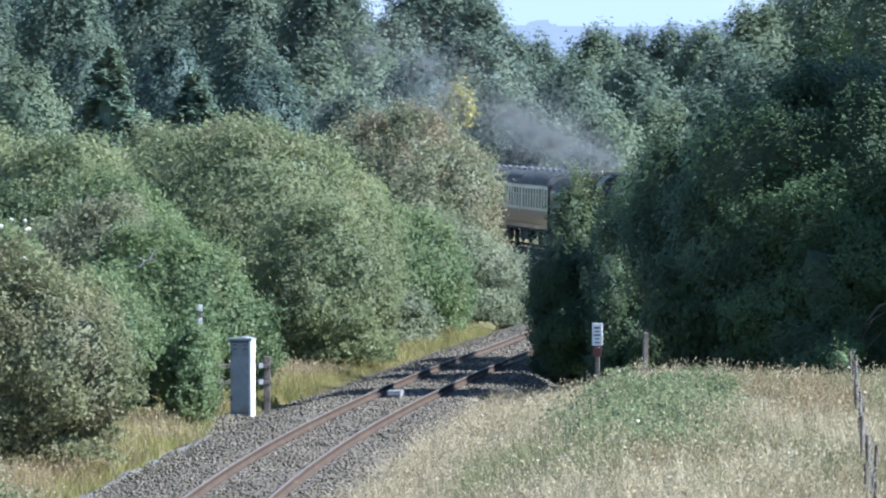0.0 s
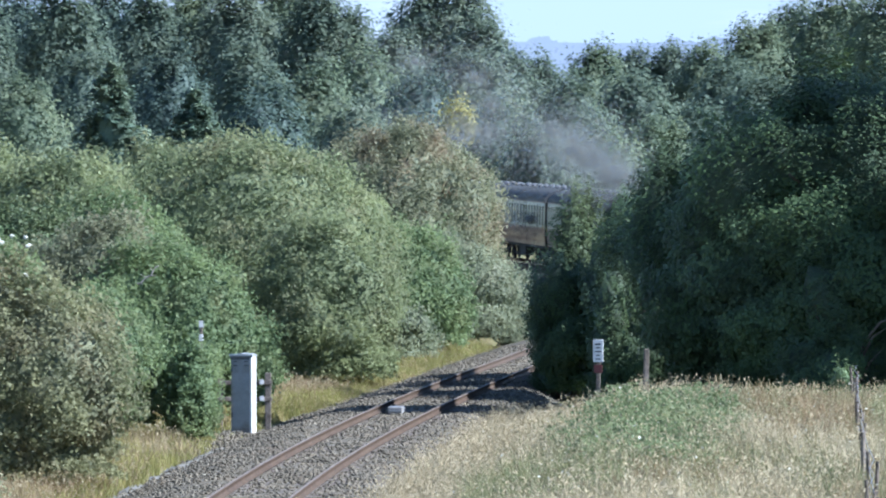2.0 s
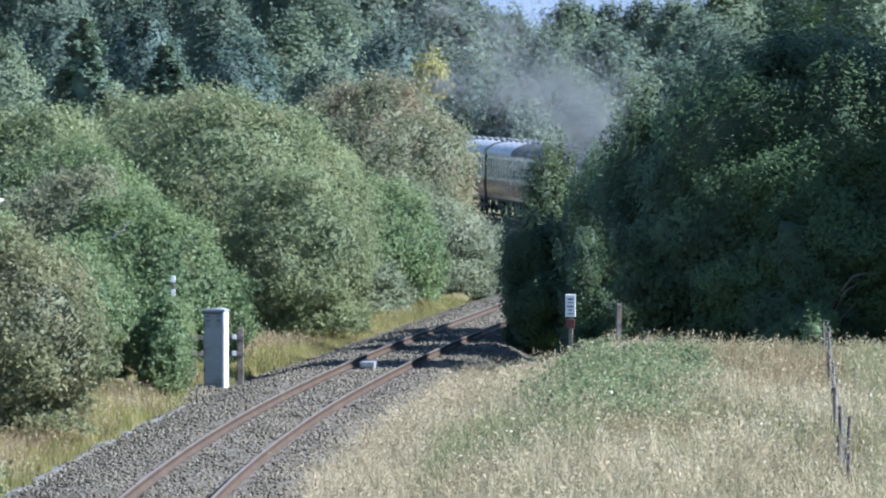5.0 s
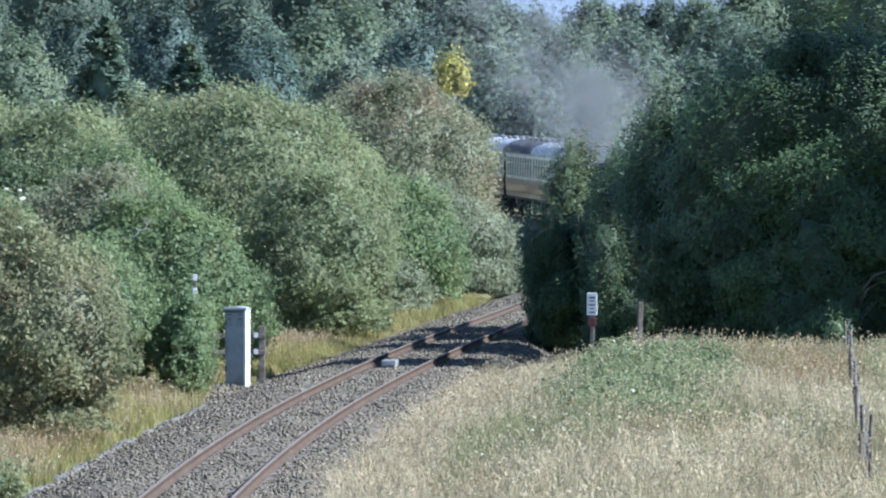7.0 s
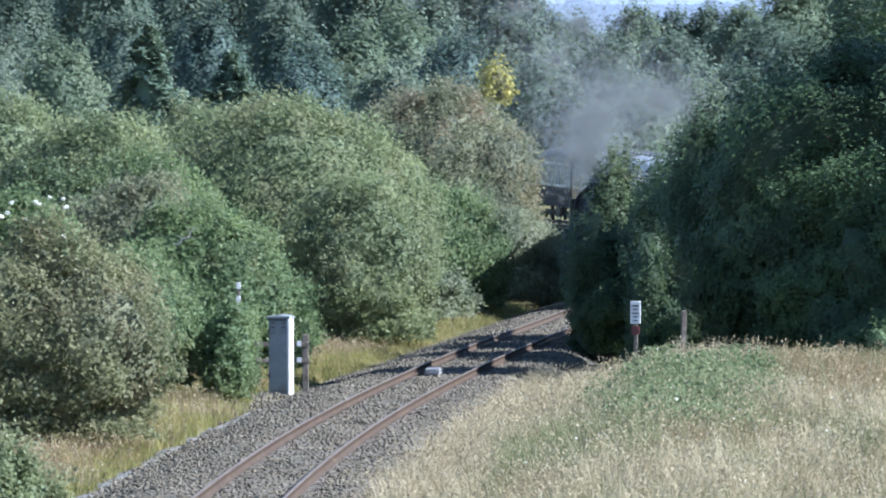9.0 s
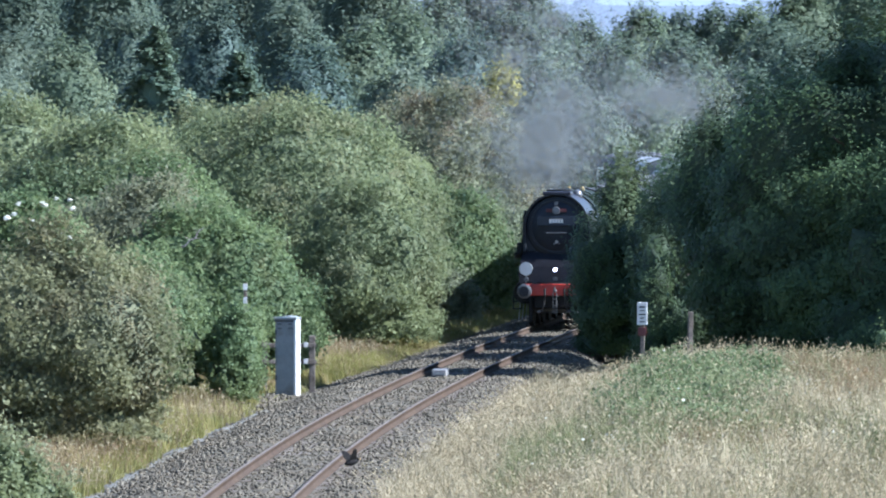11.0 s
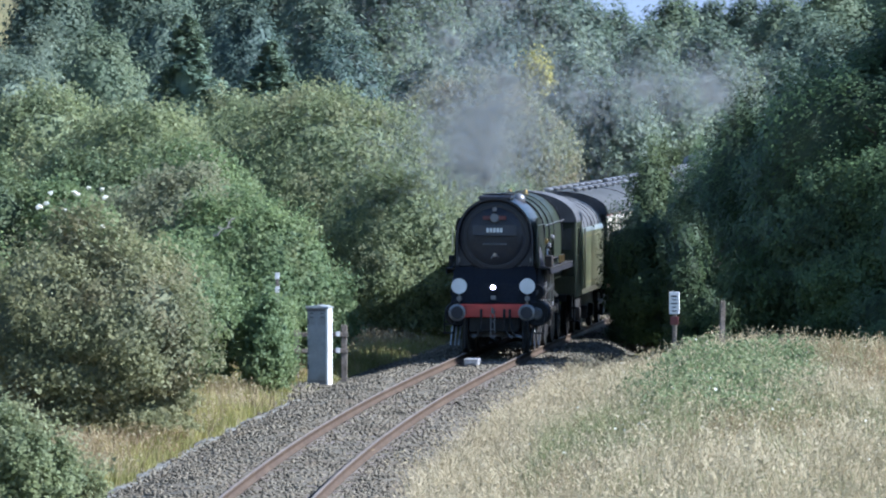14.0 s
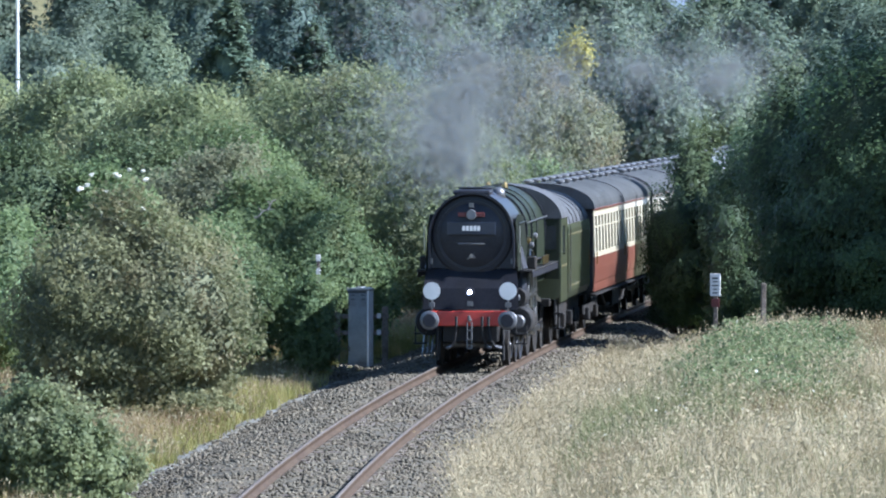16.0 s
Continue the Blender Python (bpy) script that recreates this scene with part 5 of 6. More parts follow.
def dead_branch():
    bm = bmesh.new()
    pts = [(-0.2, 0, -0.2), (-0.08, 0, -0.06), (0.04, 0, -0.02), (0.14, 0, 0.18), (0.24, 0, 0.22)]
    for a, b in zip(pts, pts[1:]):
        tube(bm, a, b, 0.018, 0.014, 6)
    tube(bm, (-0.08, 0, -0.06), (-0.2, 0, 0.02), 0.012, 0.006, 5), tube(bm, (0.04, 0, -0.02), (0.18, 0, 0.0), 0.012, 0.006, 5), tube(bm, (0.09, 0, 0.08), (0.04, 0, 0.2), 0.01, 0.005, 5)
    tube(bm, (-0.2, 0, -0.2), (-0.35, 1.8, -0.25), 0.018, 0.03, 6)
    ob = part("dead_branch", bm, M_BARE)
    ob.matrix_basis = pose(-7.15, 174.0, 3.28)
    tagged(ob, "bare silvery dead branch caught in the hedge", "branch")


dead_branch()
# ---------------------------------------------------------------- the train
def wheel_parts(parent, r, y, side, spokes, name="wheel"):
    """A wheel with tyre, boss and spokes, on one side of a vehicle; its axle runs along x."""
    bm = bmesh.new()
    x = side * 0.75
    turned(bm, (x - 0.07, 0, 0), (x + 0.07, 0, 0), [(0, r * 0.86), (0, r + (0.03 if side > 0 else 0)), (0.25, r + (0.03 if side > 0 else 0)), (0.25, r),
           (0.75, r), (0.75, r + (0.03 if side < 0 else 0)), (1, r + (0.03 if side < 0 else 0)), (1, r * 0.86)], 28)
    w = part(name, bm, M_SOOT, parent)
    w.location = (0, y, r)
    hub = bmesh.new()
    turned(hub, (x - 0.1, 0, 0), (x + 0.1, 0, 0), [(0, r * 0.12), (0.1, r * 0.16), (0.9, r * 0.16), (1, r * 0.12)], 16)
    tube(hub, (x, 0, 0), (0, 0, 0), 0.07, 0.07, 10)
    part("hub", hub, M_BUFFER, w)
    for k in range(spokes):
        sp = bmesh.new()
        a = k * math.tau / spokes
        tube(sp, (x, math.cos(a) * r * 0.14, math.sin(a) * r * 0.14), (x, math.cos(a) * r * 0.88, math.sin(a) * r * 0.88), 0.045, 0.03, 6)
        part("spoke", sp, M_SOOT, w)
    return w


def arch(half, low, top, n=18, flat=0.0):
    """Outline of an arched section: upright sides to low, then a curve to top."""
    return [(half * math.cos(k * math.pi / n), low + (top - low) * math.sin(k * math.pi / n) ** (1.0 - flat)) for k in range(n + 1)]


WHEELS = []          # (wheel, radius)
RODS = []            # (rod, home y, home z, crank radius, phase)


def locomotive():
    e = new("steam_locomotive")
    tagged(e, "green and black steam locomotive with white discs and lit headlamp", "locomotive")
    # frames and platform
    part("frame", bevelled(-0.62, 0.62, 0.6, 12.0, 0.55, 1.25, 0.03), M_SOOT, e)
    part("buffer_beam", bevelled(-0.88, 0.88, 0.50, 0.58, 0.91, 1.25, 0.02), M_RED, e, "red buffer beam")
    for sx in (-1, 1):
        bm = bmesh.new()
        turned(bm, (sx * 0.87, 0.0, 1.05), (sx * 0.87, 0.52, 1.05),
               [(0, 0.02), (0, 0.15), (0.03, 0.205), (0.10, 0.215), (0.14, 0.20), (0.18, 0.09), (0.45, 0.09), (0.47, 0.15), (0.95, 0.17), (1, 0.19)], 28)
        b = part("buffer", bm, M_BUFFER, e, "steel buffer with a worn face")
        face = bmesh.new()
        turned(face, (sx * 0.87, -0.012, 1.05), (sx * 0.87, 0.0, 1.05), [(0, 0.14), (1, 0.155)], 24)
        part("buffer_face", face, M_BLACK, b, "greasy black buffer face")
    hook = bmesh.new()
    tube(hook, (0, 0.5, 1.05), (0, 0.22, 1.05), 0.05, 0.04, 8), tube(hook, (0, 0.22, 1.05), (0, 0.2, 1.16), 0.04, 0.03, 8)
    part("coupling_hook", hook, M_BUFFER, e)
    for k in range(3):
        link = bmesh.new()
        for s in (-1, 1):
            tube(link, (s * 0.05, 0.3, 1.0 - 0.2 * k), (s * 0.05, 0.3, 0.82 - 0.2 * k), 0.018, 0.018, 6)
        tube(link, (-0.05, 0.3, 0.82 - 0.2 * k), (0.05, 0.3, 0.82 - 0.2 * k), 0.02, 0.02, 6)
        part("coupling_link", link, M_BUFFER, e)
    for sx, dx in ((-1, 0.3), (1, 0.28), (1, 0.42)):
        hose = bmesh.new()
        pts = [(sx * dx, 0.42, 1.1), (sx * dx, 0.36, 0.9), (sx * dx * 1.1, 0.36, 0.62), (sx * dx * 1.35, 0.38, 0.46), (sx * dx * 1.7, 0.42, 0.42)]
        for a, b in zip(pts, pts[1:]):
            tube(hose, a, b, 0.028, 0.028, 8)
        part("brake_hose", hose, M_SOOT, e)
        cock = bmesh.new()
        tube(cock, (sx * dx, 0.40, 1.12), (sx * dx, 0.36, 0.92), 0.034, 0.034, 8)
        part("hose_cock", cock, M_SOOT, e, "sooty metal hose cock")
        cock = bmesh.new()
        tube(cock, pts[3], pts[4], 0.036, 0.04, 8)
        part("hose_end", cock, M_BUFFER, e, "worn metal hose ends")
    for sx in (-1, 1):
        guard = bmesh.new()
        tube(guard, (sx * 0.72, 0.7, 0.9), (sx * 0.74, 0.62, 0.14), 0.045, 0.03, 6)
        part("guard_iron", guard, M_SOOT, e)
    for sx in (-1, 1):
        steps = bmesh.new()
        box(steps, sx * 1.13 - 0.14, sx * 1.13 + 0.14, 0.62, 0.86, 0.5, 0.53), box(steps, sx * 1.13 - 0.14, sx * 1.13 + 0.14, 0.62, 0.86, 0.72, 0.75)
        box(steps, sx * 1.13 - 0.13, sx * 1.13 - 0.11, 0.7, 0.8, 0.5, 0.9), box(steps, sx * 1.13 + 0.11, sx * 1.13 + 0.13, 0.7, 0.8, 0.5, 0.9)
        part("front_step", steps, M_SOOT, e)
    # raised apron between beam and smokebox
    bm = bmesh.new()
    v = [(-1.07, 0.56, 1.28), (1.07, 0.56, 1.28), (1.07, 0.72, 1.75), (-1.07, 0.72, 1.75), (-1.0, 1.05, 2.18), (1.0, 1.05, 2.18)]
    vs = [bm.verts.new(p) for p in v]
    bm.faces.new((vs[0], vs[1], vs[2], vs[3])), bm.faces.new((vs[3], vs[2], vs[5], vs[4]))
    bmesh.ops.solidify(bm, geom=bm.faces[:], thickness=0.04)
    part("front_apron", bm, M_BLACK, e)
    for sx in (-1, 1):
        cyl = bmesh.new()
        turned(cyl, (sx * 1.0, 1.5, 0.98), (sx * 1.0, 2.75, 0.98), [(0, 0.12), (0, 0.30), (0.06, 0.33), (0.94, 0.33), (1, 0.30), (1, 0.12)], 24)
        turned(cyl, (sx * 0.98, 1.45, 1.52), (sx * 0.98, 2.85, 1.52), [(0, 0.1), (0, 0.2), (1, 0.2), (1, 0.1)], 18)
        cl = part("cylinder", cyl, M_SOOT, e)
        cov = bmesh.new()
        turned(cov, (sx * 1.0, 1.47, 0.98), (sx * 1.0, 1.5, 0.98), [(0, 0.06), (0, 0.12), (1, 0.16)], 18)
        part("cylinder_cover", cov, M_BUFFER, cl, "worn steel cylinder cover")
        cov = bmesh.new()
        turned(cov, (sx * 0.98, 1.40, 1.52), (sx * 0.98, 1.45, 1.52), [(0, 0.03), (0, 0.06), (1, 0.08)], 14)
        part("valve_chest_cover", cov, M_BUFFER, cl, "worn steel cover")
        for k in range(3):
            dr = bmesh.new()
            tube(dr, (sx * (0.92 + 0.1 * k), 1.6, 0.68), (sx * (0.90 + 0.1 * k), 0.95, 0.30), 0.016, 0.016, 6)
            tube(dr, (sx * (0.90 + 0.1 * k), 0.95, 0.30), (sx * (0.90 + 0.1 * k), 0.82, 0.20), 0.016, 0.016, 6)
            part("drain_pipe", dr, M_STEEL, cl, "bright drain pipe")
        plate = bevelled(sx * 1.19 - 0.12, sx * 1.19 + 0.12, 1.7, 9.9, 2.08, 2.13, 0.01)
        part("running_plate", plate, M_SOOT, e)
        val = bevelled(sx * 1.30 - 0.01, sx * 1.30 + 0.01, 1.8, 9.9, 1.96, 2.10, 0.005)
        part("valance", val, M_BLACK, e)
    # smokebox, boiler, firebox
    bm = bmesh.new()
    turned(bm, (0, 1.0, 2.93), (0, 3.2, 2.93), [(0, 0.86), (0.01, 0.92), (1, 0.92)], 48)
    part("smokebox", bm, M_BLACK, e, "matt black smokebox", True)
    cas = bmesh.new()
    out = [(-0.97, 2.2)] + [(x, z) for x, z in reversed(arch(0.97, 2.85, 3.91, 20, 0.10))] + [(0.97, 2.2)]
    inn = [(x * 0.955, 2.2 + (z - 2.2) * 0.97) for x, z in out]
    a0 = [cas.verts.new((x, 0.84, z)) for x, z in out]
    a1 = [cas.verts.new((x, 3.6, z)) for x, z in out]
    b0 = [cas.verts.new((x, 0.84, z)) for x, z in inn]
    b1 = [cas.verts.new((x, 3.6, z)) for x, z in inn]
    for k in range(len(out) - 1):
        cas.faces.new((a0[k], a0[k + 1], a1[k + 1], a1[k])), cas.faces.new((b0[k], b1[k], b1[k + 1], b0[k + 1]))
        cas.faces.new((a0[k], b0[k], b0[k + 1], a0[k + 1])), cas.faces.new((a1[k], a1[k + 1], b1[k + 1], b1[k]))
    front = bmesh.new()
    sweep_y(front, [(x * 0.95, 2.16 + (z - 2.16) * 0.97) for x, z in out], 1.03, 1.07)
    part("hood_plate", front, M_BLACK, e, "flat black plate closing the hood")
    part("smokebox_hood", cas, M_BLACK, e, "black arched hood round the smokebox")
    door = bmesh.new()
    turned(door, (0, 0.90, 2.93), (0, 1.02, 2.93), [(0, 0.05), (0, 0.30), (0.25, 0.55), (0.7, 0.72), (1, 0.76)], 48)
    d = part("smokebox_door", door, M_BLACK, e, "black dished smokebox door", True)
    ring = bmesh.new()
    turned(ring, (0, 0.985, 2.93), (0, 1.01, 2.93), [(0, 0.765), (0, 0.785), (1, 0.79), (1, 0.765)], 48)
    part("door_ring", ring, M_BLACK, d)
    bar = bmesh.new()
    tube(bar, (-0.3, 0.87, 2.74), (0.3, 0.87, 2.74), 0.018, 0.018, 8)
    part("door_handrail", bar, M_BUFFER, d)
    dart = bmesh.new()
    tube(dart, (0, 0.9, 2.47), (0, 0.82, 2.47), 0.05, 0.04, 10), tube(dart, (0, 0.82, 2.47), (0.1, 0.81, 2.43), 0.015, 0.015, 6)
    tube(dart, (0, 0.81, 2.47), (-0.08, 0.81, 2.40), 0.015, 0.015, 6)
    part("door_dart", dart, M_STEEL, d)
    plate = bevelled(-0.55, 0.55, 0.80, 0.83, 2.95, 3.23, 0.01)
    np_ = part("number_plate", plate, M_PLATE, d, "dark blue plate with white painted bars")
    for k in range(5):
        part("plate_mark", bevelled(-0.2 + k * 0.084, -0.136 + k * 0.084, 0.785, 0.80, 3.035, 3.145, 0.004), M_WHITE, np_)
    bm = bmesh.new()
    turned(bm, (0, 0.78, 3.40), (0, 0.83, 3.40), [(0, 0.08), (0, 0.105), (1, 0.115), (1, 0.08)], 24)
    hb = part("badge", bm, M_VENT, d, "round pale-rimmed badge with red wings")
    bm = bmesh.new()
    turned(bm, (0, 0.80, 3.40), (0, 0.82, 3.40), [(0, 0.02), (0, 0.075), (1, 0.08)], 20)
    part("badge_centre", bm, M_BADGE, hb)
    part("badge_wing", bevelled(-0.30, 0.30, 0.81, 0.83, 3.35, 3.45, 0.01), M_BADGE, hb)
    lb = bmesh.new()
    box(lb, -0.05, 0.05, 0.8, 0.88, 3.56, 3.66)
    part("lamp_bracket", lb, M_BUFFER, d)
    chim = bmesh.new()
    turned(chim, (0, 2.0, 3.80), (0, 2.0, 4.0), [(0, 0.46), (0.4, 0.40), (0.85, 0.38), (0.9, 0.42), (1, 0.42), (1, 0.3), (0.4, 0.28)], 28)
    part("chimney", chim, M_BLACK, e)
    cap = bevelled(-0.42, 0.42, 0.9, 1.55, 3.84, 3.95, 0.04)
    part("chimney_cowl", cap, M_BLACK, e)
    boil = bmesh.new()
    turned(boil, (0, 3.2, 2.93), (0, 9.9, 2.93), [(0, 0.90), (0.25, 0.93), (0.62, 0.97), (0.63, 0.99), (1, 0.99)], 48)
    part("boiler", boil, M_DKGREEN, e, "green lagged boiler", True)
    fire = bmesh.new()
    sweep_y(fire, [(-0.99, 1.7)] + list(reversed(arch(0.99, 2.93, 3.92, 20))) + [(0.99, 1.7)], 7.4, 9.9)
    part("firebox", fire, M_DKGREEN, e, "green firebox cladding", False)
    for y in (3.25, 4.7, 6.1, 7.4, 9.8):
        bb = bmesh.new()
        turned(bb, (0, y, 2.93), (0, y + 0.06, 2.93), [(0, 0.93 + 0.01 * y), (1, 0.93 + 0.01 * y)], 48)
        part("boiler_band", bb, M_BLACK, e)
    dome = bmesh.new()
    turned(dome, (0, 5.4, 3.75), (0, 5.4, 4.0), [(0, 0.4), (0.4, 0.34), (0.8, 0.2), (1, 0.02)], 24)
    part("dome", dome, M_DKGREEN, e, "", True)
    # added knob that stands in for a bright highlight behind the chimney
    sc = bmesh.new()
    turned(sc, (0.42, 3.3, 3.72), (0.42, 3.3, 3.98), [(0, 0.16), (0.6, 0.15), (0.85, 0.11), (1, 0.03)], 16)
    part("valve_cover", sc, M_BUFFER, e, "steel knob added for a highlight behind the chimney", True)
    for sx in (-0.2, 0.2):
        sv = bmesh.new()
        turned(sv, (sx, 7.9, 3.85), (sx, 7.9, 4.02), [(0, 0.09), (0.6, 0.07), (1, 0.05)], 12)
        part("safety_valve", sv, M_BRASS, e)
    # deflectors and handrails
    for sx in (-1, 1):
        bm = bmesh.new()
        prof = [(0.95, 2.13), (3.7, 2.13), (3.7, 2.75), (3.4, 3.32), (1.5, 3.40), (0.98, 3.22)]
        a = [bm.verts.new((sx * (1.04 - (0.05 if z > 3 else 0)), y, z)) for y, z in prof]
        bm.faces.new(a)
        bmesh.ops.solidify(bm, geom=bm.faces[:], thickness=0.02)
        df = part("smoke_deflector", bm, M_DEFLECT, e, "dark green smoke deflector plate")
        hr = bmesh.new()
        tube(hr, (sx * 1.07, 1.05, 2.55), (sx * 1.07, 1.05, 3.15), 0.016, 0.016, 6)
        tube(hr, (sx * 1.04, 1.4, 3.2), (sx * 1.04, 3.3, 3.2), 0.010, 0.010, 6)
        part("handrail", hr, M_STEEL, df)
        for z in (2.35, 2.62):
            lamp = bmesh.new()
            box(lamp, sx * 0.93 - 0.05, sx * 0.93 + 0.05, 0.88, 0.95, z - 0.06, z + 0.06)
            part("lamp_iron", lamp, M_BUFFER, e)
            break
        rail = bmesh.new()
        tube(rail, (sx * 1.02, 3.9, 3.15), (sx * 1.06, 9.8, 3.2), 0.014, 0.014, 6)
        part("boiler_handrail", rail, M_BUFFER, e)
        sp = bmesh.new()
        tube(sp, (sx * 0.92, 2.3, 2.6), (sx * 1.05, 2.2, 2.12), 0.13, 0.13, 12), tube(sp, (sx * 1.05, 2.2, 2.12), (sx * 1.02, 2.1, 1.6), 0.13, 0.13, 12)
        part("outside_steam_pipe", sp, M_BLACK, e)
        for k, (py, pz) in enumerate(((4.3, 2.75), (5.2, 2.62), (6.3, 2.8))):
            cl = bmesh.new()
            turned(cl, (sx * 1.0, py, pz), (sx * 1.09, py, pz), [(0, 0.08), (0.7, 0.075), (1, 0.03)], 12)
            part("wash_out_plug", cl, M_BRASS if k == 0 else M_BUFFER, e)
        lub = bevelled(sx * 1.22 - 0.1, sx * 1.22 + 0.1, 2.6, 3.0, 2.13, 2.42, 0.03)
        part("lubricator", lub, M_SOOT, e, "sooty lubricator box")
        pv = bmesh.new()
        tube(pv, (sx * 1.16, 3.0, 2.25), (sx * 1.1, 3.8, 2.55), 0.018, 0.018, 6), tube(pv, (sx * 1.1, 3.8, 2.55), (sx * 1.08, 4.8, 2.5), 0.018, 0.018, 6)
        tube(pv, (sx * 1.08, 4.8, 2.5), (sx * 1.14, 5.0, 2.15), 0.018, 0.018, 6)
        part("oil_pipe", pv, M_STEEL, e, "bright oil pipe")
        inj = bmesh.new()
        tube(inj, (sx * 1.12, 4.0, 2.3), (sx * 1.12, 8.6, 2.25), 0.035, 0.035, 6)
        part("pipework", inj, M_SOOT, e)
        disc = bmesh.new()
        turned(disc, (sx * 0.855, 0.40, 1.70), (sx * 0.855, 0.43, 1.70), [(0, 0.195), (1, 0.195)], 32)
        part("headcode_disc", disc, M_WHITE, e, "round white headcode disc")
        br = bmesh.new()
        box(br, sx * 0.855 - 0.06, sx * 0.855 + 0.06, 0.40, 0.5, 1.34, 1.44), tube(br, (sx * 0.855, 0.46, 1.28), (sx * 0.855, 0.46, 1.6), 0.02, 0.02, 6)
        part("lamp_iron", br, M_BUFFER, e)
    bm = bmesh.new()
    turned(bm, (0, 0.36, 1.67), (0, 0.56, 1.67), [(0, 0.055), (0, 0.10), (0.6, 0.10), (1, 0.06)], 20)
    h = part("headlamp", bm, M_BLACK, e)
    bm = bmesh.new()
    turned(bm, (0, 0.345, 1.67), (0, 0.36, 1.67), [(0, 0.02), (0.5, 0.038), (1, 0.042)], 20)
    part("lamp_glass", bm, M_LAMP, h, "glaring white lamp glass")
    bm = bmesh.new()
    box(bm, -0.06, 0.06, 0.42, 0.5, 1.36, 1.46)
    part("lamp_iron", bm, M_BUFFER, e)
    # cab
    for sx in (-1, 1):
        bm = bmesh.new()
        box(bm, sx * 1.36 - 0.02, sx * 1.36 + 0.02, 9.9, 10.55, 1.15, 3.15), box(bm, sx * 1.36 - 0.02, sx * 1.36 + 0.02, 11.35, 12.1, 1.15, 3.15)
        box(bm, sx * 1.36 - 0.02, sx * 1.36 + 0.02, 10.55, 11.35, 1.15, 2.25), box(bm, sx * 1.36 - 0.02, sx * 1.36 + 0.02, 10.55, 11.35, 2.95, 3.15)
        part("cab_side", bm, M_GREEN, e, "green cab side with dull lining")
    part("cab_front", bevelled(-1.34, 1.34, 9.9, 9.95, 1.7, 3.15, 0.01), M_DKGREEN, e)
    roof = bmesh.new()
    sweep_y(roof, [(x, z) for x, z in arch(1.40, 3.13, 3.93, 20)], 9.85, 12.25)
    part("cab_roof", roof, M_ROOFDARK, e, "", False)
    for sx in (-1, 1):
        for y0, y1, z0, z1 in ((10.6, 10.95, 2.3, 2.92), (10.98, 11.3, 2.3, 2.92)):
            part("cab_window", bevelled(sx * 1.36 - 0.012, sx * 1.36 + 0.012, y0, y1, z0, z1, 0.004), M_GLASS, e)
        part("cab_lining", bevelled(sx * 1.385 - 0.004, sx * 1.385 + 0.004, 9.95, 12.05, 1.98, 2.01, 0.002), M_LINING, e)
        part("nameplate", bevelled(sx * 1.27 - 0.02, sx * 1.27 + 0.02, 5.6, 7.1, 2.16, 2.36, 0.01), M_BRASS, e, "brass-edged plate over the middle wheels")
        for y0, y1 in ((9.98, 10.5),):
            part("front_window", bevelled(sx * 1.1 - 0.16, sx * 1.1 + 0.16, 9.885, 9.9, 2.4, 2.95, 0.004), M_GLASS, e)
    # wheels and rods
    for side in (-1, 1):
        for y, r, s in ((1.35, 0.46, 8), (3.25, 0.46, 8), (11.2, 0.54, 9), (4.6, 0.94, 14), (6.85, 0.94, 14), (9.1, 0.94, 14)):
            WHEELS.append((wheel_parts(e, r, y, side, s, "driving_wheel" if r > 0.9 else "wheel"), r))
        ph = 0.0 if side > 0 else math.pi / 2
        rod = bmesh.new()
        box(rod, side * 0.93 - 0.025, side * 0.93 + 0.025, -2.25, 2.25, -0.06, 0.06)
        for y in (-2.25, 0, 2.25):
            tube(rod, (side * 0.89, y, 0), (side * 0.99, y, 0), 0.12, 0.12, 14)
        ro = part("coupling_rod", rod, M_STEEL, e)
        RODS.append((ro, 6.85, 0.94, 0.33, ph))
        con = bmesh.new()
        box(con, side * 1.02 - 0.025, side * 1.02 + 0.025, -3.6, 0, -0.05, 0.05)
        co = part("connecting_rod", con, M_STEEL, e)
        RODS.append((co, 6.85, 0.98, 0.33, ph))
        sl = bmesh.new()
        box(sl, side * 1.06 - 0.06, side * 1.06 + 0.06, 2.75, 4.3, 1.22, 1.28), box(sl, side * 1.06 - 0.06, side * 1.06 + 0.06, 2.75, 4.3, 0.70, 0.76)
        box(sl, side * 1.1 - 0.04, side * 1.1 + 0.04, 4.25, 4.45, 0.6, 2.05)
        part("slide_bars", sl, M_STEEL, e)
        vg = bmesh.new()
        tube(vg, (side * 1.12, 4.4, 1.55), (side * 1.12, 6.6, 1.3), 0.04, 0.04, 6), tube(vg, (side * 1.14, 3.1, 1.5), (side * 1.14, 5.1, 1.62), 0.035, 0.035, 6)
        tube(vg, (side * 1.12, 3.6, 0.9), (side * 1.12, 3.5, 1.6), 0.035, 0.035, 6), box(vg, side * 1.12 - 0.04, side * 1.12 + 0.04, 4.9, 5.05, 1.2, 1.95)
        part("valve_gear", vg, M_STEEL, e)
        for y in (5.7, 7.9):
            sand = bmesh.new()
            tube(sand, (side * 0.95, y, 2.05), (side * 0.78, y - 0.3, 0.15), 0.022, 0.022, 6)
            part("sand_pipe", sand, M_BUFFER, e)
        st = bmesh.new()
        box(st, side * 1.2 - 0.12, side * 1.2 + 0.12, 11.5, 11.9, 0.45, 0.49), box(st, side * 1.2 - 0.12, side * 1.2 + 0.12, 11.5, 11.9, 0.8, 0.84)
        box(st, side * 1.2 - 0.02, side * 1.2 + 0.02, 11.5, 11.9, 0.45, 1.2)
        part("cab_steps", st, M_SOOT, e)
    return e


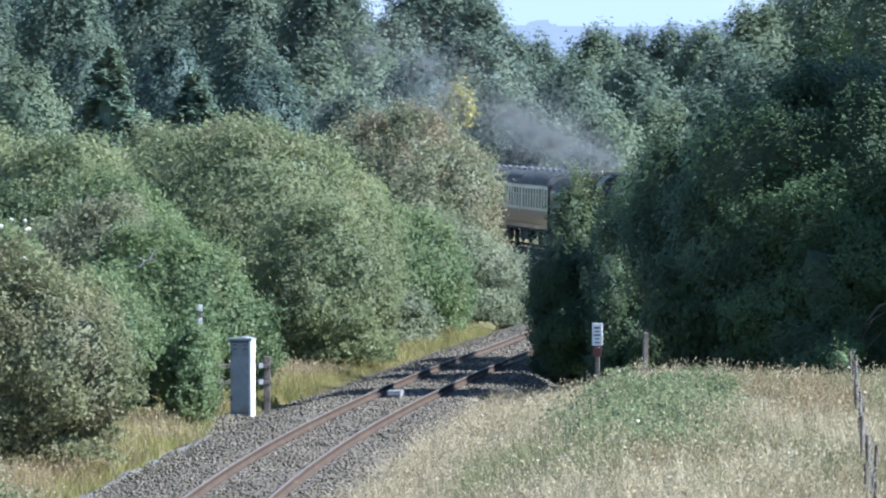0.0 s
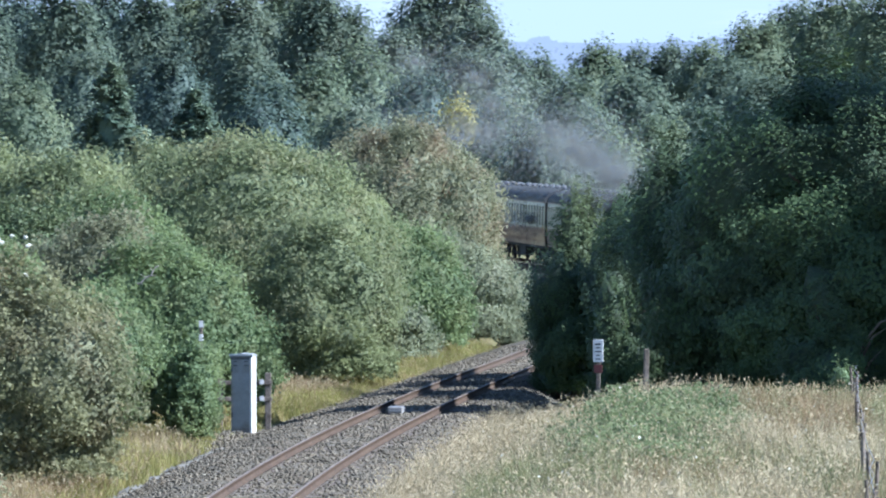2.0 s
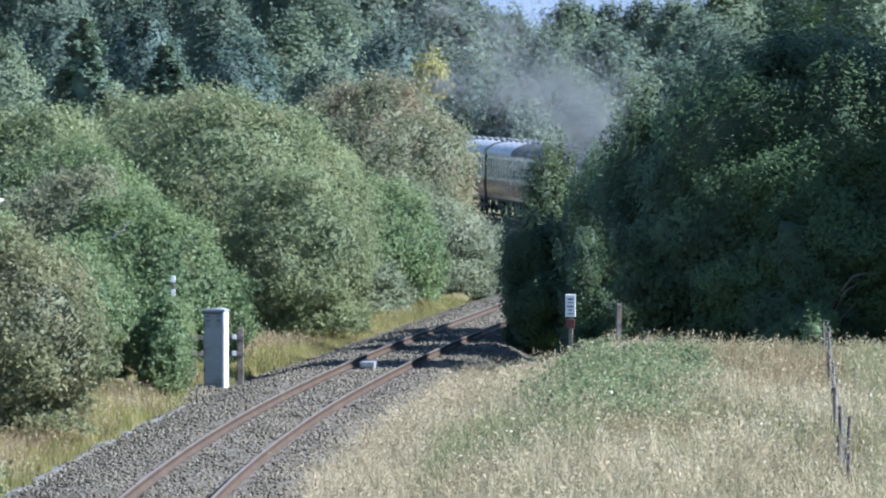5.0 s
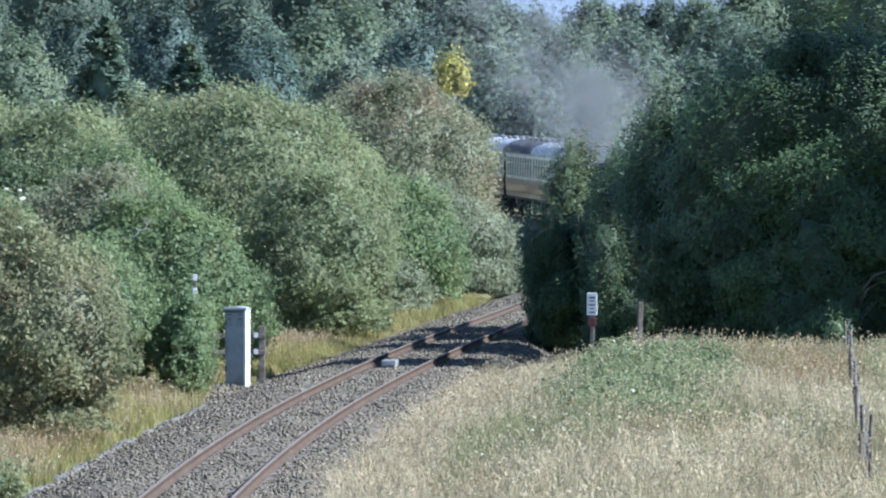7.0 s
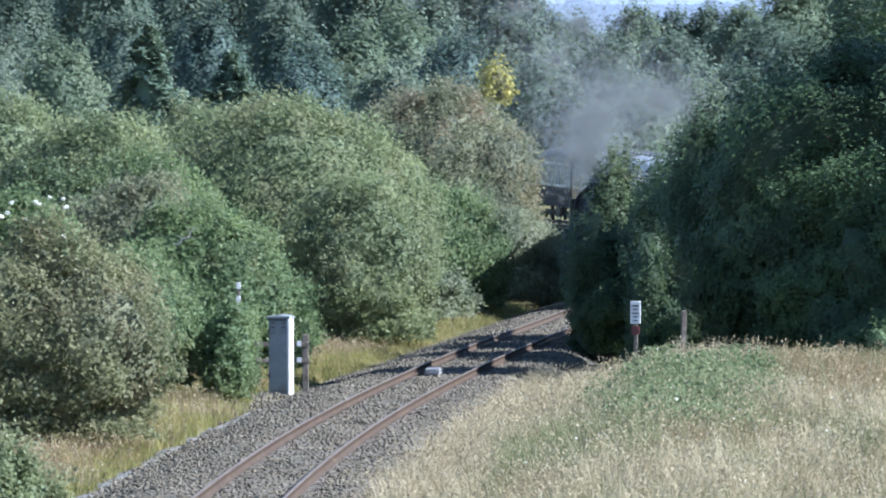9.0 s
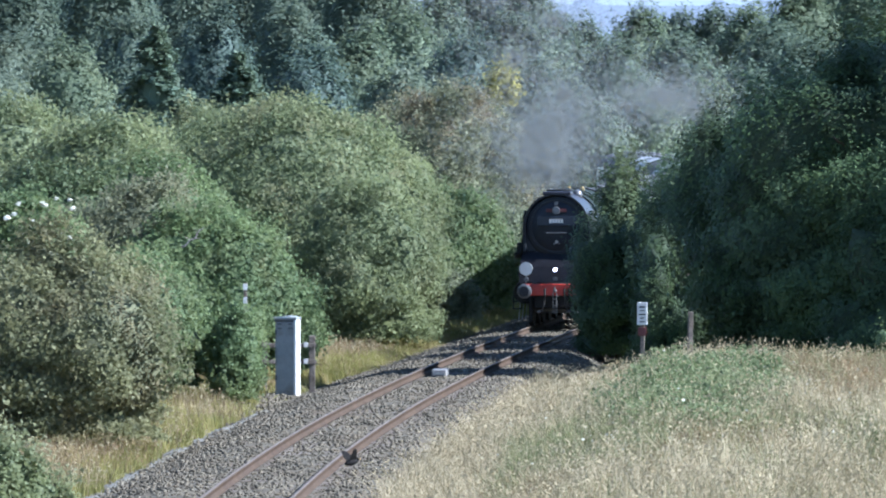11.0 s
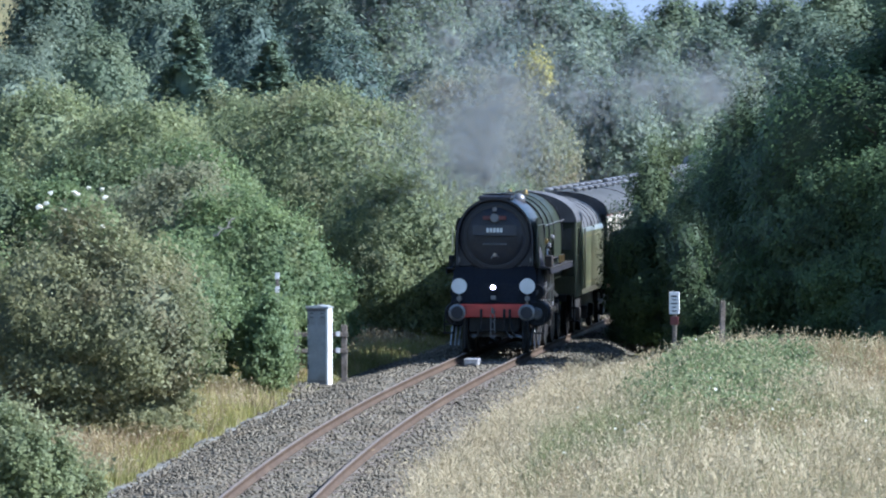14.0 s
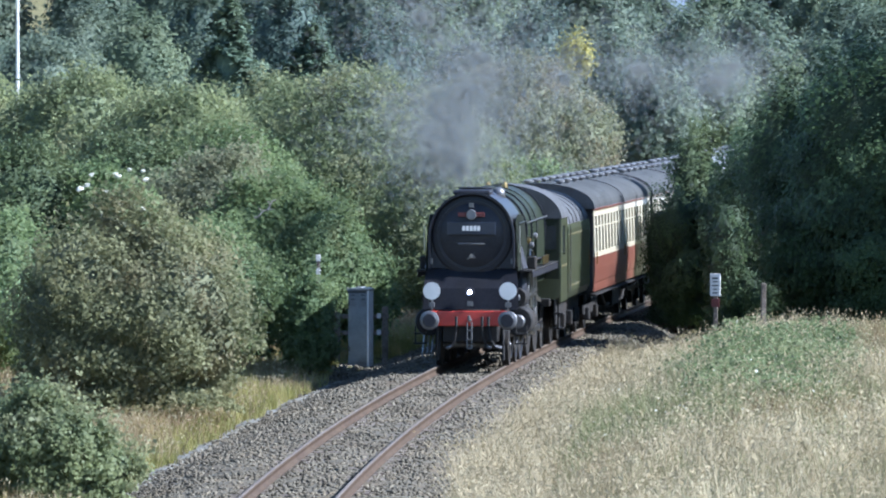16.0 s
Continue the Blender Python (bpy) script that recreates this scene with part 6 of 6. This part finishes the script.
def tender():
    e = new("tender")
    tagged(e, "green lined tender with curved-in sides, coupled behind the locomotive", "tender")
    out = [(-1.24, 1.12), (-1.33, 1.3), (-1.33, 2.80), (-1.30, 2.92), (1.30, 2.92), (1.33, 2.80), (1.33, 1.3), (1.24, 1.12)]
    bm = bmesh.new()
    sweep_y(bm, out, 0.5, 7.7)
    part("tank", bm, M_GREEN, e, "green tender tank with orange lining")
    bm = bmesh.new()
    sweep_y(bm, [(x, z) for x, z in arch(1.29, 2.90, 3.68, 20)], 0.7, 7.65)
    part("tank_top", bm, M_ROOFDARK, e, "dark curved tender top")
    for y in (1.4, 2.6, 3.8, 5.0, 6.2, 7.4):
        r = bmesh.new()
        sweep_y(r, [(x * 1.012, z + 0.012) for x, z in arch(1.29, 2.90, 3.68, 20)], y, y + 0.05)
        part("roof_rib", r, M_ROOFDARK, e)
    for sx in (-1, 1):
        for z in (1.42, 2.66):
            part("lining", bevelled(sx * 1.335 - 0.004, sx * 1.335 + 0.004, 0.6, 7.6, z, z + 0.025, 0.002), M_LINING, e)
        hr = bmesh.new()
        tube(hr, (sx * 1.38, 0.55, 1.3), (sx * 1.38, 0.55, 2.9), 0.018, 0.018, 6)
        part("handrail", hr, M_STEEL, e)
        part("side_frame", bevelled(sx * 1.0 - 0.03, sx * 1.0 + 0.03, 0.5, 7.7, 0.5, 1.12, 0.02), M_SOOT, e)
        for y in (1.6, 3.9, 6.2):
            ab = bevelled(sx * 1.08 - 0.09, sx * 1.08 + 0.09, y - 0.16, y + 0.16, 0.4, 0.75, 0.02)
            part("axle_box", ab, M_SOOT, e)
            WHEELS.append((wheel_parts(e, 0.54, y, sx, 9), 0.54))
    part("underframe", bevelled(-0.9, 0.9, 0.3, 7.8, 0.95, 1.14, 0.02), M_SOOT, e)
    return e


def carriage(label, upper, lower_paint, panels, L=19.7):
    """A bogie carriage; panels gives the paint of its four lengths of roof."""
    e = new("carriage")
    tagged(e, label, "carriage", "carriages of the train")
    bays = int((L - 0.6) / 1.0)
    for sx in (-1, 1):
        lower = bmesh.new()
        sec = [(1.30, 1.05), (1.375, 1.3), (1.40, 1.62), (1.40, 1.92), (1.36, 1.92), (1.36, 1.05)]
        sweep_y(lower, [(sx * x, z) for x, z in sec], 0, L)
        part("lower_panel", lower, lower_paint, e)
        up = bmesh.new()
        def slab(y0, y1, z0, z1):
            sweep_y(up, [(sx * (1.40 - 0.03 * (z0 - 1.92)), z0), (sx * (1.40 - 0.03 * (z1 - 1.92) - 0.02 * (z1 > 3)), z1), (sx * 1.33, z1), (sx * 1.36, z0)], y0, y1)
        slab(0, L, 1.92, 2.04), slab(0, L, 2.95, 3.10)
        y = 0.0
        edges = [0.45 + k * 1.0 + (0.25 if k >= bays // 2 else 0) for k in range(bays)]
        for a in edges:
            slab(y, a, 2.04, 2.95)
            y = a + 0.54 if a + 0.54 < L else L
        slab(min(y, L - 0.2), L, 2.04, 2.95)
        part("upper_panel", up, upper, e)
        for a in edges:
            if a + 0.54 > L:
                continue
            w = part("window", bevelled(sx * 1.345 - 0.01, sx * 1.345 + 0.01, a, a + 0.54, 2.04, 2.95, 0.004), M_GLASS, e)
            part("window_bar", bevelled(sx * 1.375 - 0.01, sx * 1.375 + 0.01, a, a + 0.54, 2.66, 2.70, 0.004), upper, w)
        part("gutter", bevelled(sx * 1.36 - 0.03, sx * 1.36 + 0.03, 0, L, 3.10, 3.15, 0.008), lower_paint, e)
        for y in (0.28, L * 0.49, L - 0.4):
            door = bmesh.new()
            tube(door, (sx * 1.43, y, 1.75), (sx * 1.43, y, 2.05), 0.015, 0.015, 6)
            part("door_handle", door, M_BRASS, e)
        foot = bevelled(sx * 1.32 - 0.08, sx * 1.32 + 0.08, 0.3, L - 0.3, 0.94, 0.98, 0.01)
        part("footboard", foot, M_SOOT, e)
        truss = bmesh.new()
        tube(truss, (sx * 1.1, L * 0.27, 0.95), (sx * 1.1, L * 0.36, 0.5), 0.04, 0.04, 6), tube(truss, (sx * 1.1, L * 0.36, 0.5), (sx * 1.1, L * 0.64, 0.5), 0.04, 0.04, 6)
        tube(truss, (sx * 1.1, L * 0.64, 0.5), (sx * 1.1, L * 0.73, 0.95), 0.04, 0.04, 6)
        part("truss", truss, M_SOOT, e)
        part("battery_box", bevelled(sx * 1.0 - 0.2, sx * 1.0 + 0.2, L * 0.42, L * 0.53, 0.45, 0.95, 0.03), M_SOOT, e)
    for y in (0.0, L):
        s = 1 if y else -1
        part("end_wall", bevelled(-1.36, 1.36, y - 0.05, y + 0.05, 1.05, 3.12, 0.02), M_SOOT, e)
        part("gangway", bevelled(-0.5, 0.5, y + s * 0.28 - 0.22, y + s * 0.28 + 0.22, 1.15, 3.25, 0.04), M_SOOT, e)
        for sx in (-1, 1):
            b = bmesh.new()
            turned(b, (sx * 0.87, y + s * 0.05, 1.05), (sx * 0.87, y + s * 0.5, 1.05), [(0, 0.1), (0.8, 0.08), (0.85, 0.2), (1, 0.2)], 16)
            part("buffer", b, M_SOOT, e)
    for k, paint in enumerate(panels):
        roof = bmesh.new()
        sweep_y(roof, [(x, z) for x, z in arch(1.38, 3.14, 3.77, 24, 0.12)], -0.08 + k * (L + 0.16) / 4, -0.08 + (k + 1) * (L + 0.16) / 4)
        part("roof_panel", roof, paint, e)
    for k, y in enumerate((-0.07, L / 2, L)):
        r = bmesh.new()
        w = 0.14 if k != 1 else 0.08
        sweep_y(r, [(x * 1.008, z + 0.014) for x, z in arch(1.385, 3.14, 3.775, 24, 0.12)], y - w / 2, y + w / 2)
        part("roof_rib", r, M_ROOFDARK, e)
    for k in range(int(L / 2.15)):
        for sx in (-1, 1):
            v = bmesh.new()
            turned(v, (sx * 0.36, 1.2 + k * 2.15 + 0.4 * sx, 3.70), (sx * 0.36, 1.2 + k * 2.15 + 0.4 * sx, 3.90), [(0, 0.08), (0.5, 0.08), (0.55, 0.15), (0.75, 0.15), (0.9, 0.06)], 12)
            part("roof_vent", v, M_VENT, e, "pale roof ventilator")
    part("floor_frame", bevelled(-1.3, 1.3, 0, L, 0.98, 1.12, 0.02), M_SOOT, e)
    for yb in (2.6, L - 2.6):
        for sx in (-1, 1):
            part("bogie_frame", bevelled(sx * 1.0 - 0.05, sx * 1.0 + 0.05, yb - 1.7, yb + 1.7, 0.42, 0.72, 0.04), M_SOOT, e)
            part("axle_box", bevelled(sx * 1.08 - 0.08, sx * 1.08 + 0.08, yb - 1.43, yb - 1.1, 0.3, 0.62, 0.03), M_SOOT, e)
            part("axle_box", bevelled(sx * 1.08 - 0.08, sx * 1.08 + 0.08, yb + 1.1, yb + 1.43, 0.3, 0.62, 0.03), M_SOOT, e)
            for dy in (-1.3, 1.3):
                bm = bmesh.new()
                turned(bm, (sx * 0.75 - 0.06, yb + dy, 0.46), (sx * 0.75 + 0.06, yb + dy, 0.46), [(0, 0.2), (0, 0.46), (1, 0.46), (1, 0.2)], 24)
                part("wheel", bm, M_SOOT, e)
    return e


loco = locomotive()
tend = tender()
coach = carriage("crimson and cream passenger carriage with a grey ribbed roof", M_CREAM, M_CRIMSON, [M_ROOF] * 4)
third = carriage("crimson and cream passenger carriage with a half-pale roof", M_CREAM, M_CRIMSON, [M_ROOF, M_ROOF, M_ROOFPALE, M_ROOFPALE])
fourth = carriage("crimson and cream passenger carriage with a half-grey roof", M_CREAM, M_CRIMSON, [M_ROOFPALE, M_ROOFPALE, M_ROOF, M_ROOF])
van = carriage("short crimson and cream van with a pale roof", M_CREAM, M_CRIMSON, [M_ROOFPALE] * 4, 10.6)
last = carriage("dull dark van with a sooty roof at the train's tail", M_CREAMDULL, M_SOOT, [M_ROOFDARK] * 4, 12.5)
# vehicle, how far its front is behind the locomotive's buffers, its length
coaches = [(coach, 21.3, 19.7), (copy_thing(coach, pose(0, 420, 0)), 41.9, 19.7), (third, 62.5, 19.7), (fourth, 83.1, 19.7), (van, 103.7, 10.6), (last, 115.2, 12.5)]
# ---------------------------------------------------------------- smoke
def smoke_material():
    m, nt, n, l, p = nodes_of("thin_smoke")
    p.inputs["Base Color"].default_value = (0.200, 0.208, 0.192, 1)
    p.inputs["Roughness"].default_value = 1.0
    p.inputs["Specular IOR Level"].default_value = 0.0
    geo = n.new("ShaderNodeNewGeometry")
    mr = n.new("ShaderNodeMapRange")
    mr.inputs["To Min"].default_value, mr.inputs["To Max"].default_value = 0.05, 0.11
    l.new(geo.outputs["Random Per Island"], mr.inputs["Value"])
    tl = n.new("ShaderNodeBsdfTranslucent")
    tl.inputs["Color"].default_value = (0.200, 0.208, 0.192, 1)
    both = n.new("ShaderNodeMixShader")
    both.inputs[0].default_value = 0.5
    l.new(p.outputs[0], both.inputs[1]), l.new(tl.outputs[0], both.inputs[2])
    tr = n.new("ShaderNodeBsdfTransparent")
    ms = n.new("ShaderNodeMixShader")
    l.new(mr.outputs[0], ms.inputs[0]), l.new(tr.outputs[0], ms.inputs[1]), l.new(both.outputs[0], ms.inputs[2])
    l.new(ms.outputs[0], n["Material Output"].inputs["Surface"])
    return m


M_SMOKE = smoke_material()
scene.cycles.transparent_max_bounces = 32
PUFFS = []           # (puff, offset from the chimney, drift a second)


def puff(seed, r, flakes, offset, drift):
    """A loose cloud of tiny drifting flecks, thinning outwards."""
    rng = np.random.default_rng(seed)
    flakes = int(flakes * 1.7)
    d = unit(rng, flakes)
    rad = np.abs(rng.normal(0, 0.48, flakes)) ** 0.9
    lump = 1 + 0.22 * np.sin(3 * d[:, 0] + seed) * np.sin(4 * d[:, 2] + 2 * seed)
    p = d * (rad * lump)[:, None] * np.array(r) * 1.15
    v, f = leaf_arrays(rng, p, unit(rng, flakes), np.full(flakes, 0.23), 0.9)
    ob = new("smoke_puff", raw_mesh("smoke_puff", v, f, M_SMOKE))
    tagged(ob, "thin blue-grey drifting locomotive smoke", "smoke", "smoke of the locomotive", "stuff")
    PUFFS.append((ob, offset, drift))


puff(1, (0.9, 1.4, 0.7), 260, (-0.4, 1.0, 0.5), (0.0, 0.0, 0.0))
puff(2, (1.7, 2.8, 1.3), 1300, (-0.9, 4.0, 0.7), (-0.01, 0.0, 0.01))
puff(3, (2.5, 4.5, 1.8), 3000, (-1.2, 9.0, 0.9), (-0.03, 0.0, 0.02))
puff(4, (2.8, 5.0, 2.0), 2900, (-1.7, 16.0, 1.5), (-0.04, 0.0, 0.02))
puff(5, (3.4, 6.0, 2.4), 2600, (-2.0, 23.0, 1.9), (-0.04, 0.0, 0.03))
puff(6, (3.8, 7.0, 2.6), 2000, (-2.3, 31.0, 2.8), (-0.05, 0.0, 0.03))
puff(7, (3.6, 8.0, 2.6), 1100, (-0.6, 36.0, 2.4), (-0.03, 0.0, 0.02))
puff(8, (4.4, 9.0, 2.8), 1500, (-4.5, 38.0, 4.0), (-0.06, 0.0, 0.03))
puff(9, (4.6, 9.0, 3.0), 1500, (-4.0, 48.0, 5.4), (-0.05, 0.0, 0.04))
puff(10, (4.8, 9.0, 3.2), 1300, (-6.5, 52.0, 6.2), (-0.06, 0.0, 0.04))
puff(11, (3.6, 9.0, 2.2), 2200, (-1.0, 66.0, 2.6), (-0.02, 0.0, 0.02))
puff(12, (3.6, 10.0, 2.2), 2200, (0.2, 84.0, 2.2), (-0.02, 0.0, 0.02))
puff(13, (3.6, 10.0, 2.4), 1900, (-0.5, 102.0, 2.6), (-0.02, 0.0, 0.02))


puff(14, (2.6, 9.0, 1.6), 1500, (-1.6, 44.0, -1.6), (-0.02, 0.0, 0.0))
puff(15, (2.6, 9.0, 1.6), 1500, (-1.6, 62.0, -1.4), (-0.02, 0.0, 0.0))


# ---------------------------------------------------------------- the bird
def blackbird():
    e = new("blackbird")
    tagged(e, "small black bird flying low with beating wings", "bird")
    bm = bmesh.new()
    turned(bm, (-0.13, 0, 0), (0.11, 0, 0), [(0, 0.012), (0.15, 0.035), (0.45, 0.05), (0.75, 0.045), (0.9, 0.034), (1, 0.012)], 14)
    part("body", bm, M_FEATHER, e, "", True)
    bm = bmesh.new()
    turned(bm, (0.08, 0, 0.02), (0.155, 0, 0.03), [(0, 0.015), (0.3, 0.034), (0.7, 0.03), (1, 0.01)], 12)
    h = part("head", bm, M_FEATHER, e, "", True)
    bm = bmesh.new()
    tube(bm, (0.15, 0, 0.028), (0.185, 0, 0.022), 0.009, 0.002, 6)
    part("beak", bm, M_BEAK, h, "yellow beak")
    bm = bmesh.new()
    vs = [bm.verts.new(p) for p in ((-0.10, -0.02, 0), (-0.10, 0.02, 0), (-0.25, 0.045, -0.01), (-0.26, 0, -0.012), (-0.25, -0.045, -0.01))]
    bm.faces.new(vs)
    bmesh.ops.solidify(bm, geom=bm.faces[:], thickness=0.008)
    part("tail", bm, M_FEATHER, e)
    wings = []
    for s in (-1, 1):
        bm = bmesh.new()
        vs = [bm.verts.new(p) for p in ((0.06, 0, 0), (0.075, s * 0.08, 0.012), (0.04, s * 0.17, 0.008), (-0.02, s * 0.21, 0.0), (-0.05, s * 0.15, 0.0), (-0.07, s * 0.07, 0.0), (-0.06, 0, 0))]
        bm.faces.new(vs)
        bmesh.ops.solidify(bm, geom=bm.faces[:], thickness=0.007)
        w = part("wing", bm, M_FEATHER, e)
        w.location = (0, s * 0.03, 0.025)
        wings.append((w, s))
    return e, wings


bird, bird_wings = blackbird()
bird.scale = (0.95, 0.95, 0.95)
# ---------------------------------------------------------------- sleepers of the line
def sleepers():
    me = mesh_of("sleeper", bevelled(-1.3, 1.3, -0.125, 0.125, -0.12, 0.02, 0.015))
    me.materials.append(M_SLEEPER)
    y, k = 110.0, 0
    while y < 232 and k < 290:
        ob = new("sleeper", me)
        ob.parent = bed
        sl = float(track_x(y + 0.5) - track_x(y - 0.5))
        ob.matrix_basis = pose(float(track_x(y)), y, float(track_z(y)) - 0.205, 0, 0, -math.degrees(math.atan(sl)))
        y += 0.66
        k += 1


sleepers()
# ---------------------------------------------------------------- what moves
RUN_T = np.array([0.0, 6.0, 12.0, 13.0, 14.0, 15.0, 16.0])
RUN_Y = np.array([317.5, 259.8, 199.5, 189.1, 179.0, 169.3, 160.0])


def front_s(t):
    """How far along the line the locomotive's buffers are."""
    return float(np.interp(t, RUN_T, [s_of(y) for y in RUN_Y]))


def riding(s, a, b):
    """Pose of a vehicle whose origin is at s, carried on the line at a and b metres behind its origin."""
    p, q = line_at(s + a), line_at(s + b)
    w = (q - p).normalized()
    o = p - w * a
    turn = math.degrees(math.atan2(-w.x, w.y))
    return pose(o.x, o.y, o.z, math.degrees(math.asin(w.z)), 0, turn)


# the blackbird: seconds, place
FLIGHT = [(0.0, -16.0, 84.0, 1.2), (9.5, -9.5, 92.0, 1.3), (10.5, -4.6, 99.0, 1.45), (10.8, -3.0, 100.0, 1.45), (11.0, -1.9, 100.0, 1.54), (11.1,
          -1.55, 100.0, 1.74), (11.2, -0.83, 100.0, 1.68), (11.3, -0.36, 100.0, 1.71), (11.4, 0.34, 100.0, 1.77), (11.5, 0.81, 100.0, 1.86), (11.6,
          1.49, 100.0, 1.83), (11.7, 1.99, 100.0, 1.83), (11.8, 2.74, 100.0, 1.89), (11.9, 3.17, 100.0, 1.8), (12.0, 3.86, 100.0, 1.96), (12.1, 4.33,
          100.0, 1.92), (12.4, 6.8, 100.5, 2.1), (13.0, 11.5, 103.0, 2.8), (16.0, 33.0, 115.0, 6.0)]


def motions():
    times = [k * 0.5 for k in range(33)]
    walk(loco, [(t, riding(front_s(t), 2.3, 10.5)) for t in times])
    walk(tend, [(t, riding(front_s(t) + 12.6, 1.6, 6.2)) for t in times])
    for c, back, length in coaches:
        walk(c, [(t, riding(front_s(t) + back, 2.6, length - 2.6)) for t in times])
    for ob, off, drift in PUFFS:
        rows = []
        for t in times:
            m = riding(front_s(t) + 2.0 + off[1], 0.0, 8.0) @ pose(off[0] + drift[0] * (t - 8), 0, 3.9 + off[2] + drift[2] * (t - 8))
            rows.append((t, m))
        walk(ob, rows)
    walk(bird, [(t, pose(x, y, z, 8 * math.sin(9 * t), -8, 48 + 6 * math.sin(5 * t))) for t, x, y, z in FLIGHT])
    for w, s in bird_wings:
        x, y, z = w.location
        rows = [(0.0, pose(x, y, z, s * 10))]
        for k in range(100, 140):
            rows.append((k * 0.1, pose(x, y, z, s * (10 + 44 * math.cos(math.tau * (k - 110) * 0.3)))))
        rows.append((16.0, pose(x, y, z, s * 10)))
        walk(w, rows)
    s0 = front_s(0.0)
    for w, r in WHEELS:
        x, y, z = w.location
        step = 2 if r > 0.9 else 1
        rows = []
        for k in range(0, 481, step):
            t = k / 30.0
            rows.append((t, pose(x, y, z, math.degrees((s0 - front_s(t)) / r), 0, 0)))
        walk(w, rows)
    for ro, y, z, c, ph in RODS:
        rows = []
        for k in range(0, 481, 2):
            t = k / 30.0
            a = ph + (s0 - front_s(t)) / 0.94
            rows.append((t, pose(0, y + c * math.cos(a), z + c * math.sin(a))))
        walk(ro, rows)


motions()
